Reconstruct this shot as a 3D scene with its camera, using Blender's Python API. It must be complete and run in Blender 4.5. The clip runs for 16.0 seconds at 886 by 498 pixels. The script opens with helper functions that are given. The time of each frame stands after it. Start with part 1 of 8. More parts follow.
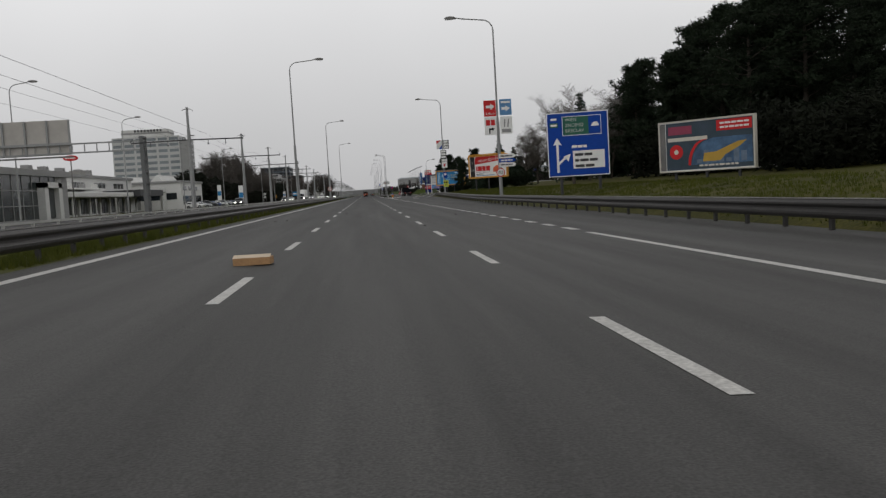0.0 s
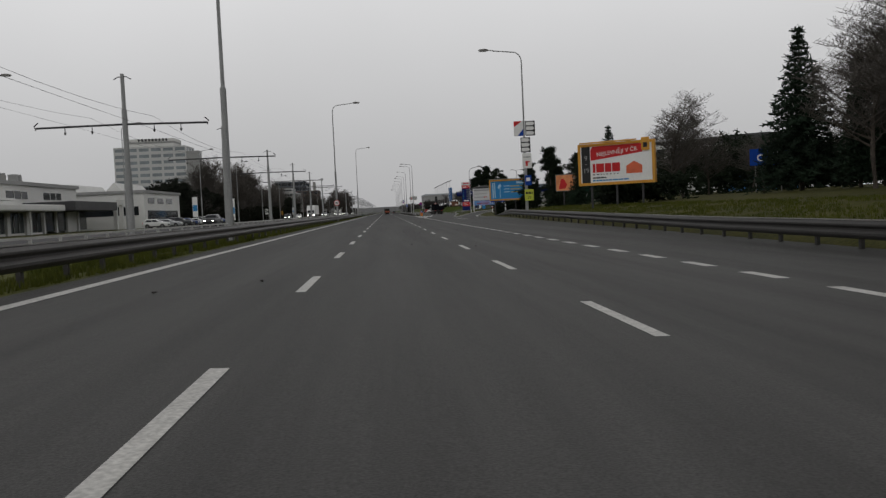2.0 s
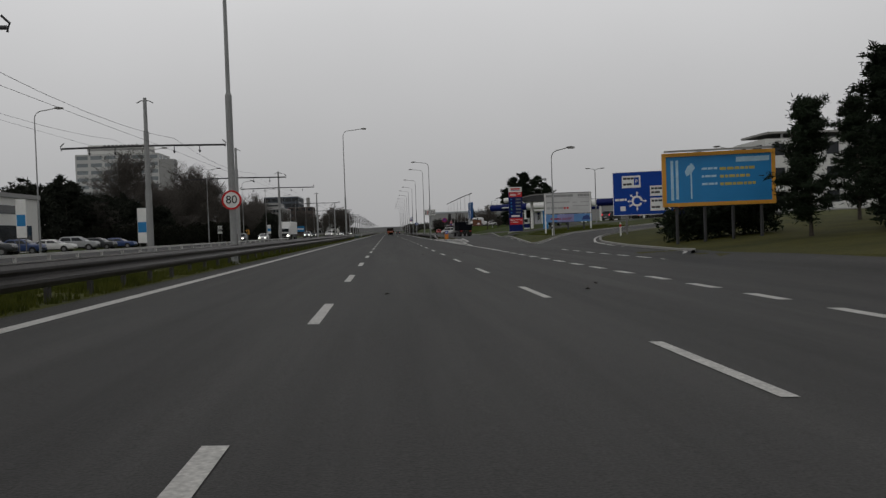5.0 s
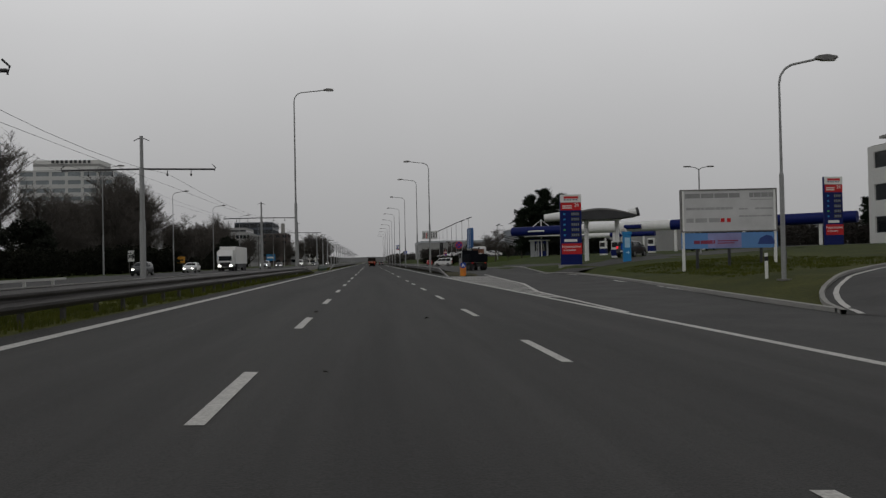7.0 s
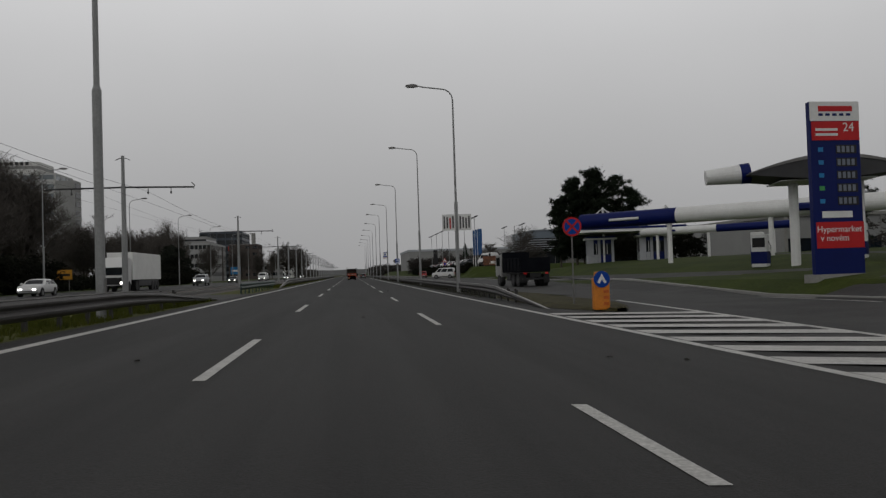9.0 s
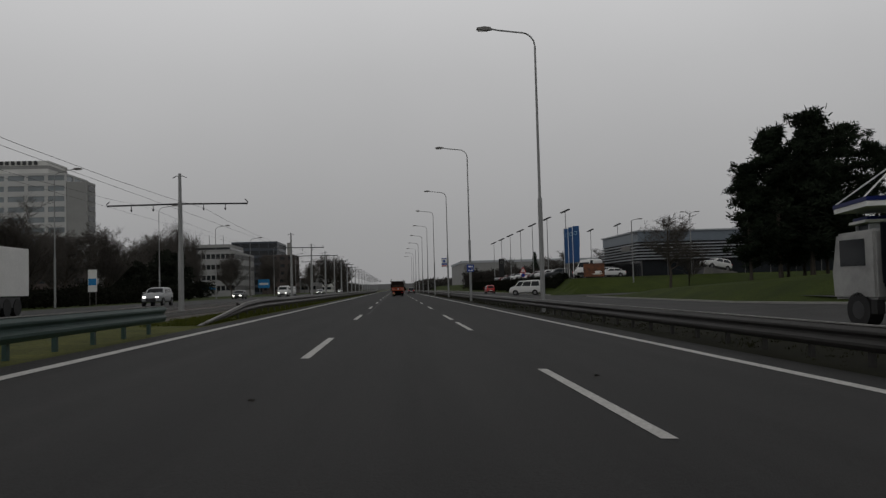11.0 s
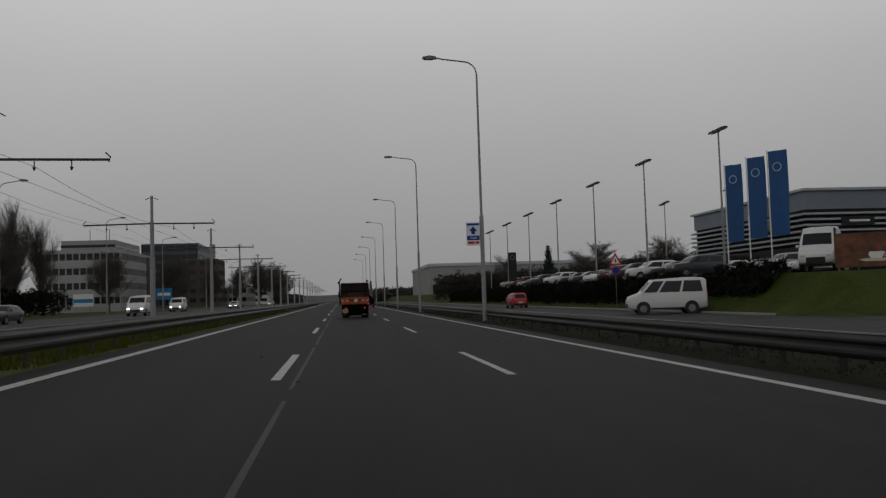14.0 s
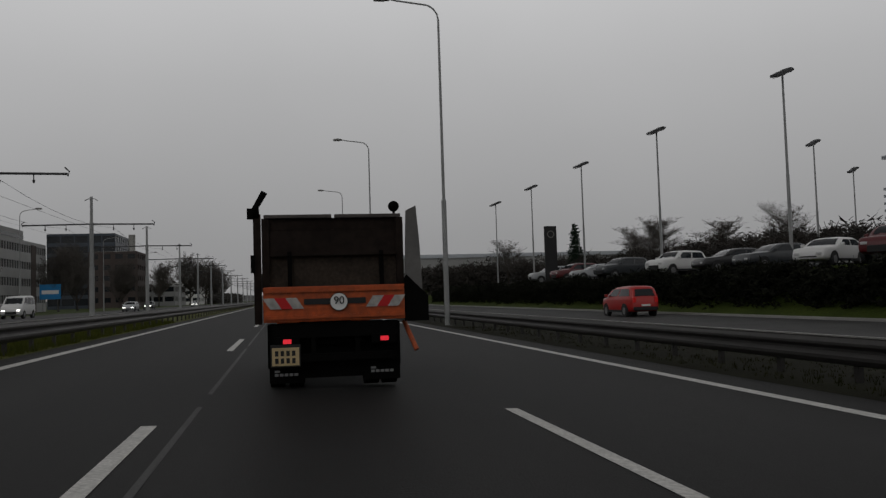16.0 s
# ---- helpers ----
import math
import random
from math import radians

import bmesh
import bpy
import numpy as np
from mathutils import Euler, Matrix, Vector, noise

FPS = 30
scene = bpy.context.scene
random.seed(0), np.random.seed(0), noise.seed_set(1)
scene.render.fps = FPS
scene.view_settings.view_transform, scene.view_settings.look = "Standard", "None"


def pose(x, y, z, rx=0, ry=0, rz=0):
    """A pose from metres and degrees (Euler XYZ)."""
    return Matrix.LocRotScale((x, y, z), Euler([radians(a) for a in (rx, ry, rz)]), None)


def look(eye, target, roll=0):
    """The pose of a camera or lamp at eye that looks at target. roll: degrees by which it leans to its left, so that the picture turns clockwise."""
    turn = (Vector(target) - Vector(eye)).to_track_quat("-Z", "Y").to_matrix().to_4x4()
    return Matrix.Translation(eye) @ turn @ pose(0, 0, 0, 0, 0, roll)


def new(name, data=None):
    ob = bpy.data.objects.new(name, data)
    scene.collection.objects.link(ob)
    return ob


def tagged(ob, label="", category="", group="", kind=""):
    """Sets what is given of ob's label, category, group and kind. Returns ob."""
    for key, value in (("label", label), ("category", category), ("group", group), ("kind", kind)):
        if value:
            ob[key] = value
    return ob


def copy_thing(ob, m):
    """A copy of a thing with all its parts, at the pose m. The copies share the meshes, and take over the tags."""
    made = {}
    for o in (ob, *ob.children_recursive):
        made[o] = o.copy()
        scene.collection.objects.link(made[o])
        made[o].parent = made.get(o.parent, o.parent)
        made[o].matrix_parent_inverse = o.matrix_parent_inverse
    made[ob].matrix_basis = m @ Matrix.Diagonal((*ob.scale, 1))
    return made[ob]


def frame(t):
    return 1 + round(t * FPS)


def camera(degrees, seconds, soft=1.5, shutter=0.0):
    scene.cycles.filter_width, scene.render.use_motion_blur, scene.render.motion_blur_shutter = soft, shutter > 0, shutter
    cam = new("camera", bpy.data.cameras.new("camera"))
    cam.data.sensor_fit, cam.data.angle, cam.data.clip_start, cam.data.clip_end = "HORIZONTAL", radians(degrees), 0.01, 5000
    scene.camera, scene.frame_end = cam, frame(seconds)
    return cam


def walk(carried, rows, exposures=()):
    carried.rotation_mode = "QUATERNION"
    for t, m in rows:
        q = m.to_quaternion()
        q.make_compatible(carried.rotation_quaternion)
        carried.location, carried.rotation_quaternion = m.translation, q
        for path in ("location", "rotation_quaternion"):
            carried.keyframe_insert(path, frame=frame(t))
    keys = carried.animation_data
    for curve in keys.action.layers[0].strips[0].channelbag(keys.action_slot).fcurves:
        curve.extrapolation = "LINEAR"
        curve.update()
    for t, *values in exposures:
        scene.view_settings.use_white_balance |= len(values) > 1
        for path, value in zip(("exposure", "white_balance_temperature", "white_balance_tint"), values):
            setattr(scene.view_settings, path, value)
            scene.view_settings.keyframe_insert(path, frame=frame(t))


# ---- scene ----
cam = camera(55.9, 16.0, soft=1.35)
# seconds, x, y, z, yaw, pitch, roll: the road runs along +y
ROWS = [
    (0.0, 1.755, 0.00, 1.142, -5.32, -4.06, 3.34),
    (0.5, 1.682, 12.81, 1.144, -4.76, -3.69, 3.58),
    (1.0, 1.631, 25.35, 1.146, -4.11, -3.40, 3.63),
    (1.5, 1.473, 38.24, 1.152, -3.68, -3.28, 3.52),
    (2.0, 1.304, 50.96, 1.158, -3.94, -2.74, 2.62),
    (2.5, 1.178, 63.48, 1.163, -3.12, -2.36, 1.86),
    (3.0, 1.042, 75.77, 1.168, -3.91, -2.34, 2.46),
    (5.5, 0.974, 137.05, 1.170, -3.97, -1.02, 1.76),
    (6.0, 1.082, 149.28, 1.190, -6.35, -0.80, 3.47),
    (6.5, 1.271, 161.17, 1.195, -5.46, 0.07, 2.72),
    (7.0, 1.313, 174.00, 1.215, -5.03, 0.79, 1.13),
    (7.5, 1.509, 186.60, 1.200, -5.45, 0.02, 1.24),
    (8.0, 1.718, 199.01, 1.190, -4.93, 0.30, 2.36),
    (8.5, 1.795, 211.55, 1.190, -6.31, -0.53, 0.60),
    (9.0, 1.727, 223.68, 1.170, -6.31, 1.54, 1.85),
    (9.5, 1.920, 235.86, 1.171, -2.94, 3.06, 2.81),
    (10.0, 1.868, 248.07, 1.172, -2.99, 2.63, 1.77),
    (12.5, 1.098, 310.25, 1.211, -3.97, 2.71, 1.80),
    (13.0, 1.009, 322.60, 1.214, -5.59, 3.03, 1.81),
    (13.5, 0.932, 334.65, 1.217, -5.78, 3.33, 1.16),
    (14.0, 1.011, 346.40, 1.214, -6.96, 3.27, 1.83),
    (14.5, 0.995, 358.21, 1.214, -6.90, 3.14, 0.91),
    (15.0, 1.097, 369.90, 1.211, -9.31, 3.42, 1.54),
    (15.5, 1.153, 381.34, 1.209, -10.33, 3.53, 1.89),
    (16.0, 1.299, 392.82, 1.203, -10.74, 3.15, 1.77),
]
walk(cam, [(t, pose(x, y, z, 90 + p, r, w)) for t, x, y, z, w, p, r in ROWS],
     exposures=[(0, 0.44), (0.5, 0.30), (1, 0.26), (3, 0.2), (5.5, 0.0), (8, -0.12), (9, -0.16), (10, -0.32), (12.5, -0.34), (14.5, -0.44), (16, -0.44)])

# ---- world and light: a low, even overcast ----
world = bpy.data.worlds.new("overcast")
scene.world = world
world.use_nodes = True
wn, wl = world.node_tree.nodes, world.node_tree.links
for nd in list(wn):
    wn.remove(nd)
w_out = wn.new("ShaderNodeOutputWorld")
w_bg = wn.new("ShaderNodeBackground")
w_tc = wn.new("ShaderNodeTexCoord")
w_sep = wn.new("ShaderNodeSeparateXYZ")
w_ramp = wn.new("ShaderNodeValToRGB")
w_noise = wn.new("ShaderNodeTexNoise")
w_mix = wn.new("ShaderNodeMix")
w_mix.data_type = "RGBA"
w_mix.blend_type = "MULTIPLY"
w_mix.inputs[0].default_value = 1.0
w_nr = wn.new("ShaderNodeMapRange")
w_noise.inputs["Scale"].default_value = 2.6
w_noise.inputs["Detail"].default_value = 5
w_nr.inputs["To Min"].default_value = 0.93
w_nr.inputs["To Max"].default_value = 1.07
wl.new(w_tc.outputs["Generated"], w_sep.inputs[0])
wl.new(w_tc.outputs["Generated"], w_noise.inputs["Vector"])
wl.new(w_sep.outputs["Z"], w_ramp.inputs[0])
wl.new(w_noise.outputs[0], w_nr.inputs["Value"])
wl.new(w_ramp.outputs[0], w_mix.inputs[6])
wl.new(w_nr.outputs[0], w_mix.inputs[7])
wl.new(w_mix.outputs[2], w_bg.inputs[0])
wl.new(w_bg.outputs[0], w_out.inputs[0])
w_ramp.color_ramp.elements[0].position = 0.0
w_ramp.color_ramp.elements[0].color = (0.36, 0.358, 0.363, 1)
w_ramp.color_ramp.elements[1].position = 1.0
w_ramp.color_ramp.elements[1].color = (0.22, 0.22, 0.223, 1)
for at, v in ((0.07, 0.405), (0.17, 0.5), (0.25, 0.585), (0.36, 0.74), (0.6, 0.34)):
    w_ramp.color_ramp.elements.new(at).color = (v, v, v * 1.012, 1)
w_bg.inputs[1].default_value = 1.0
sun_data = bpy.data.lights.new("sun", "SUN")
sun_data.energy = 0.35
sun_data.angle = radians(30)
sun_data.color = (1.0, 0.98, 0.95)
sun = new("sun", sun_data)
sun.matrix_world = look((-200, -100, 400), (0, 200, 0))

# ---- materials ----
MATS = {}


def mat(name, col, rough=0.7, metal=0.0, var=0.12, grain=0.0, scale=2.0, bump=0.0, bscale=30.0, col2=None, stretch=None, rand=0.0, spec=0.5, emit=0.0):
    """A worn surface: the base colour varied by broad stains and a fine grain, with a small relief."""
    if name in MATS:
        return MATS[name]
    m = bpy.data.materials.new(name)
    m.use_nodes = True
    n, l = m.node_tree.nodes, m.node_tree.links
    b = n["Principled BSDF"]
    b.inputs["Roughness"].default_value = rough
    b.inputs["Metallic"].default_value = metal
    b.inputs["Specular IOR Level"].default_value = spec
    geo = n.new("ShaderNodeNewGeometry")
    mp = n.new("ShaderNodeMapping")
    mp.inputs["Scale"].default_value = stretch or (1, 1, 1)
    l.new(geo.outputs["Position"], mp.inputs["Vector"])
    n1 = n.new("ShaderNodeTexNoise")
    n1.inputs["Scale"].default_value = scale
    n1.inputs["Detail"].default_value = 6
    n1.inputs["Roughness"].default_value = 0.65
    l.new(mp.outputs[0], n1.inputs["Vector"])
    n2 = n.new("ShaderNodeTexNoise")
    n2.inputs["Scale"].default_value = bscale
    n2.inputs["Detail"].default_value = 3
    l.new(geo.outputs["Position"], n2.inputs["Vector"])
    mr = n.new("ShaderNodeMapRange")
    mr.inputs["From Min"].default_value = 0.3
    mr.inputs["From Max"].default_value = 0.7
    mr.inputs["To Min"].default_value = 1 - var
    mr.inputs["To Max"].default_value = 1 + var
    l.new(n1.outputs[0], mr.inputs["Value"])
    fac = mr.outputs[0]
    if grain:
        g = n.new("ShaderNodeMapRange")
        g.inputs["From Min"].default_value = 0.3
        g.inputs["From Max"].default_value = 0.7
        g.inputs["To Min"].default_value = 1 - grain
        g.inputs["To Max"].default_value = 1 + grain
        l.new(n2.outputs[0], g.inputs["Value"])
        mu = n.new("ShaderNodeMath")
        mu.operation = "MULTIPLY"
        l.new(fac, mu.inputs[0])
        l.new(g.outputs[0], mu.inputs[1])
        fac = mu.outputs[0]
    if rand:
        oi = n.new("ShaderNodeObjectInfo")
        g = n.new("ShaderNodeMapRange")
        g.inputs["To Min"].default_value = 1 - rand
        g.inputs["To Max"].default_value = 1 + rand
        l.new(oi.outputs["Random"], g.inputs["Value"])
        mu = n.new("ShaderNodeMath")
        mu.operation = "MULTIPLY"
        l.new(fac, mu.inputs[0])
        l.new(g.outputs[0], mu.inputs[1])
        fac = mu.outputs[0]
    mx = n.new("ShaderNodeMix")
    mx.data_type = "RGBA"
    mx.inputs[6].default_value = (*col, 1)
    mx.inputs[7].default_value = (*(col2 or col), 1)
    l.new(n1.outputs[0], mx.inputs[0])
    ml = n.new("ShaderNodeMix")
    ml.data_type = "RGBA"
    ml.blend_type = "MULTIPLY"
    ml.inputs[0].default_value = 1.0
    l.new(mx.outputs[2], ml.inputs[6])
    l.new(fac, ml.inputs[7])
    l.new(ml.outputs[2], b.inputs["Base Color"])
    if bump:
        bp = n.new("ShaderNodeBump")
        bp.inputs["Strength"].default_value = bump
        bp.inputs["Distance"].default_value = 0.02
        l.new(n2.outputs[0], bp.inputs["Height"])
        l.new(bp.outputs[0], b.inputs["Normal"])
    if emit:
        b.inputs["Emission Color"].default_value = (*col, 1)
        b.inputs["Emission Strength"].default_value = emit
    MATS[name] = m
    return m


ASPHALT = mat("asphalt", (0.044, 0.0433, 0.0420), 0.66, var=0.26, grain=0.28, scale=0.7, bump=0.35, bscale=55, col2=(0.056, 0.0548, 0.053), stretch=(1.3, 0.05, 1), spec=0.10)


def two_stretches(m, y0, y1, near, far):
    """Tints ground along the road: near up to y0, far from y1 on."""
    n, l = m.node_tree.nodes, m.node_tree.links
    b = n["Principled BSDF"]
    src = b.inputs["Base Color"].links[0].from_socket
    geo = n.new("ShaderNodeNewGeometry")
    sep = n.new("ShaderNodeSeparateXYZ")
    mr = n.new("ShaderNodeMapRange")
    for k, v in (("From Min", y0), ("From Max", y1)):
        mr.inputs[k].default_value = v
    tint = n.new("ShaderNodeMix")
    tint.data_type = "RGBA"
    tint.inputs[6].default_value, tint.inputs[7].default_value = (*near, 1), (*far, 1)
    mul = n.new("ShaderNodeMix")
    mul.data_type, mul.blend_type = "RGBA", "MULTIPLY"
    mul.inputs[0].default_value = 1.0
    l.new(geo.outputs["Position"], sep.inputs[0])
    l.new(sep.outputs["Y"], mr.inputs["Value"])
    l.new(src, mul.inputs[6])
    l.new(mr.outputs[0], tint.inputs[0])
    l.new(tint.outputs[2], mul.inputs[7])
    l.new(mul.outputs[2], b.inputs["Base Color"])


# brighter light at the start, dimmer later: tinted into the asphalt's colour
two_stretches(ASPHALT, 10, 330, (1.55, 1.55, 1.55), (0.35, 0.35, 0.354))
ASPHALT2 = mat("asphalt_side", (0.046, 0.0455, 0.045), 0.7, var=0.22, grain=0.24, scale=0.4, bump=0.3, bscale=40, col2=(0.062, 0.061, 0.06), spec=0.12)
PAINT = mat("road_paint", (0.56, 0.55, 0.52), 0.6, var=0.22, grain=0.25, scale=3, bscale=26, col2=(0.40, 0.39, 0.37), bump=0.1)
GRASS = mat("grass", (0.038, 0.047, 0.005), 0.9, var=0.3, grain=0.35, scale=0.25, bump=0.8, bscale=9, col2=(0.066, 0.056, 0.011), spec=0.15)
# rough olive grass on the first banks, greener mown lawn past the exit road
two_stretches(GRASS, 170, 260, (1, 1, 1), (0.68, 1.0, 0.7))
VERGE = mat("verge_grass", (0.05, 0.068, 0.006), 0.9, var=0.35, grain=0.4, scale=0.9, bump=0.8, bscale=12, col2=(0.085, 0.078, 0.012), spec=0.2)
BALLAST = mat("ballast", (0.075, 0.067, 0.058), 0.95, var=0.3, grain=0.45, scale=0.6, bump=0.8, bscale=16, col2=(0.11, 0.098, 0.085))
GALV = mat("galvanised_steel", (0.23, 0.23, 0.225), 0.55, 0.6, var=0.25, grain=0.1, scale=0.8, bscale=12, col2=(0.14, 0.13, 0.12))
RAILSTEEL = mat("weathered_guard_rail", (0.075, 0.070, 0.066), 0.5, 0.6, var=0.35, grain=0.2, scale=0.5, bscale=9, col2=(0.036, 0.032, 0.030), bump=0.15)
POLE = mat("grey_painted_steel", (0.30, 0.31, 0.31), 0.6, 0.15, var=0.15, grain=0.1, scale=0.9, bscale=14, col2=(0.24, 0.24, 0.235))
CONC = mat("concrete", (0.30, 0.295, 0.28), 0.9, var=0.18, grain=0.15, scale=0.7, bscale=20, bump=0.2, col2=(0.24, 0.235, 0.22))
DARKSTEEL = mat("dark_steel", (0.05, 0.05, 0.052), 0.6, 0.4, var=0.2, scale=1)
BLACK = mat("black_rubber", (0.012, 0.012, 0.0125), 0.75, var=0.25, grain=0.1, scale=3)
BLUE = mat("sign_blue", (0.002, 0.045, 0.29), 0.5, var=0.08, scale=0.8, bscale=6, grain=0.05, spec=0.2)
GREEN = mat("sign_green", (0.002, 0.09, 0.055), 0.5, var=0.08, scale=0.8)
WHITE = mat("white_sheet", (0.72, 0.72, 0.70), 0.5, var=0.07, scale=0.7, bscale=8, grain=0.04)
WHITEWALL = mat("white_plaster", (0.66, 0.66, 0.64), 0.85, var=0.1, scale=0.15, bscale=4, grain=0.05, col2=(0.54, 0.54, 0.52))
GREYWALL = mat("grey_panel", (0.30, 0.30, 0.295), 0.8, var=0.12, scale=0.2, bscale=5, grain=0.05, col2=(0.25, 0.25, 0.245))
DARKWALL = mat("dark_cladding", (0.035, 0.05, 0.07), 0.4, var=0.2, scale=0.2, col2=(0.05, 0.06, 0.075))
BROWNWALL = mat("brown_brick_cladding", (0.06, 0.045, 0.04), 0.85, var=0.15, scale=0.3, bscale=6, grain=0.1)
RED = mat("red_sheet", (0.5, 0.018, 0.02), 0.5, var=0.08, scale=0.8, spec=0.25)
ORANGE = mat("orange_paint", (0.62, 0.13, 0.012), 0.5, var=0.2, grain=0.12, scale=1.6, bscale=12, col2=(0.45, 0.085, 0.01))
YELLOW = mat("amber_frame", (0.55, 0.26, 0.02), 0.5, var=0.1, scale=1)
DEEPBLUE = mat("deep_blue_sheet", (0.002, 0.009, 0.095), 0.5, var=0.1, scale=0.7, spec=0.2)
SKYBLUE = mat("poster_blue", (0.006, 0.19, 0.45), 0.5, var=0.08, scale=0.5)
GLASS = mat("window_glass", (0.014, 0.017, 0.02), 0.1, var=0.3, scale=0.4, spec=0.35)
DARKGLASS = mat("showroom_glass", (0.014, 0.017, 0.02), 0.12, var=0.3, scale=0.3, spec=0.4)
BARK = mat("bark", (0.055, 0.045, 0.036), 0.95, var=0.25, grain=0.3, scale=2, bscale=14, bump=0.5)
TWIG = mat("bare_twigs", (0.075, 0.066, 0.058), 0.95, var=0.2, scale=1)
NEEDLE = mat("pine_needles", (0.009, 0.015, 0.008), 0.9, var=0.35, scale=0.6, col2=(0.016, 0.025, 0.012), rand=0.15, spec=0.2)
SPRUCE = mat("spruce_needles", (0.012, 0.024, 0.014), 0.85, var=0.35, scale=0.6, col2=(0.02, 0.036, 0.02), rand=0.15, spec=0.2)
HEDGE = mat("dark_hedge", (0.006, 0.007, 0.005), 0.95, var=0.4, scale=0.8, col2=(0.015, 0.016, 0.010), spec=0.1)
LAMPGLASS = mat("lamp_lens", (0.45, 0.45, 0.43), 0.3, var=0.1)

# ---- helpers ----


def part(name, bm, material, parent=None, label="", smooth=False):
    me = bpy.data.meshes.new(name)
    bm.to_mesh(me)
    bm.free()
    me.materials.append(material)
    if smooth:
        for p in me.polygons:
            p.use_smooth = True
    ob = new(name, me)
    if parent is not None:
        ob.parent = parent
    if label:
        ob["label"] = label
    return ob


def pydata(name, verts, faces, material, parent=None, label="", smooth=False):
    me = bpy.data.meshes.new(name)
    me.from_pydata(verts, [], faces)
    me.update()
    me.materials.append(material)
    if smooth:
        for p in me.polygons:
            p.use_smooth = True
    ob = new(name, me)
    if parent is not None:
        ob.parent = parent
    if label:
        ob["label"] = label
    return ob


def share(name, src, parent, m):
    """Another object on src's mesh."""
    ob = new(name, src.data)
    ob.parent = parent
    ob.matrix_basis = m
    return ob


def thing(name, m, label, category, group="", kind=""):
    ob = new(name)
    ob.matrix_basis = m
    return tagged(ob, label, category, group, kind)


def box(bm, x0, x1, y0, y1, z0, z1, bev=0.0):
    r = bmesh.ops.create_cube(bm, size=1.0, matrix=Matrix.LocRotScale(((x0 + x1) / 2, (y0 + y1) / 2, (z0 + z1) / 2), None, (abs(x1 - x0), abs(y1 - y0), abs(z1 - z0))))
    if bev:
        ed = list({e for v in r["verts"] for e in v.link_edges})
        bmesh.ops.bevel(bm, geom=ed, offset=bev, segments=2, affect="EDGES", profile=0.6)
    return bm


def cube(x0, x1, y0, y1, z0, z1, bev=0.0):
    return box(bmesh.new(), x0, x1, y0, y1, z0, z1, bev)


def tube(bm, p0, p1, r0, r1=None, n=8, caps=True):
    p0, p1 = Vector(p0), Vector(p1)
    d = p1 - p0
    q = d.to_track_quat("Z", "Y").to_matrix().to_4x4()
    bmesh.ops.create_cone(bm, cap_ends=caps, segments=n, radius1=r0, radius2=r0 if r1 is None else r1, depth=d.length, matrix=Matrix.Translation((p0 + p1) / 2) @ q)
    return bm


def pipe(bm, pts, r, n=8):
    """A bent tube through points; r is a radius or one for each point."""
    pts = [Vector(p) for p in pts]
    rs = r if isinstance(r, (list, tuple)) else [r] * len(pts)
    rings = []
    for i, p in enumerate(pts):
        d = (pts[min(i + 1, len(pts) - 1)] - pts[max(i - 1, 0)]).normalized()
        q = d.to_track_quat("Z", "Y").to_matrix()
        rings.append([bm.verts.new(p + q @ Vector((math.cos(a) * rs[i], math.sin(a) * rs[i], 0))) for a in (2 * math.pi * k / n for k in range(n))])
    for a, b in zip(rings, rings[1:]):
        for k in range(n):
            bm.faces.new((a[k], a[(k + 1) % n], b[(k + 1) % n], b[k]))
    bm.faces.new(rings[0][::-1])
    bm.faces.new(rings[-1])
    return bm


def prism(bm, poly, x0, x1, axis="x"):
    """A polygon, given in the plane across the axis, pushed from x0 to x1 along it."""
    def put(a, u, v):
        return {"x": (a, u, v), "y": (u, a, v), "z": (u, v, a)}[axis]
    lo = [bm.verts.new(put(x0, u, v)) for u, v in poly]
    hi = [bm.verts.new(put(x1, u, v)) for u, v in poly]
    n = len(poly)
    fs = [bm.faces.new(lo), bm.faces.new(hi)]
    fs += [bm.faces.new((lo[i], lo[(i + 1) % n], hi[(i + 1) % n], hi[i])) for i in range(n)]
    bmesh.ops.recalc_face_normals(bm, faces=fs)
    return bm


def lettering(name, body, size, material, parent, m, label="", align="CENTER"):
    """Words in the built-in font, as thin raised letters."""
    cu = bpy.data.curves.new(name, "FONT")
    cu.body, cu.size, cu.align_x, cu.align_y, cu.extrude = body, size, align, "CENTER", 0.004
    tmp = bpy.data.objects.new(name, cu)
    scene.collection.objects.link(tmp)
    me = bpy.data.meshes.new_from_object(tmp.evaluated_get(bpy.context.evaluated_depsgraph_get()))
    bpy.data.objects.remove(tmp)
    bpy.data.curves.remove(cu)
    me.name = name
    me.materials.clear()
    me.materials.append(material)
    ob = new(name, me)
    ob.parent = parent
    ob.matrix_basis = m
    if label:
        ob["label"] = label
    return ob


FACE = pose(0, 0, 0, 90, 0, 0)   # letters upright, read by one who looks along +y


def front(x, y, z):
    return pose(x, y, z, 90, 0, 0)

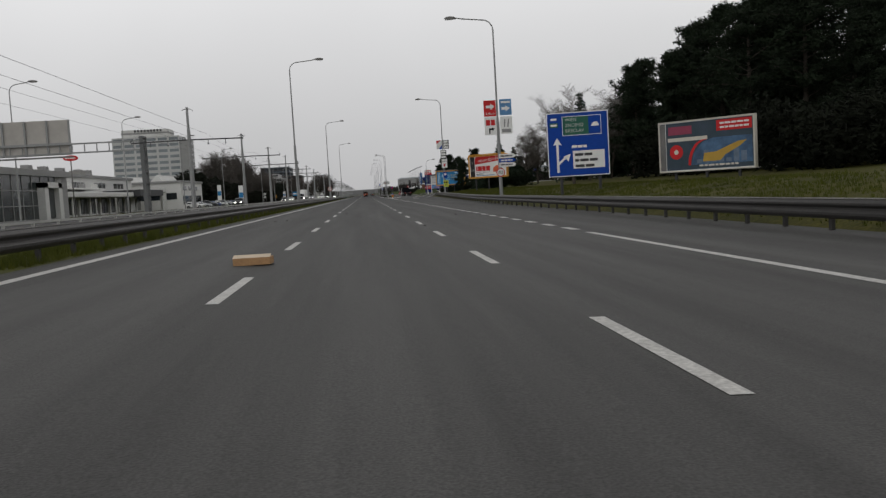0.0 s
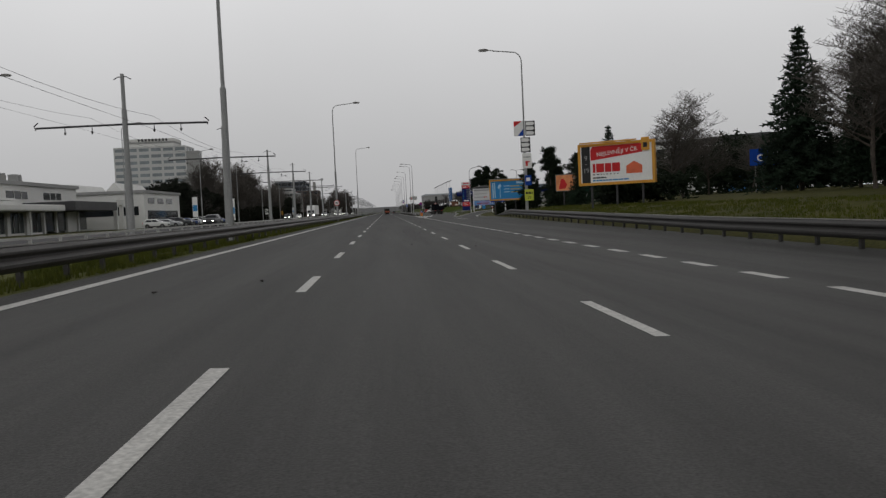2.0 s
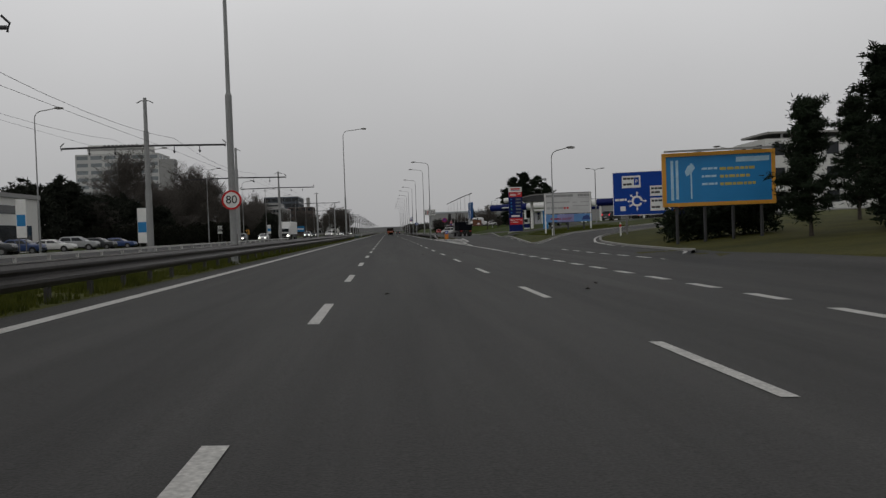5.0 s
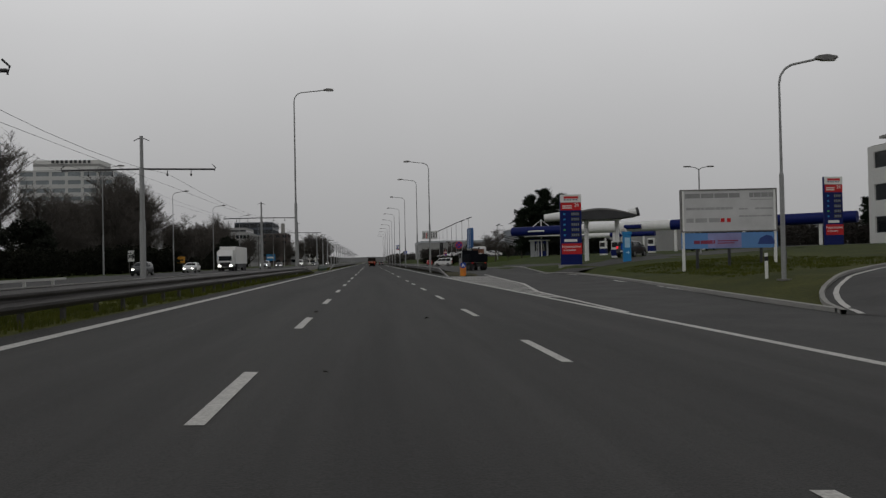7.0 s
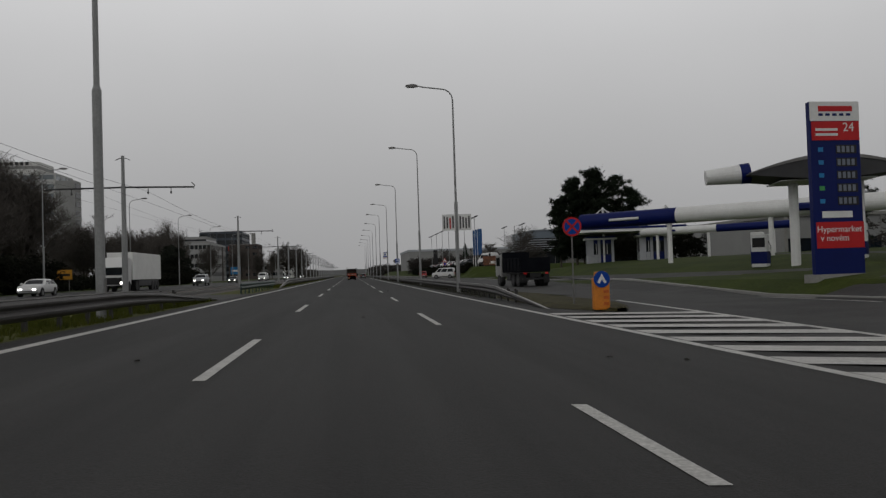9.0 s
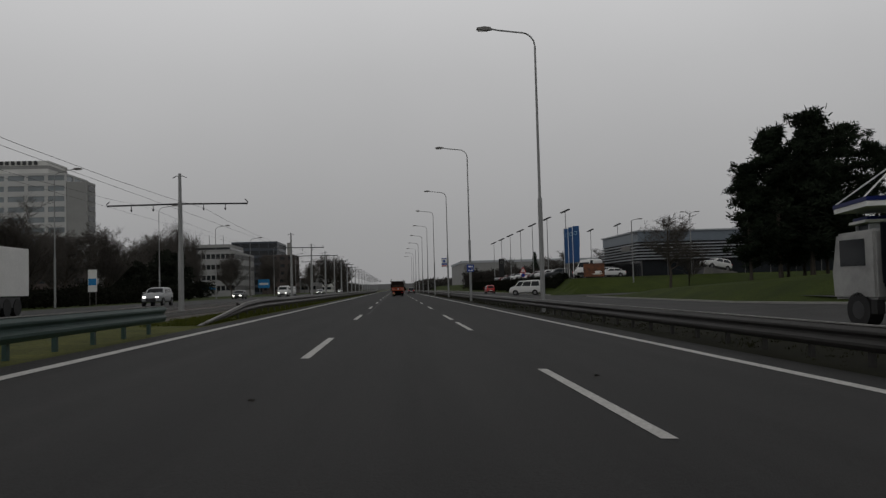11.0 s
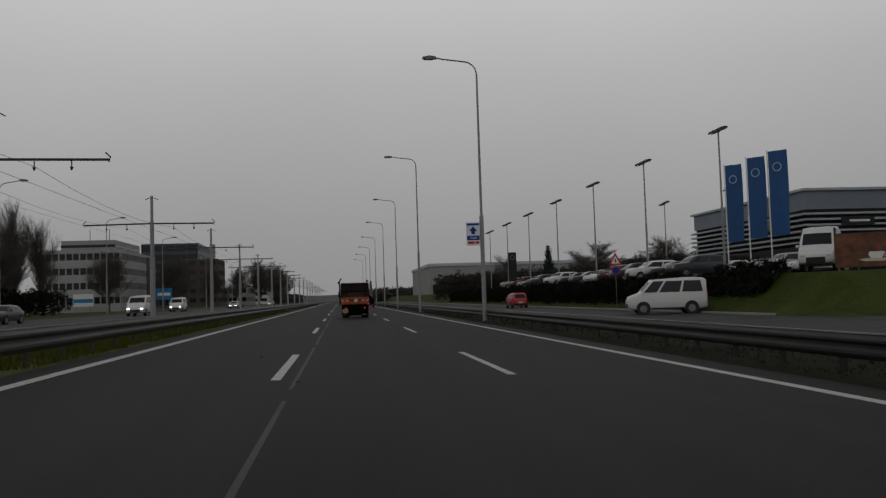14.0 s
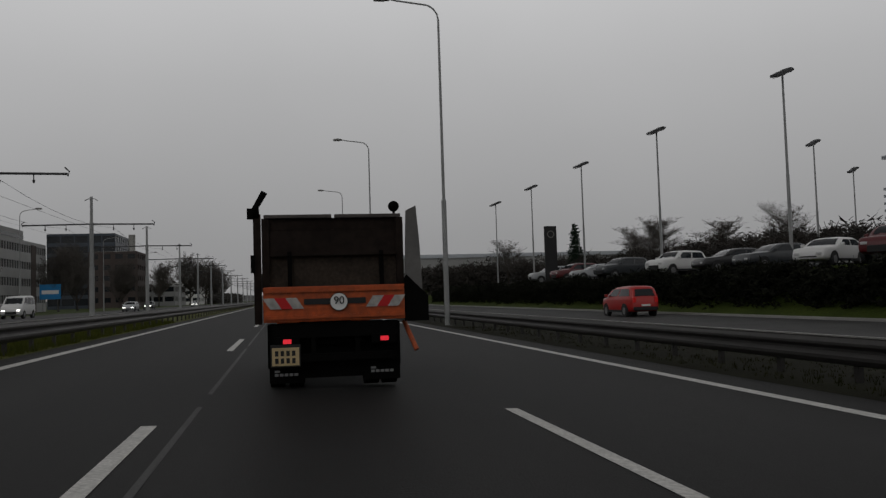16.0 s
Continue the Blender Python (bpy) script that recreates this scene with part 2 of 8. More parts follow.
# ---- the lie of the land ----
SLOPE = 0.037
LIE = [
    (140, [(9, -0.333), (12.0, -0.22), (13.4, 0.3), (18, 0.8), (30, 1.3), (50, 1.6), (90, 1.8)]),
    (165, [(9, -0.333), (15, -0.3), (20, 0.1), (30, 0.8), (45, 1.6), (60, 1.9), (90, 2.0)]),
    (205, [(9, -0.333), (14, -0.3), (18, 0.4), (30, 1.0), (45, 1.8), (60, 2.0), (90, 2.0)]),
    (255, [(9, -0.333), (18.8, -0.3), (20.5, 0.4), (22.5, 0.6), (30, 1.2), (45, 2.0), (90, 2.2)]),
    (322, [(9, -0.333), (23, -0.3), (26, 1.0), (31, 1.65), (45, 2.0), (60, 2.0), (90, 2.0)]),
    (350, [(9, -0.333), (23, -0.3), (26, 0.5), (31, 0.8), (45, 1.0), (60, 1.2), (90, 1.6)]),
    (364, [(9, -0.333), (23, -0.3), (26, -0.25), (31, -0.2), (45, 0.1), (60, 0.5), (90, 1.2)]),
    (380, [(9, -0.333), (23, -0.3), (26, -0.25), (31, -0.2), (45, 0.1), (60, 0.5), (90, 1.2)]),
    (387, [(9, -0.333), (22.8, -0.3), (24.2, 0.3), (26.2, 1.9), (45, 2.1), (60, 2.1), (90, 2.2)]),
    (395, [(9, -0.333), (22.8, -0.3), (24.2, 0.3), (26.2, 2.0), (45, 2.1), (60, 2.1), (90, 2.2)]),
]


def land(x, y):
    """The height of the ground."""
    if x <= -4.5:
        return 0.1665
    if x <= 9:
        return -SLOPE * x
    y = min(max(y, LIE[0][0]), LIE[-1][0])
    for (ya, a), (yb, b) in zip(LIE, LIE[1:]):
        if y <= yb:
            break
    za = np.interp(x, [p[0] for p in a], [p[1] for p in a])
    zb = np.interp(x, [p[0] for p in b], [p[1] for p in b])
    k = (y - ya) / (yb - ya)
    return float(za + (zb - za) * k)


def sheet(name, left, right, y0, y1, step, material, lift, parent=None, label="", n=4, kind=""):
    """A paved strip from left(y) to right(y), laid on the land."""
    vs, fs = [], []
    ys = list(np.arange(y0, y1, step)) + [y1]
    for y in ys:
        a, b = left(y), right(y)
        for k in range(n + 1):
            x = a + (b - a) * k / n
            vs.append((x, y, land(x, y) + lift))
    for j in range(len(ys) - 1):
        for k in range(n):
            q = j * (n + 1) + k
            fs.append((q, q + 1, q + n + 2, q + n + 1))
    return pydata(name, vs, fs, material, parent, label)


def ribbon(name, a, b, material, lift, parent=None, label="", n=10):
    """A paved strip between two lines of as many points."""
    vs, fs = [], []
    for (xa, ya), (xb, yb) in zip(a, b):
        for k in range(n + 1):
            x, y = xa + (xb - xa) * k / n, ya + (yb - ya) * k / n
            vs.append((x, y, land(x, y) + lift))
    for j in range(len(a) - 1):
        for k in range(n):
            q = j * (n + 1) + k
            fs.append((q, q + 1, q + n + 2, q + n + 1))
    return pydata(name, vs, fs, material, parent, label)


def smooth_line(pts, n=6):
    """Points on a smooth line through pts."""
    out = []
    for i in range(len(pts) - 1):
        p0, p1, p2, p3 = (Vector(pts[max(0, min(len(pts) - 1, i + k))]) for k in (-1, 0, 1, 2))
        for k in range(n):
            s = k / n
            out.append(tuple(0.5 * ((2 * p1) + (p2 - p0) * s + (2 * p0 - 5 * p1 + 4 * p2 - p3) * s * s + (3 * p1 - p0 - 3 * p2 + p3) * s ** 3)))
    out.append(tuple(pts[-1]))
    return out


XS = [-3000, -1200, -500, -250, -120, -80, -60, -45, -34, -28, -22, -16, -12, -8, -4.5, 0, 4, 9, 11, 12.0, 12.9, 13.4, 13.8, 15, 16.5, 18, 18.8, 20, 20.5, 22.5, 23, 24.2, 26.2, 28, 30, 33, 37, 41, 45, 50, 60, 75, 90, 140, 250, 500, 1200, 3000]
YS = [-300, -60, -20] + list(range(0, 420, 7)) + list(range(420, 700, 20)) + [350, 357, 364, 371, 376, 380, 383.5, 387] + [760, 900, 1200, 1800, 3000, 4500]
YS = sorted(set(YS))
gv = [(x, y, land(x, y) - (0.05 if -4.4 < x < 9 else 0.0)) for y in YS for x in XS]
gf = [(j * len(XS) + i, j * len(XS) + i + 1, (j + 1) * len(XS) + i + 1, (j + 1) * len(XS) + i) for j in range(len(YS) - 1) for i in range(len(XS) - 1)]
ground = tagged(pydata("ground", gv, gf, GRASS), "patchy winter grass beside the dual carriageway", "ground", kind="structure")
END = 1500


def kx(pts):
    return lambda y: float(np.interp(y, [p[1] for p in pts], [p[0] for p in pts]))


RIGHT_EDGE = [(11.8, -60), (11.8, 0), (12.0, 60), (12.9, 140), (13.6, 155), (15.3, 162), (15.6, 175), (16.4, 184)]
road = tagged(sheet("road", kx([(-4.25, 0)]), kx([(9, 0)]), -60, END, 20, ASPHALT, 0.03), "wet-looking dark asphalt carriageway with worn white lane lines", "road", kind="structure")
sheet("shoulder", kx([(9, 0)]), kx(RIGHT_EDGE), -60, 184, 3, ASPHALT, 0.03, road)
sheet("slip_lane", kx([(9, 184)]), kx([(16.4, 184), (13.2, 193.5), (15.6, 220), (17.6, 238), (18.6, 256), (19.6, 266)]), 184, 266, 3, ASPHALT2, 0.03, road)
frontage = tagged(sheet("side_road", kx([(13.4, 258), (12.4, 275), (12.2, 300)]), kx([(18.7, 258), (20.5, 280), (22.6, 300)]), 258, 900, 6, ASPHALT2, 0.035), "asphalt side road running past the fuel station", "road", kind="structure")
EXA = smooth_line([(12.8, 193.3), (16, 199.8), (22, 206), (32, 214), (46, 223), (70, 236), (100, 250)])
EXB = smooth_line([(16.0, 183.0), (18.2, 190.2), (24, 197), (34, 203.5), (48, 211), (72, 223), (102, 237)])
exit_road = tagged(ribbon("exit_road", EXA, EXB, ASPHALT2, 0.04), "asphalt exit road curving up to a roundabout", "road", kind="structure")
far_road = tagged(sheet("opposite_road", kx([(-29.5, 0)]), kx([(-16.5, 0)]), -60, END, 40, ASPHALT2, 0.03, n=2), "asphalt carriageway for the oncoming traffic", "road", kind="structure")
tramway = tagged(sheet("track_bed", kx([(-15.6, 0)]), kx([(-7.2, 0)]), -60, END, 40, BALLAST, 0.02, n=2), "ballasted double tram track bed", "tram track", kind="structure")
for x in (-14.4, -12.96, -9.9, -8.46):
    part("rail", cube(x - 0.035, x + 0.035, -60, END, 0.19, 0.3), GALV, tramway)
soil_strip = tagged(sheet("soil_verge", kx([(8.55, 0)]), kx([(12.3, 0)]), 268, 900, 10, mat("bare_soil", (0.02, 0.018, 0.012), 0.95, var=0.35, grain=0.3, scale=0.8, bump=0.6, bscale=14, col2=(0.012, 0.014, 0.007), spec=0.08), 0.034), "strip of bare soil and thin grass between the roads", "verge", kind="structure")
median = tagged(sheet("median", kx([(-7.2, 0)]), kx([(-4.25, 0)]), -60, END, 30, VERGE, 0.012, n=2), "strip of bright grass behind the guard rail", "verge", kind="structure")


# white lines
def line(name, pts, w, lift=0.036):
    """A painted line along the road through (x, y)."""
    a = [(x - w / 2, y) for x, y in pts]
    b = [(x + w / 2, y) for x, y in pts]
    return ribbon(name, a, b, PAINT, lift, road, n=1)


def ysteps(x, y0, y1, d=30):
    return [(x, y) for y in list(np.arange(y0, y1, d)) + [y1]]


sheet("median_crossing", kx([(-15, 0)]), kx([(-4.25, 0)]), 263, 276, 4, ASPHALT2, 0.028, road)
line("edge_line", ysteps(-3.56, -60, END), 0.22)
line("edge_line", ysteps(7.82, -60, 22.5), 0.22)
line("edge_line", [(8.05, 176.5), (8.05, 190), (7.9, 215), (7.75, 235), (7.6, 260), (7.55, 300)] + ysteps(7.55, 330, END), 0.24)
line("edge_line", [(8.2, 196), (9.0, 212), (10.6, 224), (12.0, 245), (12.9, 258)], 0.2)
line("edge_line", [(13.3, 194.5), (15.2, 220), (17.2, 238), (18.2, 256)], 0.14)
for y in np.arange(205, 248, 2.0):
    xa, xb = 7.9, float(np.interp(y, [196, 212, 224, 245, 258], [8.2, 9.0, 10.6, 12.0, 12.9]))
    bm = bmesh.new()
    z = 0.036
    bm.faces.new([bm.verts.new((x, yy, land(x, yy) + z)) for x, yy in ((xa, y + 1.6), (xa, y + 2.6), (xb, y + 1.0), (xb, y))][::-1])
    part("hatch_stripe", bm, PAINT, road)


def offset_line(name, pts, d, w):
    """A painted line beside a kerb line."""
    a, b = [], []
    for i, p in enumerate(pts):
        q0, q1 = Vector(pts[max(0, i - 1)]), Vector(pts[min(len(pts) - 1, i + 1)])
        n = (q1 - q0).normalized()
        n = Vector((n.y, -n.x))
        a.append(tuple(Vector(p) + n * d))
        b.append(tuple(Vector(p) + n * (d + w)))
    return ribbon(name, a, b, PAINT, 0.05, exit_road, n=1)


offset_line("edge_line", EXA, 0.25, 0.16)
offset_line("edge_line", EXB, -0.42, 0.16)
ISLAND = smooth_line([(13.3, 158), (15.0, 163.5), (15.3, 174), (15.9, 182.5)])
offset_line("edge_line", ISLAND, -0.35, 0.16)


def kerb(name, pts, side, parent):
    """A low kerb stone row along a line."""
    vs, fs = [], []
    for i, p in enumerate(pts):
        q0, q1 = Vector(pts[max(0, i - 1)]), Vector(pts[min(len(pts) - 1, i + 1)])
        n = (q1 - q0).normalized()
        n = Vector((n.y, -n.x)) * side
        for d, z in ((0, 0), (0, 0.14), (0.14, 0.15), (0.14, 0)):
            v = Vector(p) + n * d
            vs.append((v.x, v.y, land(v.x, v.y) + z))
    for i in range(len(pts) - 1):
        for k in range(3):
            q = i * 4 + k
            fs.append((q, q + 1, q + 5, q + 4))
    return pydata(name, vs, fs, CONC, parent)


kerb("kerb", EXA, -1, exit_road)
kerb("kerb", EXB, 1, exit_road)
kerb("kerb", ISLAND, 1, exit_road)
kerb("kerb", [(12.9, 194), (15.5, 220), (17.5, 238), (18.6, 256), (20.3, 278), (22.5, 300)], 1, frontage)
kerb("kerb", [(22.6, float(y)) for y in range(300, 365, 8)], 1, frontage)
kerb("kerb", [(22.6, float(y)) for y in range(386, 700, 12)], 1, frontage)
kerb("kerb", [(12.2, float(y)) for y in range(300, 700, 12)], -1, frontage)
dash = {}


def dashes(x, y0, length, period, count, w):
    key = (length, w)
    for i in range(count):
        y = y0 + i * period
        m = Matrix.Translation((x, y, land(x, y) + 0.036)) @ pose(0, 0, 0, 0, math.degrees(math.atan(SLOPE)) if x < 9 else 0, 0)
        if key not in dash:
            ob = pydata("lane_dash", [(-w / 2, 0, 0), (w / 2, 0, 0), (w / 2, length, 0), (-w / 2, length, 0)], [(0, 1, 2, 3)], PAINT, road)
            ob.matrix_basis = m
            dash[key] = ob
        else:
            share("lane_dash", dash[key], road, m)


dashes(0, 0.32 - 18, 3, 9, 28, 0.15)
dashes(3.8, 0.32 + 4.15 - 18, 3, 9, 27, 0.15)
dashes(3.8, 228.3, 3, 9, 1, 0.15)
dashes(0, 233.3, 6, 18, 1, 0.15)
dashes(0, 250.8, 6, 18, 1, 0.15)
dashes(0, 269.3, 6, 18, 38, 0.15)
dashes(3.8, 233.3 - 7.68 + 18, 6, 18, 4, 0.15)
dashes(3.8, 233.3 + 0.78 + 72, 6, 18, 36, 0.15)
dashes(7.9, 24.2, 1.5, 3.1, 49, 0.28)
dashes(11.65, 152.1, 1.6, 3.1, 8, 0.22)
# the faint ghost of an old line beside the lane dashes
OLDLINE = mat("ground_off_paint", (0.085, 0.084, 0.082), 0.66, var=0.35, grain=0.3, scale=1.2, bscale=55, bump=0.35, col2=(0.04, 0.0395, 0.039), spec=0.24)
for i in range(11):
    y0 = 312 + 11.5 * i
    ribbon("old_line", [(0.24 + 0.008 * i, y0), (0.25 + 0.008 * i, y0 + 10.2)], [(0.30 + 0.008 * i, y0), (0.31 + 0.008 * i, y0 + 10.2)], OLDLINE, 0.034, road, n=1)

# ---- guard rails ----
WPROF = [(-0.05, 0.685), (0.03, 0.69), (0.06, 0.67), (0.09, 0.61), (0.09, 0.57), (0.03, 0.51), (0.03, 0.47), (0.09, 0.41), (0.09, 0.36), (0.05, 0.29), (0.0, 0.27)]


DARKRAIL = mat("dark_guard_rail", (0.042, 0.039, 0.037), 0.55, 0.3, var=0.3, grain=0.15, scale=0.5, bscale=9, col2=(0.025, 0.023, 0.021), bump=0.1)
# pale colour stands in for the sky reflected on the rail's top
TOPEDGE = mat("sky_lit_rail_edge", (0.34, 0.33, 0.315), 0.55, 0.3, var=0.3, grain=0.15, scale=0.6, bscale=9, col2=(0.2, 0.195, 0.185))


def guard_rail(name, line_pts, side, label, post_step=4.0, post_to=330, dip=(), post_mat=None, beam=None):
    """A W-beam rail along points (x, y); side: +1 if its face looks to +x."""
    root = thing(name, Matrix(), label, "guard rail", "guard rails", "structure")
    xs, ys = [p[0] for p in line_pts], [p[1] for p in line_pts]
    yy = list(np.arange(ys[0], ys[-1], 4.0)) + [ys[-1]]
    vs, fs = [], []
    n = len(WPROF)
    for y in yy:
        x = float(np.interp(y, ys, xs))
        g = land(x, y)
        d = float(np.interp(y, [p[0] for p in dip], [p[1] for p in dip])) if dip else 0
        for ox, oz in WPROF:
            vs.append((x + side * ox, y, g + oz * (1 - d) + 0.02))
        for ox, oz in WPROF:
            vs.append((x + side * (ox - 0.012), y, g + oz * (1 - d) + 0.02))
    for j in range(len(yy) - 1):
        for k in range(n - 1):
            q = j * 2 * n + k
            fs += [(q, q + 1, q + 1 + 2 * n, q + 2 * n), (q + n + 1, q + n, q + 3 * n, q + 3 * n + 1)]
        for q in (j * 2 * n, j * 2 * n + n - 1):
            fs.append((q, q + 2 * n, q + 3 * n, q + n))
    pydata("rail_beam", vs, fs, beam or RAILSTEEL, root)
    # the highlight strip along the beam's top
    vs, fs = [], []
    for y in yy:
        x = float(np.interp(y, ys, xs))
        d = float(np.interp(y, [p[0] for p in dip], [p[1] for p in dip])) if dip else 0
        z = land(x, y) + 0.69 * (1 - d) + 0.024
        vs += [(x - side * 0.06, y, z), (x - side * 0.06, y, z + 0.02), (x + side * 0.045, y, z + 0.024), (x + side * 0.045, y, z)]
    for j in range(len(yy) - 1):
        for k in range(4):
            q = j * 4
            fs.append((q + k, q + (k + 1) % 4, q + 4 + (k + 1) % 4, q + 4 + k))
    pydata("top_edge", vs, fs, TOPEDGE, root, "top edge coloured bright as a sky highlight")
    post = None
    y = ys[0] + 1.0
    while y < min(ys[-1], post_to):
        x = float(np.interp(y, ys, xs)) - side * 0.10
        d = float(np.interp(y, [p[0] for p in dip], [p[1] for p in dip])) if dip else 0
        if d < 0.5:
            m = Matrix.Translation((x, y, land(x, y)))
            if post is None:
                bm = cube(-0.04, 0.04, -0.06, 0.06, -0.1, 0.64)
                box(bm, -0.02, 0.10, -0.045, 0.045, 0.36, 0.58)
                post = part("rail_post", bm, post_mat or RAILSTEEL, root)
                post.matrix_basis = m
            else:
                share("rail_post", post, root, m)
        y += post_step
    return root


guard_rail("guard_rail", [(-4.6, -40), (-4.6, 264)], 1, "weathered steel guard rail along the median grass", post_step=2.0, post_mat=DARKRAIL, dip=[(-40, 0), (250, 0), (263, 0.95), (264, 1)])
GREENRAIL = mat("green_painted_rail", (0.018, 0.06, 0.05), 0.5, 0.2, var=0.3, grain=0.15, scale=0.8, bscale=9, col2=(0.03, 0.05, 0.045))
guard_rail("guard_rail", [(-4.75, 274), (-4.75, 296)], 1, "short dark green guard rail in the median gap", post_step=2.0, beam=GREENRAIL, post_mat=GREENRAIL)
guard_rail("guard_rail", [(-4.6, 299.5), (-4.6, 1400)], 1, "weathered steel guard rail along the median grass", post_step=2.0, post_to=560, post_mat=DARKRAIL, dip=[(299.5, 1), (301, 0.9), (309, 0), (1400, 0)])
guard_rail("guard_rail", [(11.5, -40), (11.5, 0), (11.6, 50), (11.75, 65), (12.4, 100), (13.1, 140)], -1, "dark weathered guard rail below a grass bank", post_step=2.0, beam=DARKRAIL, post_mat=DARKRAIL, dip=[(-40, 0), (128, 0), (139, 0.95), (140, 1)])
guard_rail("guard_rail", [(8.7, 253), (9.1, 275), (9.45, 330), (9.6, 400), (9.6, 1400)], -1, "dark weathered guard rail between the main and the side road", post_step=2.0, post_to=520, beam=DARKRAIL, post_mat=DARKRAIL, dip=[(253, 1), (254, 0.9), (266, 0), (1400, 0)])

# low fence of the tram line
PALESTEEL = mat("pale_galvanised_steel", (0.46, 0.46, 0.45), 0.5, 0.2, var=0.15, scale=1)
fence = thing("track_fence", Matrix(), "low grey steel fence along the tram tracks", "fence", kind="structure")
part("top_rail", cube(-7.83, -7.77, -40, 200, 0.86, 0.93), PALESTEEL, fence)
part("mid_rail", cube(-7.82, -7.78, -40, 200, 0.5, 0.55), PALESTEEL, fence)
fp = None
for i in range(120):
    m = Matrix.Translation((-7.8, -39 + 2 * i, 0.16))
    if fp is None:
        fp = part("fence_post", cube(-0.035, 0.035, -0.035, 0.035, 0, 0.74), PALESTEEL, fence)
        fp.matrix_basis = m
    else:
        share("fence_post", fp, fence, m)

# ---- street lamps ----


def street_lamp(height, arm, low_h=6.2, r=0.13):
    """A stepped steel column with a curved bracket and a flat lantern; the bracket points to +x."""
    root = thing("street_lamp", Matrix(), "tall grey steel street lamp with a curved bracket", "street lamp", "street lamps")
    bm = bmesh.new()
    tube(bm, (0, 0, -0.1), (0, 0, low_h), r, r * 0.95, 10)
    tube(bm, (0, 0, low_h), (0, 0, low_h + 0.12), r * 0.95, r * 0.62, 10)
    tube(bm, (0, 0, low_h + 0.12), (0, 0, height - 0.9), r * 0.62, r * 0.42, 10)
    part("column", bm, POLE, root, smooth=False)
    bm = bmesh.new()
    pts = [(0, 0, height - 0.9)] + [(0.75 * (1 - math.cos(a)), 0, height - 0.9 + 0.75 * math.sin(a)) for a in (0.4, 0.8, 1.2, 1.45)] + [(arm * 0.7, 0, height + 0.0), (arm - 0.5, 0, height + 0.08)]
    pipe(bm, pts, 0.045, 8)
    part("bracket", bm, POLE, root)
    bm = bmesh.new()
    prism(bm, [(arm - 0.55, height + 0.02), (arm - 0.45, height + 0.16), (arm - 0.1, height + 0.2), (arm + 0.3, height + 0.13), (arm + 0.32, height + 0.05), (arm - 0.1, height - 0.02)], -0.13, 0.13, "y")
    lantern = part("lantern", bm, GALV, root)
    part("lens", cube(arm - 0.3, arm + 0.25, -0.1, 0.1, height - 0.035, height - 0.0), LAMPGLASS, lantern)
    part("base_plate", cube(-0.2, 0.2, -0.2, 0.2, -0.02, 0.04), GALV, root)
    part("service_door", cube(r - 0.01, r + 0.012, -0.06, 0.06, 0.6, 1.1), GALV, root)
    return root


def lamps(proto, spots):
    for i, (x, y, turn) in enumerate(spots):
        m = pose(x, y, land(x, y), 0, 0, turn)
        if i == 0:
            proto.matrix_basis = m
        else:
            copy_thing(proto, m)


lamps(street_lamp(14.6, 3.1), [(-4.95, 85.2, 0), (-4.68, 156, 0)])
lamps(street_lamp(16.0, 3.1), [(-4.95, 247, 0)])
lamps(street_lamp(14.0, 3.3), [(12.0, 4, 180), (12.1, 63.2, 180), (13.4, 121.8, 180)])
lamps(street_lamp(14.2, 2.9), [(9.05, 280.5, 180)])
lamps(street_lamp(15.6, 2.9), [(9.6, 318, 180), (9.2, 357, 180), (9.35, 394.8, 180)])
lamps(street_lamp(16.3, 3.0), [(9.2, 433.5, 180), (9.4, 471, 180), (9.4, 508, 180), (9.4, 546, 180), (9.4, 584, 180), (9.4, 622, 180), (9.4, 660, 180)])
lamps(street_lamp(8.4, 2.0, 4.0, 0.09), [(17.0, 204.5, 0), (44, 226, 180), (52, 246, 180), (62, 262, 180)])
lamps(street_lamp(13.8, 2.4, 5.0, 0.11), [(-32.2, y, 0) for y in (48, 86, 124, 162, 207, 245, 283, 321, 358, 395, 433, 471, 509, 560, 610)])

# ---- tram masts and wires ----
MASTS = [65.5, 93.4, 118.7, 144, 169, 194.9, 222, 274, 324, 378, 403.5, 429, 452, 475, 500, 522, 545, 573, 601, 630, 660, 690, 720, 760, 800, 840, 880]
MX = -11.3


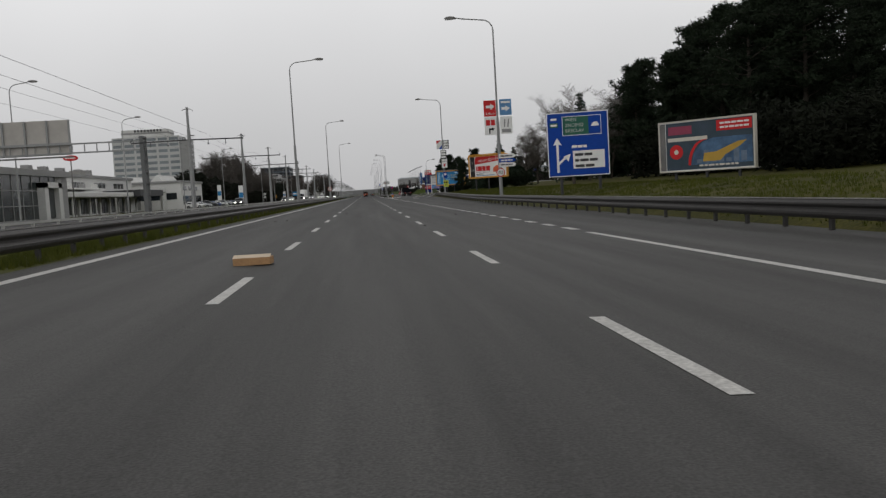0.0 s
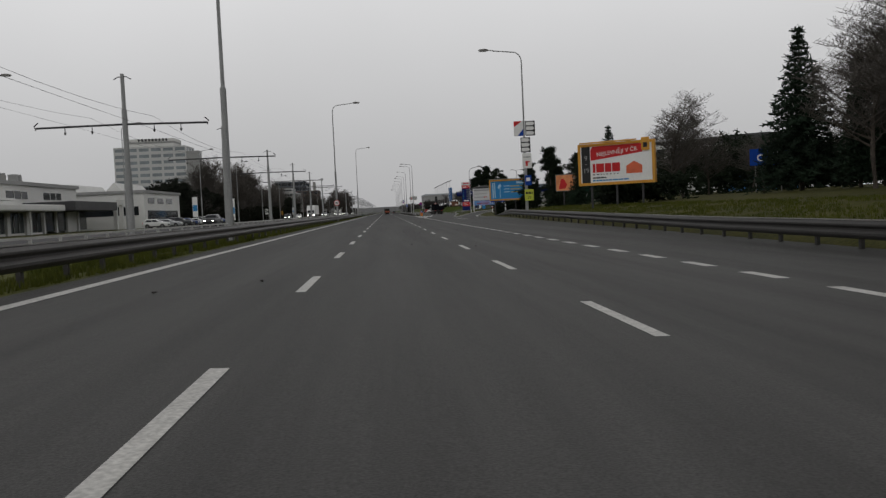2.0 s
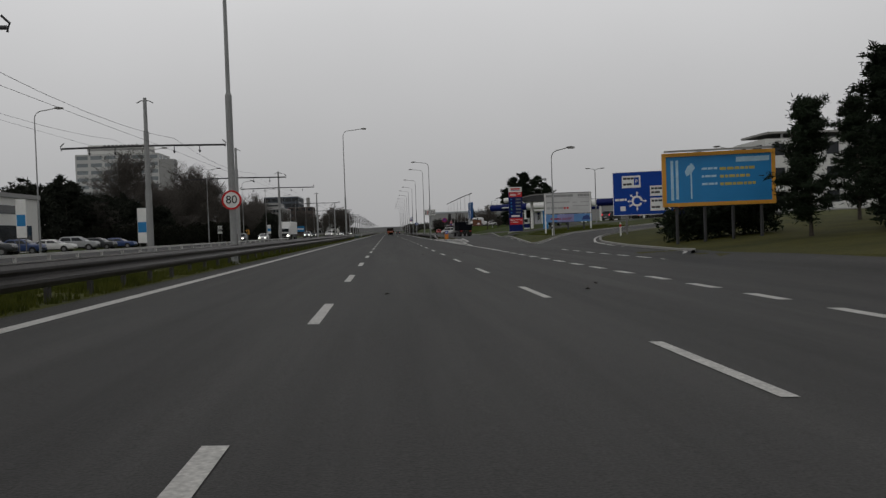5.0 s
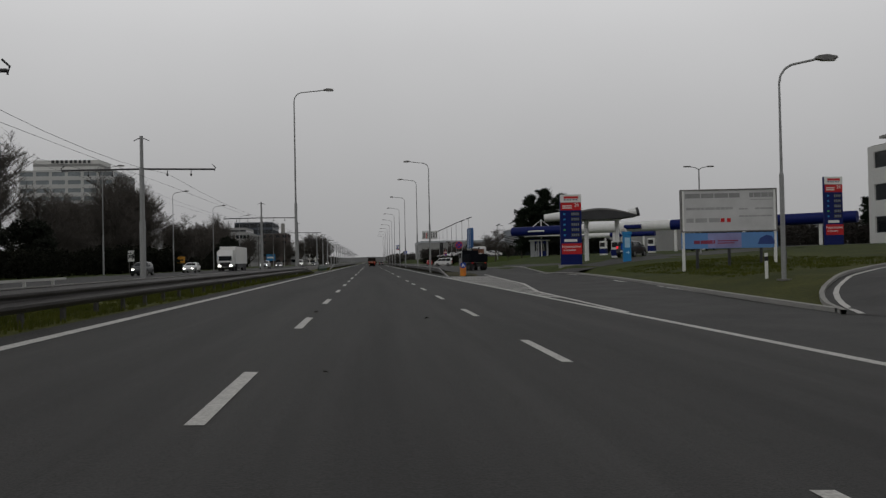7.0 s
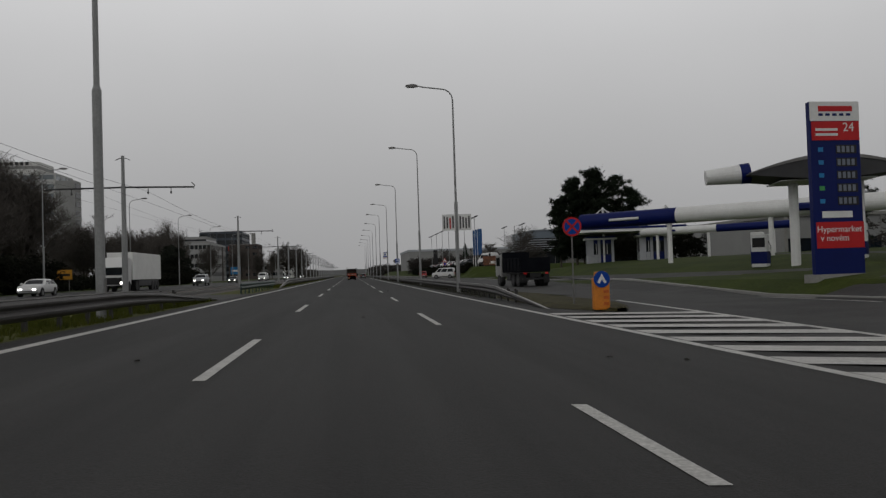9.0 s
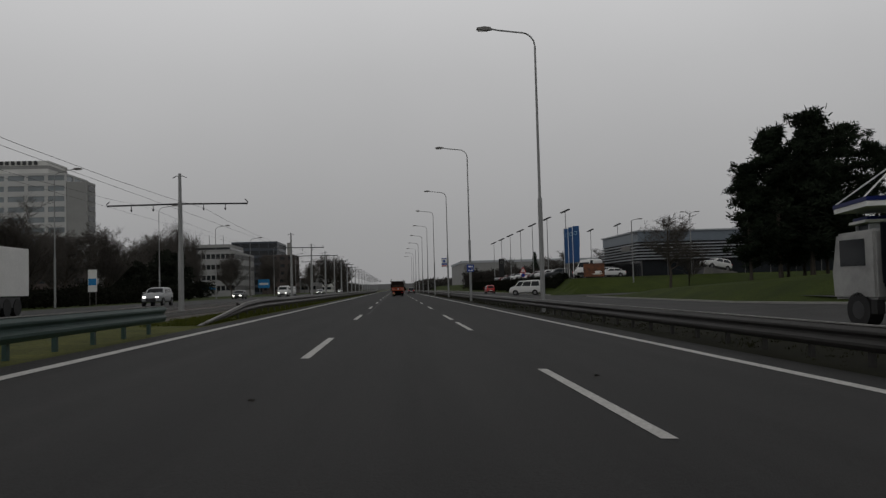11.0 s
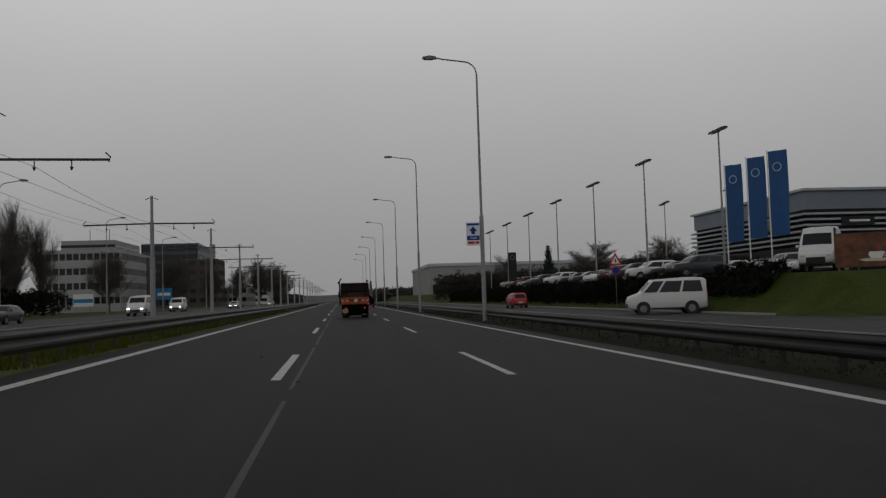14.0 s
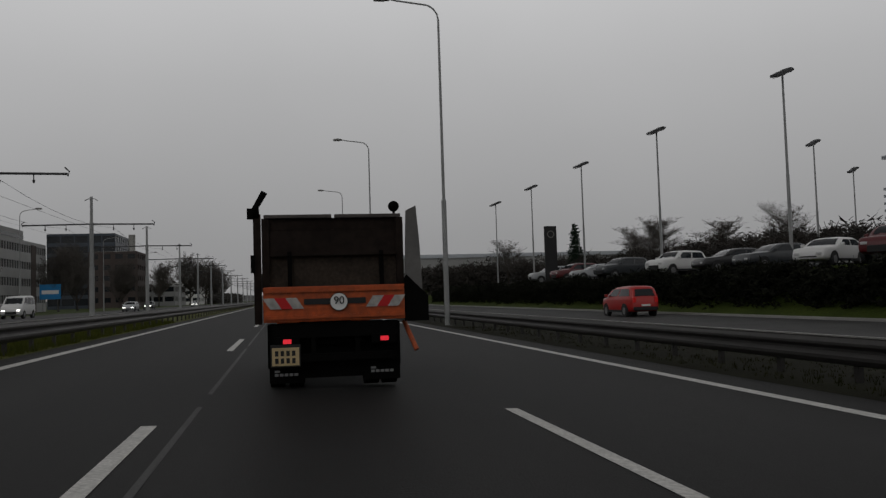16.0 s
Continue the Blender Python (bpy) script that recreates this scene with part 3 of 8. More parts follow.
def tram_mast(d=0.0):
    """A mast; d lowers its cross arm."""
    root = thing("tram_mast", Matrix(), "grey stepped steel tram mast with a cross arm", "mast", "tram masts")
    bm = bmesh.new()
    tube(bm, (0, 0, -0.1), (0, 0, 3.6), 0.17, 0.165, 10)
    tube(bm, (0, 0, 3.6), (0, 0, 6.6), 0.135, 0.13, 10)
    tube(bm, (0, 0, 6.6), (0, 0, 8.35), 0.1, 0.09, 10)
    part("column", bm, POLE, root)
    bm = bmesh.new()
    pipe(bm, [(-4.3, 0, 6.45 - d), (0, 0, 6.5 - d), (4.0, 0, 6.45 - d)], 0.05, 8)
    arm = part("cross_arm", bm, DARKSTEEL, root)
    for x in (-4.3, 4.0):
        bm = bmesh.new()
        pipe(bm, [(x, 0, 6.35 - d), (x * 1.015, 0, 6.55 - d), (x * 0.97, 0, 6.72 - d)], 0.03, 6)
        part("end_hook", bm, DARKSTEEL, arm)
    for x in (-2.9, -1.6, 1.4, 2.7):
        bm = bmesh.new()
        tube(bm, (x, 0, 6.42 - d), (x, 0, 6.2 - d), 0.022, n=6)
        tube(bm, (x, 0, 6.2 - d), (x, 0, 6.08 - d), 0.07, 0.03, n=8)
        part("insulator", bm, DARKSTEEL, arm)
    bm = bmesh.new()
    pipe(bm, [(-0.42, 0, 8.08), (-0.2, 0, 8.2), (0.2, 0, 8.2), (0.42, 0, 8.08)], 0.025, 6)
    part("top_bracket", bm, DARKSTEEL, root)
    return root


for low in (True, False):
    spots = [y for y in MASTS if (y < 200) == low]
    mast = tram_mast(0.62 if low else 0.0)
    mast.matrix_basis = pose(MX, spots[0], 0.17)
    for y in spots[1:]:
        copy_thing(mast, pose(MX, y, 0.17))


def wire(name, x, z, sag, r, label):
    bm = bmesh.new()
    pts = []
    for a, b in zip(MASTS[:-1], MASTS[1:]):
        for k in range(6):
            s = k / 6
            pts.append((x, a + (b - a) * s, z - sag * 4 * s * (1 - s)))
    pts = [(x, -20, z)] + pts + [(x, MASTS[-1], z)]
    pipe(bm, pts, r, 5)
    return tagged(part(name, bm, DARKSTEEL), label, "overhead wire", "tram wires")


for x, r in ((MX - 1.6, 0.0055), (MX + 1.4, 0.0075)):
    wire("contact_wire", x, 5.75, 0.03, r, "thin dark tram contact wire")
    wire("carrier_wire", x, 6.4, 0.45, r * 1.1, "thin dark sagging carrier wire of the tram line")

# ---- signs and billboards ----


def disc(r, y0, y1, n=28):
    """An upright disc, facing -y."""
    bm = bmesh.new()
    tube(bm, (0, y1, 0), (0, y0, 0), r, n=n)
    return bm


def slab(u0, u1, v0, v1, d0, d1):
    """A flat plate: u across, v up, from d0 to d1 metres in front of the panel."""
    return cube(u0, u1, -d1, -d0, v0, v1)


def flat(poly, d0, d1):
    bm = bmesh.new()
    return prism(bm, poly, -d1, -d0, "y")


def panel_root(name, a, b, label, category, group=""):
    """A root at the foot of a panel that runs from a to b; its front looks back along the road."""
    ang = math.degrees(math.atan2(b[1] - a[1], b[0] - a[0]))
    z = land((a[0] + b[0]) / 2, (a[1] + b[1]) / 2)
    return thing(name, pose(a[0], a[1], z, 0, 0, ang), label, category, group), math.hypot(b[0] - a[0], b[1] - a[1]), z


def legs(root, spots, top, r=0.07, material=None, name="leg", deep=0.5):
    for x in spots:
        bm = bmesh.new()
        tube(bm, (x, 0.12, -deep), (x, 0.12, top), r, n=8)
        part(name, bm, material or GALV, root)


def bars(root, u0, u1, v, h, count, gap, material, d0, seed=1, name="text_bar"):
    """Writing too small to read: short bars in a row."""
    rnd = random.Random(seed)
    u = u0
    while u < u1 - 0.05:
        w = min(rnd.uniform(0.12, 0.35) * count, u1 - u)
        part(name, slab(u, u + w, v, v + h, d0, d0 + 0.004), material, root)
        u += w + gap


PALEINK = mat("worn_lettering", (0.42, 0.45, 0.42), 0.5, var=0.2, scale=4)
# the tall direction sign
sg, W, gz = panel_root("direction_sign", (12.95, 50.2), (16.5, 49.3), "large blue motorway direction sign with white arrows on posts", "road sign")
z0, z1 = 1.5 - gz, 5.35 - gz
legs(sg, (0.75, W - 0.6), z1 - 0.2, 0.09, DARKSTEEL)
back = part("panel", slab(0, W, z0, z1, -0.06, 0.0), BLUE, sg)
for u0, u1, v0, v1 in ((0, W, z0, z0 + 0.05), (0, W, z1 - 0.05, z1), (0, 0.05, z0 + 0.05, z1 - 0.05), (W - 0.05, W, z0 + 0.05, z1 - 0.05)):
    part("border", slab(u0, u1, v0, v1, 0.0, 0.006), WHITE, sg)
part("green_field", slab(0.98, 2.5, z1 - 1.35, z1 - 0.28, 0.0, 0.005), GREEN, sg, "green motorway field")
part("blue_field", slab(2.55, 3.2, z1 - 1.35, z1 - 0.28, 0.0, 0.005), BLUE, sg)
for u0, u1, v0, v1 in ((0.93, 3.25, z1 - 1.4, z1 - 1.37), (0.93, 3.25, z1 - 0.27, z1 - 0.24), (0.93, 0.96, z1 - 1.37, z1 - 0.27), (3.22, 3.25, z1 - 1.37, z1 - 0.27)):
    part("field_border", slab(u0, u1, v0, v1, 0.0, 0.006), WHITE, sg)
for k, wd in enumerate(("WIEN", "ZNOJMO", "BŘECLAV")):
    lettering("lettering", wd, 0.27, PALEINK, sg, front(1.1, -0.012, z1 - 0.46 - 0.33 * k), align="LEFT")
bm = flat([(2.66, z1 - 0.86), (2.72, z1 - 0.74), (2.82, z1 - 0.66), (3.0, z1 - 0.66), (3.06, z1 - 0.76), (3.12, z1 - 0.8), (3.12, z1 - 0.9), (2.66, z1 - 0.9)], 0.006, 0.012)
part("car_symbol", bm, WHITE, sg)
for k in (0, 1):
    b = part("number_field", slab(0.18, 0.68, z1 - 0.52 - 0.36 * k, z1 - 0.24 - 0.36 * k, 0.0, 0.005), GREEN if k else BLUE, sg)
    part("number_bar", slab(0.25, 0.61, z1 - 0.44 - 0.36 * k, z1 - 0.32 - 0.36 * k, 0.006, 0.01), WHITE, b)
part("arrow_shaft", slab(0.52, 0.66, z0 + 0.25, z1 - 1.9, 0.0, 0.006), WHITE, sg)
part("arrow_head", flat([(0.33, z1 - 1.95), (0.59, z1 - 1.5), (0.85, z1 - 1.95), (0.66, z1 - 1.9), (0.52, z1 - 1.9)], 0.0, 0.006), WHITE, sg)
part("arrow_branch", flat([(0.66, z0 + 0.72), (0.66, z0 + 0.9), (1.05, z0 + 1.22), (1.12, z0 + 1.12)], 0.0, 0.006), WHITE, sg)
part("arrow_head", flat([(0.9, z0 + 1.2), (1.36, z0 + 1.36), (1.22, z0 + 0.9), (1.08, z0 + 1.08)], 0.0, 0.006), WHITE, sg)
part("white_field", slab(1.5, 3.38, z0 + 0.45, z0 + 1.52, 0.0, 0.006), WHITE, sg, "white destination field")
for k in range(3):
    bars(sg, 1.62, 2.75 + 0.3 * (k % 2), z0 + 1.2 - 0.34 * k, 0.16, 1.6, 0.06, DARKSTEEL, 0.008, k)
bars(sg, 1.45, 2.4, z0 + 1.7, 0.15, 1.4, 0.04, WHITE, 0.002, 9)

# the roundabout sign
sg, W, gz = panel_root("direction_sign", (18.85, 189.7), (23.2, 188.1), "large blue roundabout direction sign with white fields on posts", "road sign")
z0, z1 = 1.8 - gz, 5.2 - gz
legs(sg, (1.0, W - 0.7), z1 - 0.2, 0.09)
part("panel", slab(0, W, z0, z1, -0.06, 0.0), BLUE, sg)
for u0, u1, v0, v1 in ((0, W, z0, z0 + 0.04), (0, W, z1 - 0.04, z1), (0, 0.04, z0 + 0.04, z1 - 0.04), (W - 0.04, W, z0 + 0.04, z1 - 0.04)):
    part("border", slab(u0, u1, v0, v1, 0.0, 0.006), WHITE, sg)
for u0, v0, u1, v1 in ((0.72, 2.15, 2.15, 3.1), (2.85, 1.45, 4.4, 2.25), (2.85, 0.3, 4.4, 1.3)):
    f = part("white_field", slab(u0, u1, z0 + v0, z0 + v1, 0.0, 0.006), WHITE, sg, "white destination field")
    bars(f, u0 + 0.1, u0 + 0.9, z0 + v1 - 0.3, 0.16, 1.4, 0.05, DARKSTEEL, 0.008, int(u0 * 10))
    bars(f, u0 + 0.1, u0 + 0.8, z0 + v0 + 0.2, 0.16, 1.4, 0.05, DARKSTEEL, 0.008, int(v0 * 10))
    if v1 - v0 > 0.9:
        part("parking_plate", slab(u1 - 0.5, u1 - 0.12, z0 + v0 + 0.2, z0 + v1 - 0.15, 0.008, 0.012), BLUE, f)
        lettering("letter", "P", 0.42, WHITE, f, front(u1 - 0.31, -0.018, z0 + (v0 + v1) / 2))
cx, cz = 1.85, z0 + 1.1
bm = bmesh.new()
n = 28
ring = [[bm.verts.new((cx + r * math.cos(2 * math.pi * k / n), -0.006, cz + r * math.sin(2 * math.pi * k / n))) for k in range(n)] for r in (0.27, 0.43)]
for k in range(n - 2):
    bm.faces.new((ring[0][k], ring[0][k + 1], ring[1][k + 1], ring[1][k]))
part("roundabout_ring", bm, WHITE, sg)
for ang in (0, 90, 180, 215, 270, 135):
    a = radians(ang)
    d, e = Vector((math.cos(a), math.sin(a))), Vector((-math.sin(a), math.cos(a)))
    c = Vector((cx, cz))
    pts = [c + d * 0.43 + e * 0.05, c + d * 0.43 - e * 0.05, c + d * 0.6 - e * 0.05, c + d * 0.6 - e * 0.12, c + d * 0.75, c + d * 0.6 + e * 0.12, c + d * 0.6 + e * 0.05]
    part("arrow", flat([tuple(p) for p in pts], 0.0, 0.006), WHITE, sg)
bars(sg, 0.15, 1.05, z0 + 1.15, 0.18, 1.2, 0.04, WHITE, 0.002, 5)
part("number_field", slab(0.55, 0.95, z0 + 0.35, z0 + 0.72, 0.0, 0.005), WHITE, sg)


sg, W, gz = panel_root("direction_sign", (34.6, 125.2), (37.7, 124.4), "small blue roundabout sign on two posts up the bank", "road sign")
legs(sg, (0.5, W - 0.5), 3.6, 0.06)
part("panel", slab(0, W, 2.4, 3.9, -0.05, 0.0), BLUE, sg)
bm = bmesh.new()
ring = [[bm.verts.new((0.95 + r * math.cos(2 * math.pi * k / 20), -0.006, 3.1 + r * math.sin(2 * math.pi * k / 20))) for k in range(20)] for r in (0.2, 0.32)]
for k in range(18):
    bm.faces.new((ring[0][k], ring[0][k + 1], ring[1][k + 1], ring[1][k]))
part("roundabout_ring", bm, WHITE, sg)
bars(sg, 1.5, W - 0.3, 3.45, 0.16, 1.4, 0.05, WHITE, 0.002, 15)
bars(sg, 1.6, W - 0.5, 2.75, 0.16, 1.4, 0.05, WHITE, 0.002, 16)


def billboard(a, b, z0, z1, frame_mat, label, n_legs=3, rim=0.16, deep=0.28):
    root, W, gz = panel_root("billboard", a, b, label, "billboard", "billboards")
    v0, v1 = z0 - gz, z1 - gz
    part("board", slab(rim, W - rim, v0 + rim, v1 - rim, -0.1, 0.0), WHITE, root)
    for u0, u1, w0, w1 in ((0, W, v0, v0 + rim), (0, W, v1 - rim, v1), (0, rim, v0 + rim, v1 - rim), (W - rim, W, v0 + rim, v1 - rim)):
        part("frame_bar", slab(u0, u1, w0, w1, -deep, 0.05), frame_mat, root)
    legs(root, [W * (k + 0.5) / n_legs for k in range(n_legs)], v1 - 0.3, 0.09, DARKSTEEL)
    return root, W, v0, v1


TEAL = mat("poster_teal", (0.012, 0.05, 0.065), 0.5, var=0.3, scale=1.1, col2=(0.03, 0.035, 0.06))
CREAM = mat("poster_cream", (0.55, 0.52, 0.45), 0.5, var=0.08, scale=0.8)
bb, W, v0, v1 = billboard((18.4, 46.0), (22.0, 41.8), 1.35, 4.15, CREAM, "billboard in a pale frame with a colourful poster", 3, 0.07)
part("poster", slab(0.45, W - 0.1, v0 + 0.1, v1 - 0.1, 0.002, 0.006), TEAL, bb, "dark teal poster")
part("side_strip", slab(0.1, 0.41, v0 + 0.1, v1 - 0.1, 0.002, 0.05), GALV, bb)
part("poster_title", slab(0.6, 2.0, v1 - 0.75, v1 - 0.3, 0.01, 0.014), mat("poster_maroon", (0.25, 0.03, 0.07), 0.5), bb)
part("poster_band", slab(0.55, 2.9, v1 - 1.12, v1 - 0.92, 0.01, 0.014), CREAM, bb)
part("poster_field", slab(W - 2.1, W - 0.15, v1 - 0.72, v1 - 0.15, 0.01, 0.014), RED, bb, "red field with small print")
bars(bb, W - 1.9, W - 0.3, v1 - 0.38, 0.1, 1.3, 0.05, WHITE, 0.016, 3)
bars(bb, W - 1.9, W - 0.3, v1 - 0.6, 0.1, 1.3, 0.05, WHITE, 0.016, 4)
part("poster_disc", flat([(1.05 + 0.4 * math.cos(k * 0.26), v0 + 1.1 + 0.4 * math.sin(k * 0.26)) for k in range(24)], 0.01, 0.014), RED, bb)
part("poster_sky", flat([(1.9, v0 + 0.35), (2.1, v0 + 1.0), (2.6, v0 + 1.55), (3.2, v0 + 1.75), (W - 0.15, v0 + 1.75), (W - 0.15, v0 + 0.35)], 0.007, 0.010), mat("poster_sky", (0.02, 0.07, 0.16), 0.5, var=0.45, scale=1.3, col2=(0.06, 0.12, 0.2)), bb)
part("poster_machine", flat([(2.6, v0 + 0.5), (2.7, v0 + 0.95), (3.4, v0 + 1.0), (4.6, v0 + 1.45), (5.1, v0 + 1.5), (4.7, v0 + 1.2), (3.9, v0 + 0.8), (3.6, v0 + 0.5)], 0.012, 0.016), mat("poster_yellow", (0.42, 0.26, 0.03), 0.5), bb)
bars(bb, 2.4, 4.6, v0 + 0.24, 0.1, 1.2, 0.06, CREAM, 0.016, 7)
for k in range(7):
    part("poster_building", slab(2.25 + 0.42 * k, 2.55 + 0.42 * k, v0 + 0.42, v0 + 0.62 + 0.16 * ((k * 3) % 4), 0.0105, 0.0115), mat("poster_haze", (0.10, 0.14, 0.2), 0.5, var=0.3, scale=3), bb)
part("poster_disc_eye", flat([(1.05 + 0.13 * math.cos(k * 0.4), v0 + 1.1 + 0.13 * math.sin(k * 0.4)) for k in range(16)], 0.015, 0.018), CREAM, bb)
pts = []
for k in range(9):
    a = math.pi * (1.0 - k / 16)
    pts.append((2.75 + 1.0 * math.cos(a), v0 + 0.35 + 1.35 * math.sin(a)))
pts += [(p[0] + 0.16, p[1] - 0.02) for p in pts[::-1]]
part("poster_arc", flat(pts, 0.016, 0.02), RED, bb)

bb, W, v0, v1 = billboard((16.0, 113.4), (20.75, 109.9), 2.4, 5.5, YELLOW, "amber-framed billboard with a red and white furniture poster", 3, 0.2)
part("poster", slab(0.2, W - 0.2, v0 + 0.2, v1 - 0.2, 0.002, 0.006), WHITE, bb, "white poster")
part("calendar_strip", slab(0.28, 0.95, v0 + 0.2, v1 - 0.2, 0.008, 0.012), BLACK, bb)
GREYINK = mat("poster_grey", (0.25, 0.25, 0.25), 0.5)
lettering("digits", "9", 0.5, GREYINK, bb, front(0.62, -0.018, v1 - 1.05))
part("digit_dash", slab(0.54, 0.7, v1 - 1.52, v1 - 1.47, 0.013, 0.016), GREYINK, bb)
lettering("digits", "19", 0.5, GREYINK, bb, front(0.62, -0.018, v1 - 2.0))
part("red_band", flat([(1.0, v1 - 1.25), (1.0, v1 - 0.5), (1.15, v1 - 0.22), (W - 0.9, v1 - 0.22), (W - 0.9, v1 - 0.85)], 0.008, 0.012), RED, bb)
lettering("lettering", "NEJLEVNĚJI V ČR", 0.42, WHITE, bb, front(3.05, -0.018, v1 - 0.72) @ pose(0, 0, 0, 0, 0, 4.5))
for k, (u, w) in enumerate(((1.15, 0.2), (1.42, 0.62), (2.1, 0.5), (2.66, 0.62))):
    part("brand_block", slab(u, u + w, v0 + 0.95, v0 + 1.6, 0.012, 0.016), RED, bb)
bars(bb, 1.15, 3.3, v0 + 0.76, 0.07, 0.5, 0.14, DARKSTEEL, 0.012, 2)
bars(bb, 1.15, 2.2, v0 + 0.5, 0.1, 1.2, 0.05, BLACK, 0.012, 3)
bars(bb, 1.15, 3.9, v0 + 0.3, 0.1, 1.2, 0.05, SKYBLUE, 0.012, 4)
part("brand_house", flat([(3.75, v0 + 0.75), (3.75, v0 + 1.3), (4.35, v0 + 1.65), (4.95, v0 + 1.3), (4.95, v0 + 0.75)], 0.012, 0.016), mat("poster_coral", (0.6, 0.11, 0.04), 0.5, var=0.15), bb)
part("top_emblem", slab(W - 0.95, W - 0.35, v1 - 0.75, v1 + 0.18, 0.06, 0.1), YELLOW, bb)
part("emblem_square", slab(W - 0.8, W - 0.5, v1 - 0.55, v1 - 0.2, 0.104, 0.11), BLACK, bb)
part("lamp_rail", slab(0.3, W - 1.2, v1 + 0.0, v1 + 0.1, 0.35, 0.45), YELLOW, bb)
for u in (0.5, 2.0, 3.6):
    bm = bmesh.new()
    tube(bm, (u, 0.0, v1 - 0.05), (u, -0.4, v1 + 0.05), 0.02, n=6)
    part("lamp_arm", bm, YELLOW, bb)

bb, W, v0, v1 = billboard((16.3, 170.2), (22.0, 168.6), 2.0, 4.95, YELLOW, "amber-framed billboard with a bright blue poster", 4, 0.2, 0.6)
part("poster", slab(0.2, W - 0.2, v0 + 0.2, v1 - 0.2, 0.002, 0.006), SKYBLUE, bb, "bright blue poster")
PALE = mat("poster_pale_blue", (0.35, 0.55, 0.68), 0.5)
part("poster_column", slab(0.45, 0.6, v0 + 0.35, v1 - 0.4, 0.008, 0.012), PALE, bb)
part("poster_column", slab(0.72, 0.86, v0 + 0.4, v1 - 0.4, 0.008, 0.012), PALE, bb)
part("poster_column", slab(1.5, 1.58, v0 + 0.4, v1 - 0.6, 0.008, 0.012), PALE, bb)
part("poster_cross", flat([(1.2, v1 - 1.05), (1.35, v1 - 0.75), (1.6, v1 - 0.6), (1.75, v1 - 0.85), (1.55, v1 - 1.15), (1.3, v1 - 1.3)], 0.008, 0.012), PALE, bb)
for k in range(3):
    bars(bb, 2.1, 2.95, v1 - 0.98 - 0.42 * k, 0.12, 0.9, 0.04, PALE, 0.008, k)
    bars(bb, 3.05, 4.9 - 0.3 * (k % 2), v1 - 1.03 - 0.42 * k, 0.15, 1.1, 0.05, mat("poster_print_yellow", (0.42, 0.36, 0.08), 0.5), 0.008, k + 6)
part("brand_plate", slab(3.9, W - 0.3, v1 - 0.62, v1 - 0.35, 0.008, 0.012), PALE, bb)
part("lamp_rail", slab(0.1, W - 0.1, v1 + 0.02, v1 + 0.12, 0.35, 0.47), CONC, bb)

bb, W, v0, v1 = billboard((22.8, 155.0), (26.4, 153.2), 2.7, 4.8, GALV, "smaller billboard with a worn orange poster", 2, 0.08)
part("poster", slab(0.08, W - 0.08, v0 + 0.08, v1 - 0.08, 0.002, 0.006), mat("poster_orange", (0.6, 0.16, 0.05), 0.5, var=0.25, scale=0.9, col2=(0.65, 0.3, 0.12)), bb, "faded orange poster")
part("poster_figure", flat([(0.4, v0 + 0.3), (0.7, v0 + 1.5), (1.0, v0 + 1.6), (1.5, v0 + 0.8), (1.2, v0 + 0.3)], 0.008, 0.012), RED, bb)
bars(bb, 2.3, 3.6, v1 - 0.6, 0.22, 1.3, 0.06, WHITE, 0.008, 2)

bb, W, v0, v1 = billboard((19.2, 220.6), (24.6, 219.9), 2.55, 5.0, GALV, "white retail park billboard on white posts", 3, 0.06)
part("poster", slab(0.06, W - 0.06, v0 + 0.06, v1 - 0.06, 0.002, 0.006), mat("weathered_white_panel", (0.5, 0.5, 0.5), 0.6, var=0.12, scale=0.6), bb, "pale printed panel")
PALEINK = mat("weathered_print", (0.33, 0.33, 0.33), 0.5)
bars(bb, 0.25, 3.35, v1 - 0.5, 0.26, 2.6, 0.05, GREYINK, 0.008, 20)
bars(bb, 3.9, 5.25, v1 - 0.5, 0.26, 1.4, 0.03, GREYINK, 0.008, 21)
part("print_rule", slab(3.95, 5.2, v1 - 0.66, v1 - 0.62, 0.008, 0.011), PALEINK, bb)
bars(bb, 0.3, 2.95, v1 - 1.18, 0.14, 1.6, 0.03, PALEINK, 0.008, 22)
bars(bb, 3.3, 3.8, v1 - 1.2, 0.08, 0.9, 0.03, PALEINK, 0.008, 23)
bars(bb, 4.2, 5.2, v1 - 1.2, 0.1, 0.9, 0.03, PALEINK, 0.008, 24)
bars(bb, 0.3, 2.2, v1 - 1.9, 0.24, 2.0, 0.1, PALEINK, 0.008, 25)
for u in (2.25, 2.6):
    part("print_mark", slab(u, u + 0.22, v1 - 1.9, v1 - 1.68, 0.008, 0.011), RED, bb)
bars(bb, 3.3, 5.2, v1 - 1.62, 0.09, 1.0, 0.04, PALEINK, 0.008, 26)
lower = part("lower_poster", slab(0, W, v0 - 0.95, v0 - 0.05, -0.06, 0.0), mat("poster_lilac", (0.10, 0.24, 0.5), 0.5, var=0.12, scale=0.7), bb, "blue and pink lower poster")
part("poster_fade", slab(1.5, 3.4, v0 - 0.93, v0 - 0.07, 0.002, 0.005), mat("poster_pink", (0.36, 0.27, 0.5), 0.5, var=0.4, scale=0.35, col2=(0.16, 0.27, 0.5)), lower)
bars(bb, 0.7, 1.9, v0 - 0.68, 0.2, 2.0, 0.04, mat("poster_maroon", (0.25, 0.03, 0.07), 0.5), 0.008, 8)
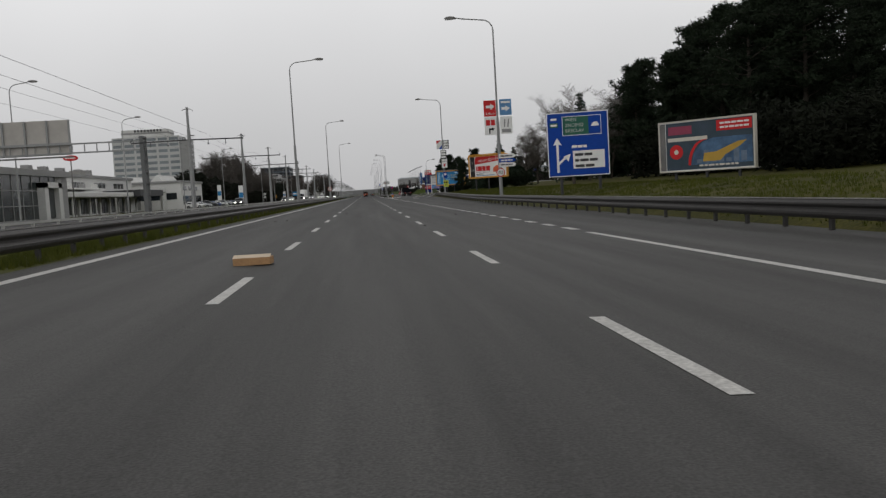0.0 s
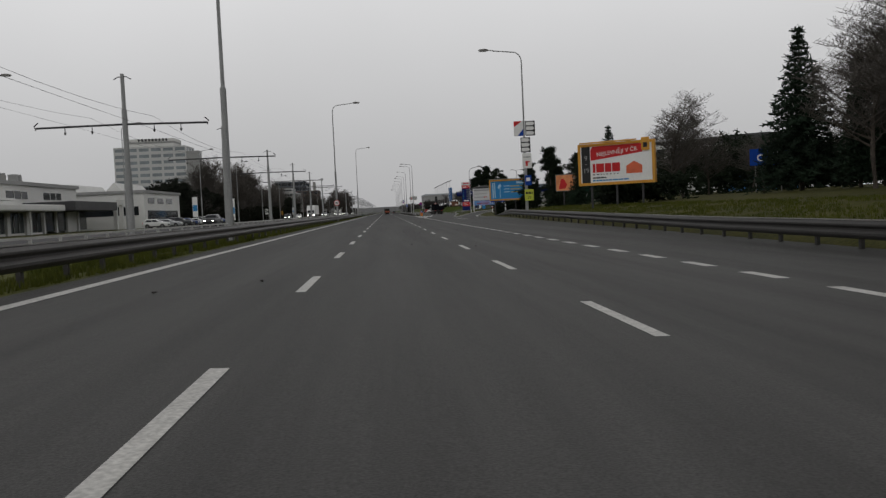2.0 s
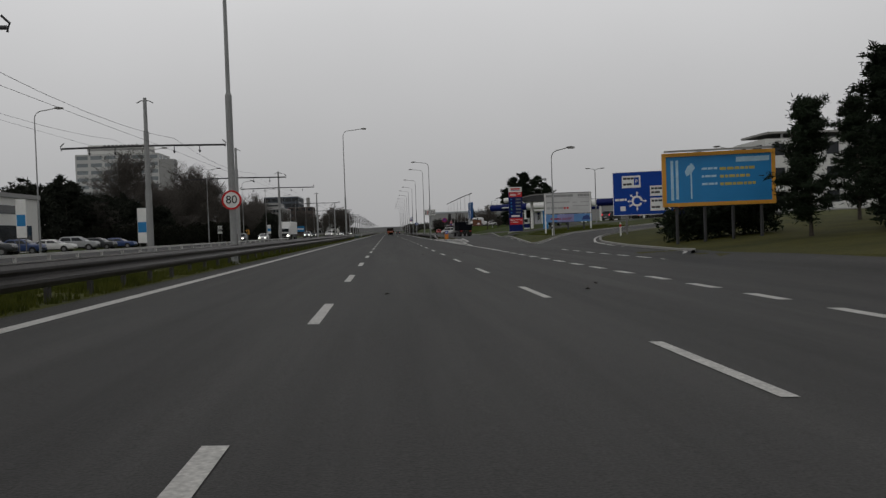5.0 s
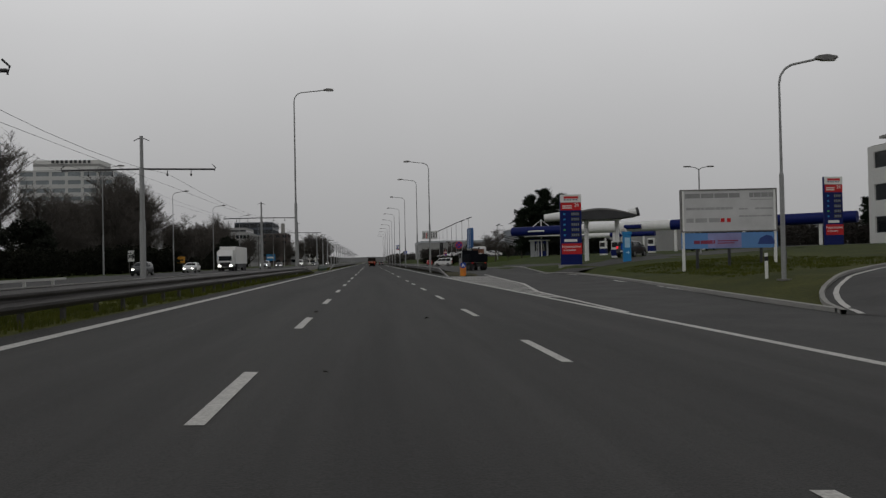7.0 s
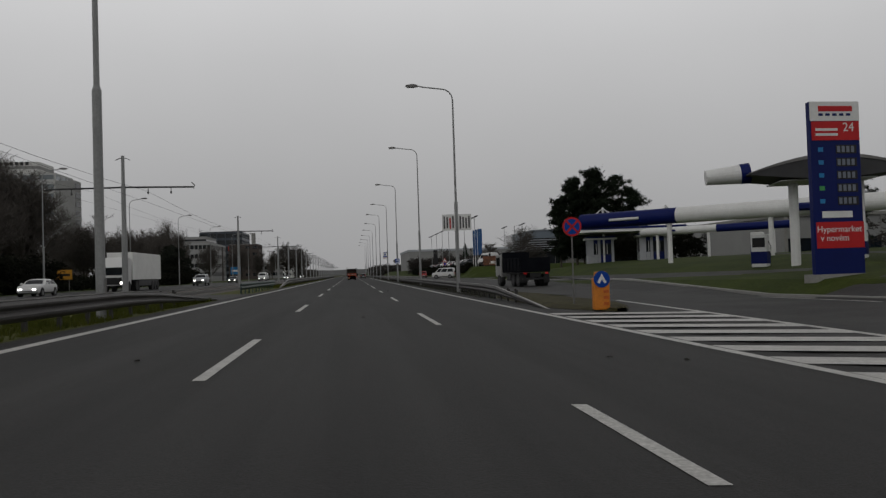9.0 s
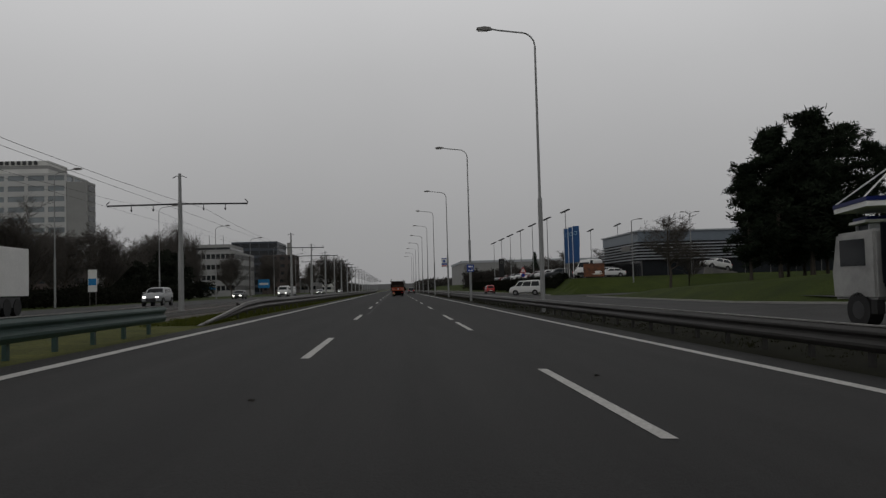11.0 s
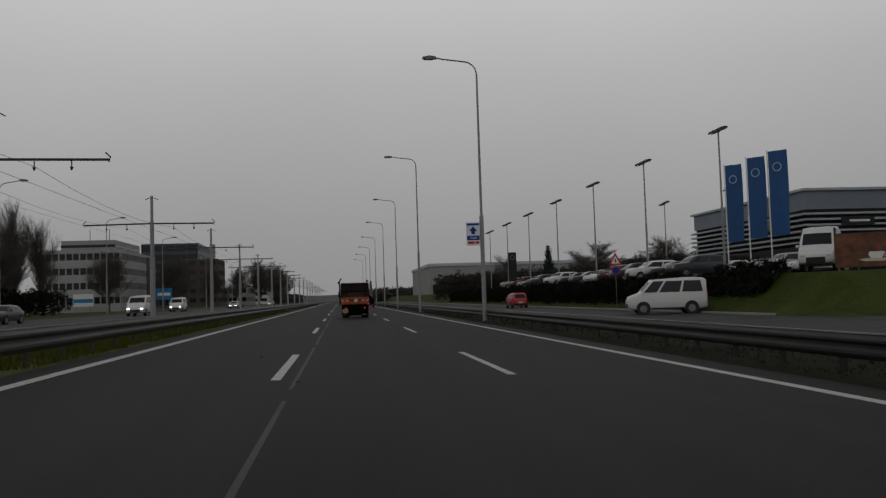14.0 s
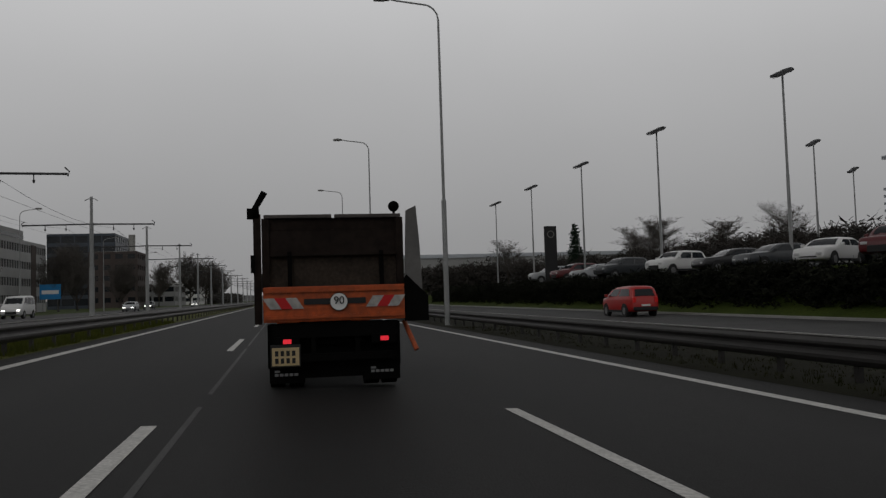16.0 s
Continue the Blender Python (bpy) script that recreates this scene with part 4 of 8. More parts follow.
for k in range(2):
    part("poster_stripe", slab(2.05, 3.2 - 0.2 * k, v0 - 0.55 - 0.13 * k, v0 - 0.49 - 0.13 * k, 0.008, 0.011), mat("poster_maroon", (0.25, 0.03, 0.07), 0.5), lower)
part("poster_car", flat([(4.3, v0 - 0.75), (4.45, v0 - 0.4), (4.8, v0 - 0.22), (5.1, v0 - 0.3), (5.3, v0 - 0.6), (5.25, v0 - 0.75)], 0.008, 0.011), mat("poster_navy", (0.02, 0.05, 0.2), 0.4), lower)
for u in (0.12, W - 0.12):
    bm = bmesh.new()
    tube(bm, (u, 0.05, -0.5), (u, 0.05, v1), 0.09, n=10)
    part("white_post", bm, WHITE, bb)


# signs hung on the lamp columns
def board(name, x, y, z, w, h, material, label, category="sign"):
    """A flat board at a column: x is its middle, z its lower edge."""
    root = thing(name, pose(x, y - 0.16, z), label, category, "boards on lamp columns")
    part("plate", slab(-w / 2, w / 2, 0, h, -0.02, 0.02), material, root)
    for v in (0.12 * h, 0.88 * h):
        part("clamp", cube(-0.06, 0.06, 0.02, 0.16, v - 0.03, v + 0.03), GALV, root)
    return root


GREYINK = mat("poster_grey", (0.25, 0.25, 0.25), 0.5)
x, y = 12.1, 63.2
s = board("advert_board", x - 0.58, y, 6.45, 0.92, 1.2, RED, "red advertising board with a white arrow on a lamp column")
part("arrow", flat([(-0.3, 0.62), (0.05, 0.62), (0.05, 0.48), (0.35, 0.72), (0.05, 0.96), (0.05, 0.82), (-0.3, 0.82)], 0.022, 0.028), WHITE, s)
lettering("lettering", "2.4km", 0.28, WHITE, s, front(0, -0.03, 0.2))
s = board("advert_board", x - 0.58, y, 5.05, 0.92, 1.36, WHITE, "white advertising board with red and black marks on a lamp column")
part("brand_block", slab(-0.34, -0.03, 0.72, 1.15, 0.022, 0.028), RED, s)
part("brand_block", slab(0.03, 0.34, 0.72, 1.15, 0.022, 0.028), RED, s)
part("turn_arrow", flat([(-0.14, 0.1), (-0.04, 0.1), (-0.04, 0.38), (0.1, 0.38), (0.1, 0.28), (0.3, 0.45), (0.1, 0.6), (0.1, 0.5), (-0.14, 0.5)], 0.022, 0.028), BLACK, s)
s = board("advert_board", x + 0.62, y, 6.5, 0.92, 1.2, mat("poster_steel_blue", (0.08, 0.22, 0.42), 0.5, var=0.2, scale=1.5), "blue advertising board with a white arrow on a lamp column")
part("arrow", flat([(-0.3, 0.4), (0.0, 0.4), (0.0, 0.28), (0.35, 0.5), (0.0, 0.72), (0.0, 0.6), (-0.3, 0.6)], 0.022, 0.028), WHITE, s)
part("brand_bar", slab(-0.35, 0.35, 0.9, 1.05, 0.022, 0.028), WHITE, s)
s = board("advert_board", x + 0.62, y, 5.1, 0.92, 1.3, WHITE, "white advertising board with a grey sketch map on a lamp column")
part("map_line", flat([(-0.2, 0.5), (-0.1, 0.5), (-0.05, 1.1), (-0.16, 1.1)], 0.022, 0.028), GREYINK, s)
part("map_line", flat([(0.05, 0.5), (0.15, 0.5), (0.25, 1.1), (0.15, 1.1)], 0.022, 0.028), GREYINK, s)
part("round_arrow", slab(-0.35, 0.35, 0.1, 0.36, 0.022, 0.028), GREYINK, s)
for k, (mm, zz) in enumerate(((WHITE, 3.28), (BLUE, 2.95), (WHITE, 2.62))):
    s = thing("direction_plate", pose(x + 0.55, y - 0.16, zz), ("white" if mm is WHITE else "blue") + " arrow-shaped direction plate on a lamp column", "road sign", "direction plates")
    part("plate", flat([(-0.62, 0), (0.5, 0), (0.68, 0.15), (0.5, 0.3), (-0.62, 0.3)], -0.02, 0.01), mm, s)
    bars(s, -0.5, 0.4, 0.09, 0.11, 1.2, 0.05, DARKSTEEL if mm is WHITE else WHITE, 0.012, k + 40)
    part("clamp", cube(-0.6, -0.5, 0.02, 0.14, 0.1, 0.2), GALV, s)


def speed_sign(x, y, z, text, r=0.33, size=0.36):
    root = thing("speed_limit_sign", pose(x, y - 0.17, z), "round red and white speed limit sign on a lamp column", "road sign", "speed limit signs")
    part("rim", disc(r, -0.012, 0.02), RED, root)
    part("face", disc(r * 0.8, -0.018, -0.012), WHITE, root)
    lettering("digits", text, size, BLACK, root, front(0, -0.024, 0))
    part("clamp", cube(-0.05, 0.05, 0.02, 0.17, -0.05, 0.05), GALV, root)
    return root


speed_sign(12.1, 63.2, 2.2, "80")
speed_sign(-4.68, 156, 2.53, "80", 0.36, 0.42)
x, y = 13.4, 121.8
s = board("advert_board", x - 0.5, y, 7.05, 0.8, 1.25, WHITE, "white advertising board with red and blue corners on a lamp column")
part("red_corner", flat([(-0.4, 0.75), (-0.4, 1.25), (0.3, 1.25)], 0.022, 0.028), RED, s)
part("blue_corner", flat([(-0.1, 0.0), (0.4, 0.0), (0.4, 0.6)], 0.022, 0.028), BLUE, s)
for (dx, zz, n) in ((0.5, 7.05, 3), (0.05, 5.66, 3)):
    s = board("advert_board", x + dx, y, zz, 0.82, 1.25, BLACK, "board with white arrow strips on a lamp column")
    for k in range(n):
        part("arrow_strip", flat([(-0.35, 0.08 + 0.4 * k), (0.22, 0.08 + 0.4 * k), (0.37, 0.23 + 0.4 * k), (0.22, 0.38 + 0.4 * k), (-0.35, 0.38 + 0.4 * k)], 0.022, 0.028), WHITE, s)
s = board("advert_board", x + 0.12, y, 4.3, 0.8, 1.28, WHITE, "white advertising board with small print on a lamp column")
part("turn_arrow", flat([(-0.14, 0.2), (0.06, 0.2), (0.06, 0.5), (0.22, 0.5), (0.22, 0.6), (-0.14, 0.6)], 0.022, 0.028), RED, s)
bars(s, -0.3, 0.3, 0.9, 0.1, 1, 0.05, GREYINK, 0.022, 3)
s = board("bus_stop_board", x + 0.15, y, 2.85, 0.55, 0.85, BLUE, "blue bus stop board on a lamp column", "sign")
part("pictogram", slab(-0.16, 0.16, 0.35, 0.65, 0.022, 0.028), WHITE, s)
s = board("advert_board", x + 0.2, y, 1.55, 0.75, 0.95, mat("poster_lime", (0.5, 0.55, 0.05), 0.5), "yellow-green advertising board on a lamp column")
bars(s, -0.3, 0.3, 0.55, 0.2, 1, 0.05, BLACK, 0.022, 3)
lettering("digits", "20", 0.32, BLACK, s, front(0.0, -0.03, 0.26))
s = thing("green_sign", pose(25.5, 151.5, land(25.5, 151.5)), "small green and white sign board on two posts", "sign")
part("plate", slab(-0.6, 0.6, 0.6, 2.3, -0.04, 0.02), GREEN, s)
part("plate_field", slab(-0.5, 0.5, 1.0, 1.7, 0.022, 0.028), WHITE, s)
legs(s, (-0.5, 0.5), 2.2, 0.04)

x, y = 9.05, 280.5
for dx in (-0.55, 0.55):
    s = board("advert_board", x + dx, y, 3.95, 0.9, 1.1, WHITE, "white advertising board with upright letters on a lamp column")
    for k in range(4):
        part("text_bar", slab(-0.36 + 0.2 * k, -0.26 + 0.2 * k, 0.12 + 0.05 * (k % 2), 0.98 - 0.06 * (k % 3), 0.022, 0.028), RED if (k == 2 and dx < 0) else DARKSTEEL, s)
x, y = 9.2, 357
s = thing("road_number_sign", pose(x - 0.1, y - 0.18, 2.7), "blue road number plates and a round sign seen edge on", "road sign")
part("plate", slab(-0.25, 0.45, 0.32, 0.72, -0.02, 0.01), BLUE, s)
part("lower_plate", slab(-0.25, 0.45, 0.0, 0.28, -0.02, 0.01), BLUE, s)
bars(s, -0.12, 0.35, 0.44, 0.16, 1, 0.05, WHITE, 0.012, 2)
bars(s, -0.12, 0.35, 0.08, 0.12, 1, 0.05, WHITE, 0.012, 3)
b = part("round_back", disc(0.34, 0.03, 0.05), GALV, s)
b.matrix_basis = pose(-0.22, 0, 0.36)
part("clamp", cube(-0.05, 0.05, 0.02, 0.18, 0.3, 0.5), GALV, s)
x, y = 9.35, 394.8
s = board("advert_board", x - 0.55, y, 4.15, 0.8, 1.35, WHITE, "white and blue dealer board with an arrow on a lamp column")
part("brand_bar", slab(-0.36, 0.36, 1.18, 1.3, 0.022, 0.028), BLUE, s)
part("arrow", flat([(-0.24, 0.85), (0, 1.12), (0.24, 0.85), (0.11, 0.85), (0.11, 0.66), (-0.11, 0.66), (-0.11, 0.85)], 0.022, 0.028), BLUE, s)
part("blue_band", slab(-0.37, 0.37, 0.31, 0.58, 0.022, 0.028), BLUE, s)
lettering("lettering", "4 km", 0.22, WHITE, s, front(0, -0.032, 0.445))
bars(s, -0.34, 0.34, 0.1, 0.14, 1.2, 0.05, RED, 0.022, 2)

# the splitter island's bollard, the round sign behind it, small posts
# low earth island from the bollard to the guard rail's end
vs, fs = [], []
rnd = random.Random(77)
for j in range(25):
    y = 249.6 + 0.9 * j
    half = 1.5 * min(1.0, (j + 0.6) / 5) * (1 if j < 20 else (25 - j) / 5)
    xc = 10.3 + 0.025 * (y - 250)
    for i in range(7):
        u = -1 + i / 3
        vs.append((xc + half * u + rnd.uniform(-0.06, 0.06), y, land(xc + half * u, y) + (0.045 if abs(u) > 0.9 else 0.13 + rnd.uniform(0, 0.07))))
fs = [(j * 7 + i, j * 7 + i + 1, (j + 1) * 7 + i + 1, (j + 1) * 7 + i) for j in range(24) for i in range(6)]
isl = pydata("splitter_island", vs, fs, mat("earth_and_grass", (0.055, 0.042, 0.028), 0.95, var=0.4, grain=0.35, scale=1.1, bump=0.7, bscale=16, col2=(0.045, 0.05, 0.014), spec=0.2))
tagged(isl, "low island of bare earth and thin grass", "traffic island", kind="structure")
AMBER = mat("amber_plastic", (0.62, 0.2, 0.015), 0.5, var=0.15, grain=0.1, scale=2, bscale=15)
bo = thing("traffic_bollard", pose(9.87, 250.4, land(9.6, 250.2) + 0.08), "yellow traffic bollard with a round blue arrow sign", "bollard")
part("body", cube(-0.27, 0.27, -0.14, 0.14, 0, 1.05, 0.05), AMBER, bo)
bm = disc(0.27, -0.17, -0.142)
b = part("blue_disc", bm, BLUE, bo)
b.matrix_basis = pose(0.0, 0, 1.0)
part("arrow", flat([(-0.16, 0.9), (-0.08, 0.86), (0, 1.0), (0.08, 0.86), (0.16, 0.9), (0, 1.18)], 0.172, 0.18), WHITE, bo)
part("rim_cap", cube(-0.2, 0.2, -0.1, 0.1, 1.0, 1.25, 0.05), AMBER, bo)
for k in range(3):
    part("stripe", cube(0.05, 0.22, -0.155, -0.14, 0.15 + 0.2 * k, 0.25 + 0.2 * k), ORANGE, bo)
s = thing("no_stopping_sign", pose(9.9, 253.8, land(9.9, 253.8)), "round red and blue no stopping sign on a thin post", "road sign")
bm = bmesh.new()
tube(bm, (0, 0.06, -0.2), (0, 0.06, 3.3), 0.03, n=8)
part("post", bm, GALV, s)
for nm, r, d, mm in (("rim", 0.36, 0, RED), ("face", 0.29, 0.008, BLUE)):
    b = part(nm, disc(r, -0.02 - d, 0.0 - d), mm, s)
    b.matrix_basis = pose(0, 0, 3.0)
for ang in (45, -45):
    b = part("cross_bar", cube(-0.29, 0.29, -0.036, -0.03, -0.035, 0.035), RED, s)
    b.matrix_basis = pose(0, 0, 3.0, 0, ang, 0)


def delineator(x, y, red):
    root = thing("marker_post", pose(x, y, land(x, y)), "white plastic marker post" + (" with a red band" if red else ""), "marker post", "marker posts")
    part("body", cube(-0.06, 0.06, -0.04, 0.04, -0.05, 1.0, 0.02), WHITE, root)
    part("band", cube(-0.064, 0.064, -0.045, 0.045, 0.68, 0.86), RED if red else BLACK, root)


delineator(18.9, 188.0, True)
delineator(14.3, 141, False)
delineator(17.3, 206.5, False)
s = thing("warning_triangle", pose(22.95, 411.2, land(22.95, 411.2)), "red-rimmed warning triangle over a round blue sign on a post", "road sign")
bm = bmesh.new()
tube(bm, (0, 0.05, -0.2), (0, 0.05, 4.6), 0.035, n=8)
part("post", bm, GALV, s)
part("triangle", flat([(-0.55, 3.55), (0.55, 3.55), (0, 4.55)], -0.02, 0.0), RED, s)
part("triangle_face", flat([(-0.36, 3.66), (0.36, 3.66), (0, 4.3)], 0.001, 0.006), WHITE, s)
part("triangle_mark", slab(-0.05, 0.05, 3.75, 4.05, 0.008, 0.012), BLACK, s)
for r, d, mm in ((0.35, 0, RED), (0.28, 0.008, BLUE)):
    b = part("round_plate", disc(r, -0.02 - d, -d), mm, s)
    b.matrix_basis = pose(0, 0, 3.1)

# the gantry over the far carriageway, seen from the back
g = thing("sign_gantry", pose(-16.5, 72.5, 0.17), "grey lattice sign gantry with the back of a large sign", "sign gantry")
GANTRY = mat("gantry_steel", (0.13, 0.135, 0.135), 0.6, 0.3, var=0.15, scale=0.8)
for y in (-0.5, 0.5):
    part("gantry_post", cube(-0.15, 0.15, y - 0.1, y + 0.1, -0.1, 6.75, 0.02), GANTRY, g)
for k in range(6):
    part("post_rung", cube(-0.1, 0.1, -0.4, 0.4, 0.9 + 1.0 * k, 1.02 + 1.0 * k), GANTRY, g)
part("post_cap", cube(-0.17, 0.17, -0.62, 0.62, 6.75, 6.9), GANTRY, g)
part("post_base", cube(-0.5, 0.5, -0.8, 0.8, -0.2, 0.25, 0.03), CONC, g)
for dz in (5.75, 6.5):
    part("beam", cube(-22, 0.2, -0.06, 0.06, dz, dz + 0.12), POLE, g)
for k in range(22):
    part("beam_rung", cube(-0.8 - k, -0.73 - k, -0.04, 0.04, 5.85, 6.5), POLE, g)
part("sign_back", cube(-15.0, -5.9, 0.15, 0.2, 5.7, 8.6), mat("sign_back_aluminium", (0.42, 0.40, 0.37), 0.6, 0.2, var=0.12, scale=0.6), g, "bare aluminium sign back")
for k in range(6):
    part("sign_rib", cube(-14.9 + 1.78 * k, -14.75 + 1.78 * k, 0.0, 0.15, 5.7, 8.6), POLE, g)
part("sign_rib", cube(-15.0, -5.9, 0.02, 0.15, 6.6, 6.72), POLE, g)
part("walkway", cube(-15.2, -5.7, -0.6, 0.0, 5.45, 5.55), GALV, g)

# boards on the far side
ps_ = thing("pole_sign", pose(-40, 125, 0.17), "red oval sign on a tall thin pole", "sign")
bm = bmesh.new()
tube(bm, (0, 0, -0.2), (0, 0, 8.2), 0.09, n=8)
part("pole", bm, GALV, ps_)
part("plate", flat([(1.05 * math.cos(k * 0.3142), 8.6 + 0.42 * math.sin(k * 0.3142)) for k in range(20)], -0.1, 0.05), RED, ps_)
bars(ps_, -0.7, 0.7, 8.5, 0.2, 1.5, 0.06, WHITE, 0.052, 4)
for (x, y, w, zz, hh, mm, lb) in ((-34, 247, 1.3, 0.6, 5.0, WHITE, "white and blue upright advertising pillar"), (-33, 205, 0.9, 1.6, 3.6, WHITE, "white upright advertising pillar"), (-33.5, 300, 0.9, 1.8, 1.6, WHITE, "white roadside notice board"), (-34, 332, 2.6, 1.5, 1.2, YELLOW, "yellow and black chevron board"), (-33.5, 372, 1.0, 1.6, 2.6, WHITE, "white roadside notice board"), (-45, 573, 4.0, 2.6, 3.0, SKYBLUE, "pale blue roadside poster board"), (-60, 555, 4.6, 1.4, 3.0, WHITE, "white notice board before the office block")):
    q = thing("roadside_board", pose(x, y, 0.17), lb, "sign", "boards by the far road")
    part("plate", slab(-w / 2, w / 2, zz, zz + hh, -0.05, 0.03), mm, q)
    if mm is WHITE:
        part("plate_field", slab(-w / 2 + 0.06, w / 2 - 0.06, zz + hh * 0.3, zz + hh * 0.6, 0.032, 0.04), SKYBLUE if hh > 2 else GREYINK, q)
    else:
        part("plate_field", slab(-w * 0.4, w * 0.4, zz + hh * 0.35, zz + hh * 0.6, 0.032, 0.04), BLACK if mm is YELLOW else WHITE, q)
    legs(q, (-w * 0.35, w * 0.35), zz + 0.4, 0.05)

# ---- fuel station ----


def price_totem(x, y, z, w, h, turn, label):
    root = thing("price_totem", pose(x, y, z, 0, 0, turn), label, "price sign", "fuel price signs")
    part("core", cube(-w / 2, w / 2, -0.3, -0.02, -0.3, h, 0.03), DEEPBLUE, root)
    k = h / 7.0
    f = -0.304
    part("logo_panel", cube(-w / 2 + 0.0, w / 2, f - 0.02, f, h - 0.78 * k, h), WHITE, root, "white logo panel")
    part("brand_bar", cube(-w * 0.33, w * 0.36, f - 0.03, f - 0.022, h - 0.4 * k, h - 0.18 * k), RED, root)
    for i in range(5):
        part("brand_dash", cube(-w * 0.33 + i * w * 0.14, -w * 0.24 + i * w * 0.14, f - 0.03, f - 0.022, h - 0.58 * k, h - 0.48 * k), DEEPBLUE, root)
    part("red_panel", cube(-w / 2 + 0.05, w / 2 - 0.02, f - 0.015, f, h - 1.56 * k, h - 0.8 * k), RED, root, "red opening hours panel")
    lettering("digits", "24", 0.5 * k, WHITE, root, pose(w * 0.27, f - 0.02, h - 1.05 * k, 90, 0, 0))
    for i in range(2):
        part("text_bar", cube(-w * 0.4, w * 0.05, f - 0.02, f - 0.016, h - (1.18 + 0.2 * i) * k, h - (1.08 + 0.2 * i) * k), WHITE, root)
    dig = mat("price_digits", (0.16, 0.18, 0.22), 0.5)
    for i in range(5):
        z0 = h - (2.05 + 0.52 * i) * k
        part("price_field", cube(0.0, w * 0.42, f - 0.01, f, z0 - 0.05, z0 + 0.3 * k), BLACK, root)
        for j in range(4):
            part("price_digit", cube(0.05 + j * w * 0.095, 0.05 + j * w * 0.095 + w * 0.06, f - 0.016, f - 0.011, z0, z0 + 0.25 * k), dig, root)
        part("grade_mark", cube(-w * 0.36, -w * 0.26, f - 0.012, f, z0 + 0.03, z0 + 0.2 * k), mat("grade_green", (0.05, 0.3, 0.08), 0.5) if i == 3 else SKYBLUE, root)
    part("card_strip", cube(-w * 0.33, w * 0.28, f - 0.012, f, h - 4.68 * k, h - 4.42 * k), WHITE, root)
    r = part("promo_panel", cube(-w / 2 + 0.08, w / 2, f - 0.015, f, h - 5.9 * k, h - 4.85 * k), RED, root, "red promotional panel")
    lettering("lettering", "Hypermarket", 0.36 * k, WHITE, root, pose(0, f - 0.02, h - 5.15 * k, 90, 0, 0))
    lettering("lettering", "v novém", 0.36 * k, WHITE, root, pose(-w * 0.1, f - 0.02, h - 5.5 * k, 90, 0, 0))
    part("plinth", cube(-w / 2 - 0.1, w / 2 + 0.1, -0.4, 0.4, -0.3, 0.06), CONC, root)
    return root


price_totem(21.25, 255.5, 0.5, 2.15, 7.0, 2, "tall blue, red and white fuel price sign on grass")
price_totem(45.6, 250.5, 1.9, 2.0, 6.6, 8, "blue fuel price sign at the second entrance")

tube_root = thing("canopy_tube", pose(23.0, 298.6, 0), "long blue and white tubular canopy beam on posts", "canopy")
D = Vector((0.702, -0.712))


def along(s, side=0.0):
    return (D.x * s - D.y * side, D.y * s + D.x * side)


def tube_piece(name, s0, s1, material, r=0.68, z=5.3, side=0.0, ends=True):
    bm = bmesh.new()
    a, b = along(s0, side), along(s1, side)
    tube(bm, (a[0], a[1], z), (b[0], b[1], z), r, n=24)
    return part(name, bm, material, tube_root, smooth=False)


tube_piece("blue_tube", 0, 9.3, DEEPBLUE)
tube_piece("white_tube", 9.3, 25.5, WHITE)
tube_piece("blue_tube", 25.5, 48, DEEPBLUE)
for s0, s1, wd in ((3.2, 6.0, 0.12), (19.0, 21.5, 0.3)):
    a, b = along(s0, -0.70), along(s1, -0.70)
    bm = bmesh.new()
    tube(bm, (a[0], a[1], 5.25), (b[0], b[1], 5.25), wd, n=6)
    part("brand_bar", bm, WHITE if s0 < 9 else DEEPBLUE, tube_root)
for s in (8.5, 17, 26, 35, 44):
    a = along(s)
    bm = bmesh.new()
    tube(bm, (a[0], a[1], 0.2), (a[0], a[1], 4.9), 0.2, n=12)
    part("post", bm, WHITE, tube_root)
# the lower white canopy beam over the pay lanes
low = thing("canopy_beam", pose(35.4, 317.5, 0.2), "white canopy beam with a blue end over the pay lanes", "canopy")
for nm, s0, s1, mt in (("white_beam", 0, 9, WHITE), ("blue_end", 9, 17, DEEPBLUE)):
    bm = bmesh.new()
    tube(bm, (D.x * s0, D.y * s0, 4.75), (D.x * s1, D.y * s1, 4.75), 0.42, n=20)
    part(nm, bm, mt, low)
part("brand_bar", cube(2.2, 3.8, -3.4, -3.36, 4.65, 4.85), DEEPBLUE, low)
for s in (2.0, 8.0, 15.0):
    bm = bmesh.new()
    tube(bm, (D.x * s, D.y * s, 1.2), (D.x * s, D.y * s, 4.4), 0.16, n=12)
    part("post", bm, WHITE, low)

# lens-shaped pump canopy
can = thing("pump_canopy", pose(27.2, 266.4, 0, 0, 0, -14), "dark lens-shaped pump canopy with white rounded ends", "canopy")
bm = bmesh.new()
n = 24
arc = [(-4.1 + 8.2 * k / n, math.cos((k / n - 0.5) * math.pi)) for k in range(n + 1)]
prism(bm, [(x, 5.82 + 0.82 * c) for x, c in arc] + [(x, 5.74 - 0.34 * c) for x, c in arc[::-1]], -2.0, 2.0, "y")
part("roof_shell", bm, DARKSTEEL, can)
for y in (-2.06, 2.0):
    bm = bmesh.new()
    prism(bm, [(x, 5.84 + 0.84 * c) for x, c in arc] + [(x, 5.78 + 0.70 * c) for x, c in arc[::-1]], y, y + 0.06, "y")
    part("edge_trim", bm, GALV, can, "pale curved edge trim")
bm = bmesh.new()
tube(bm, (-6.1, -0.6, 5.8), (-4.3, -0.6, 5.92), 0.4, 0.52, n=20)
part("end_cap", bm, WHITE, can, "white rounded canopy end")
bm = bmesh.new()
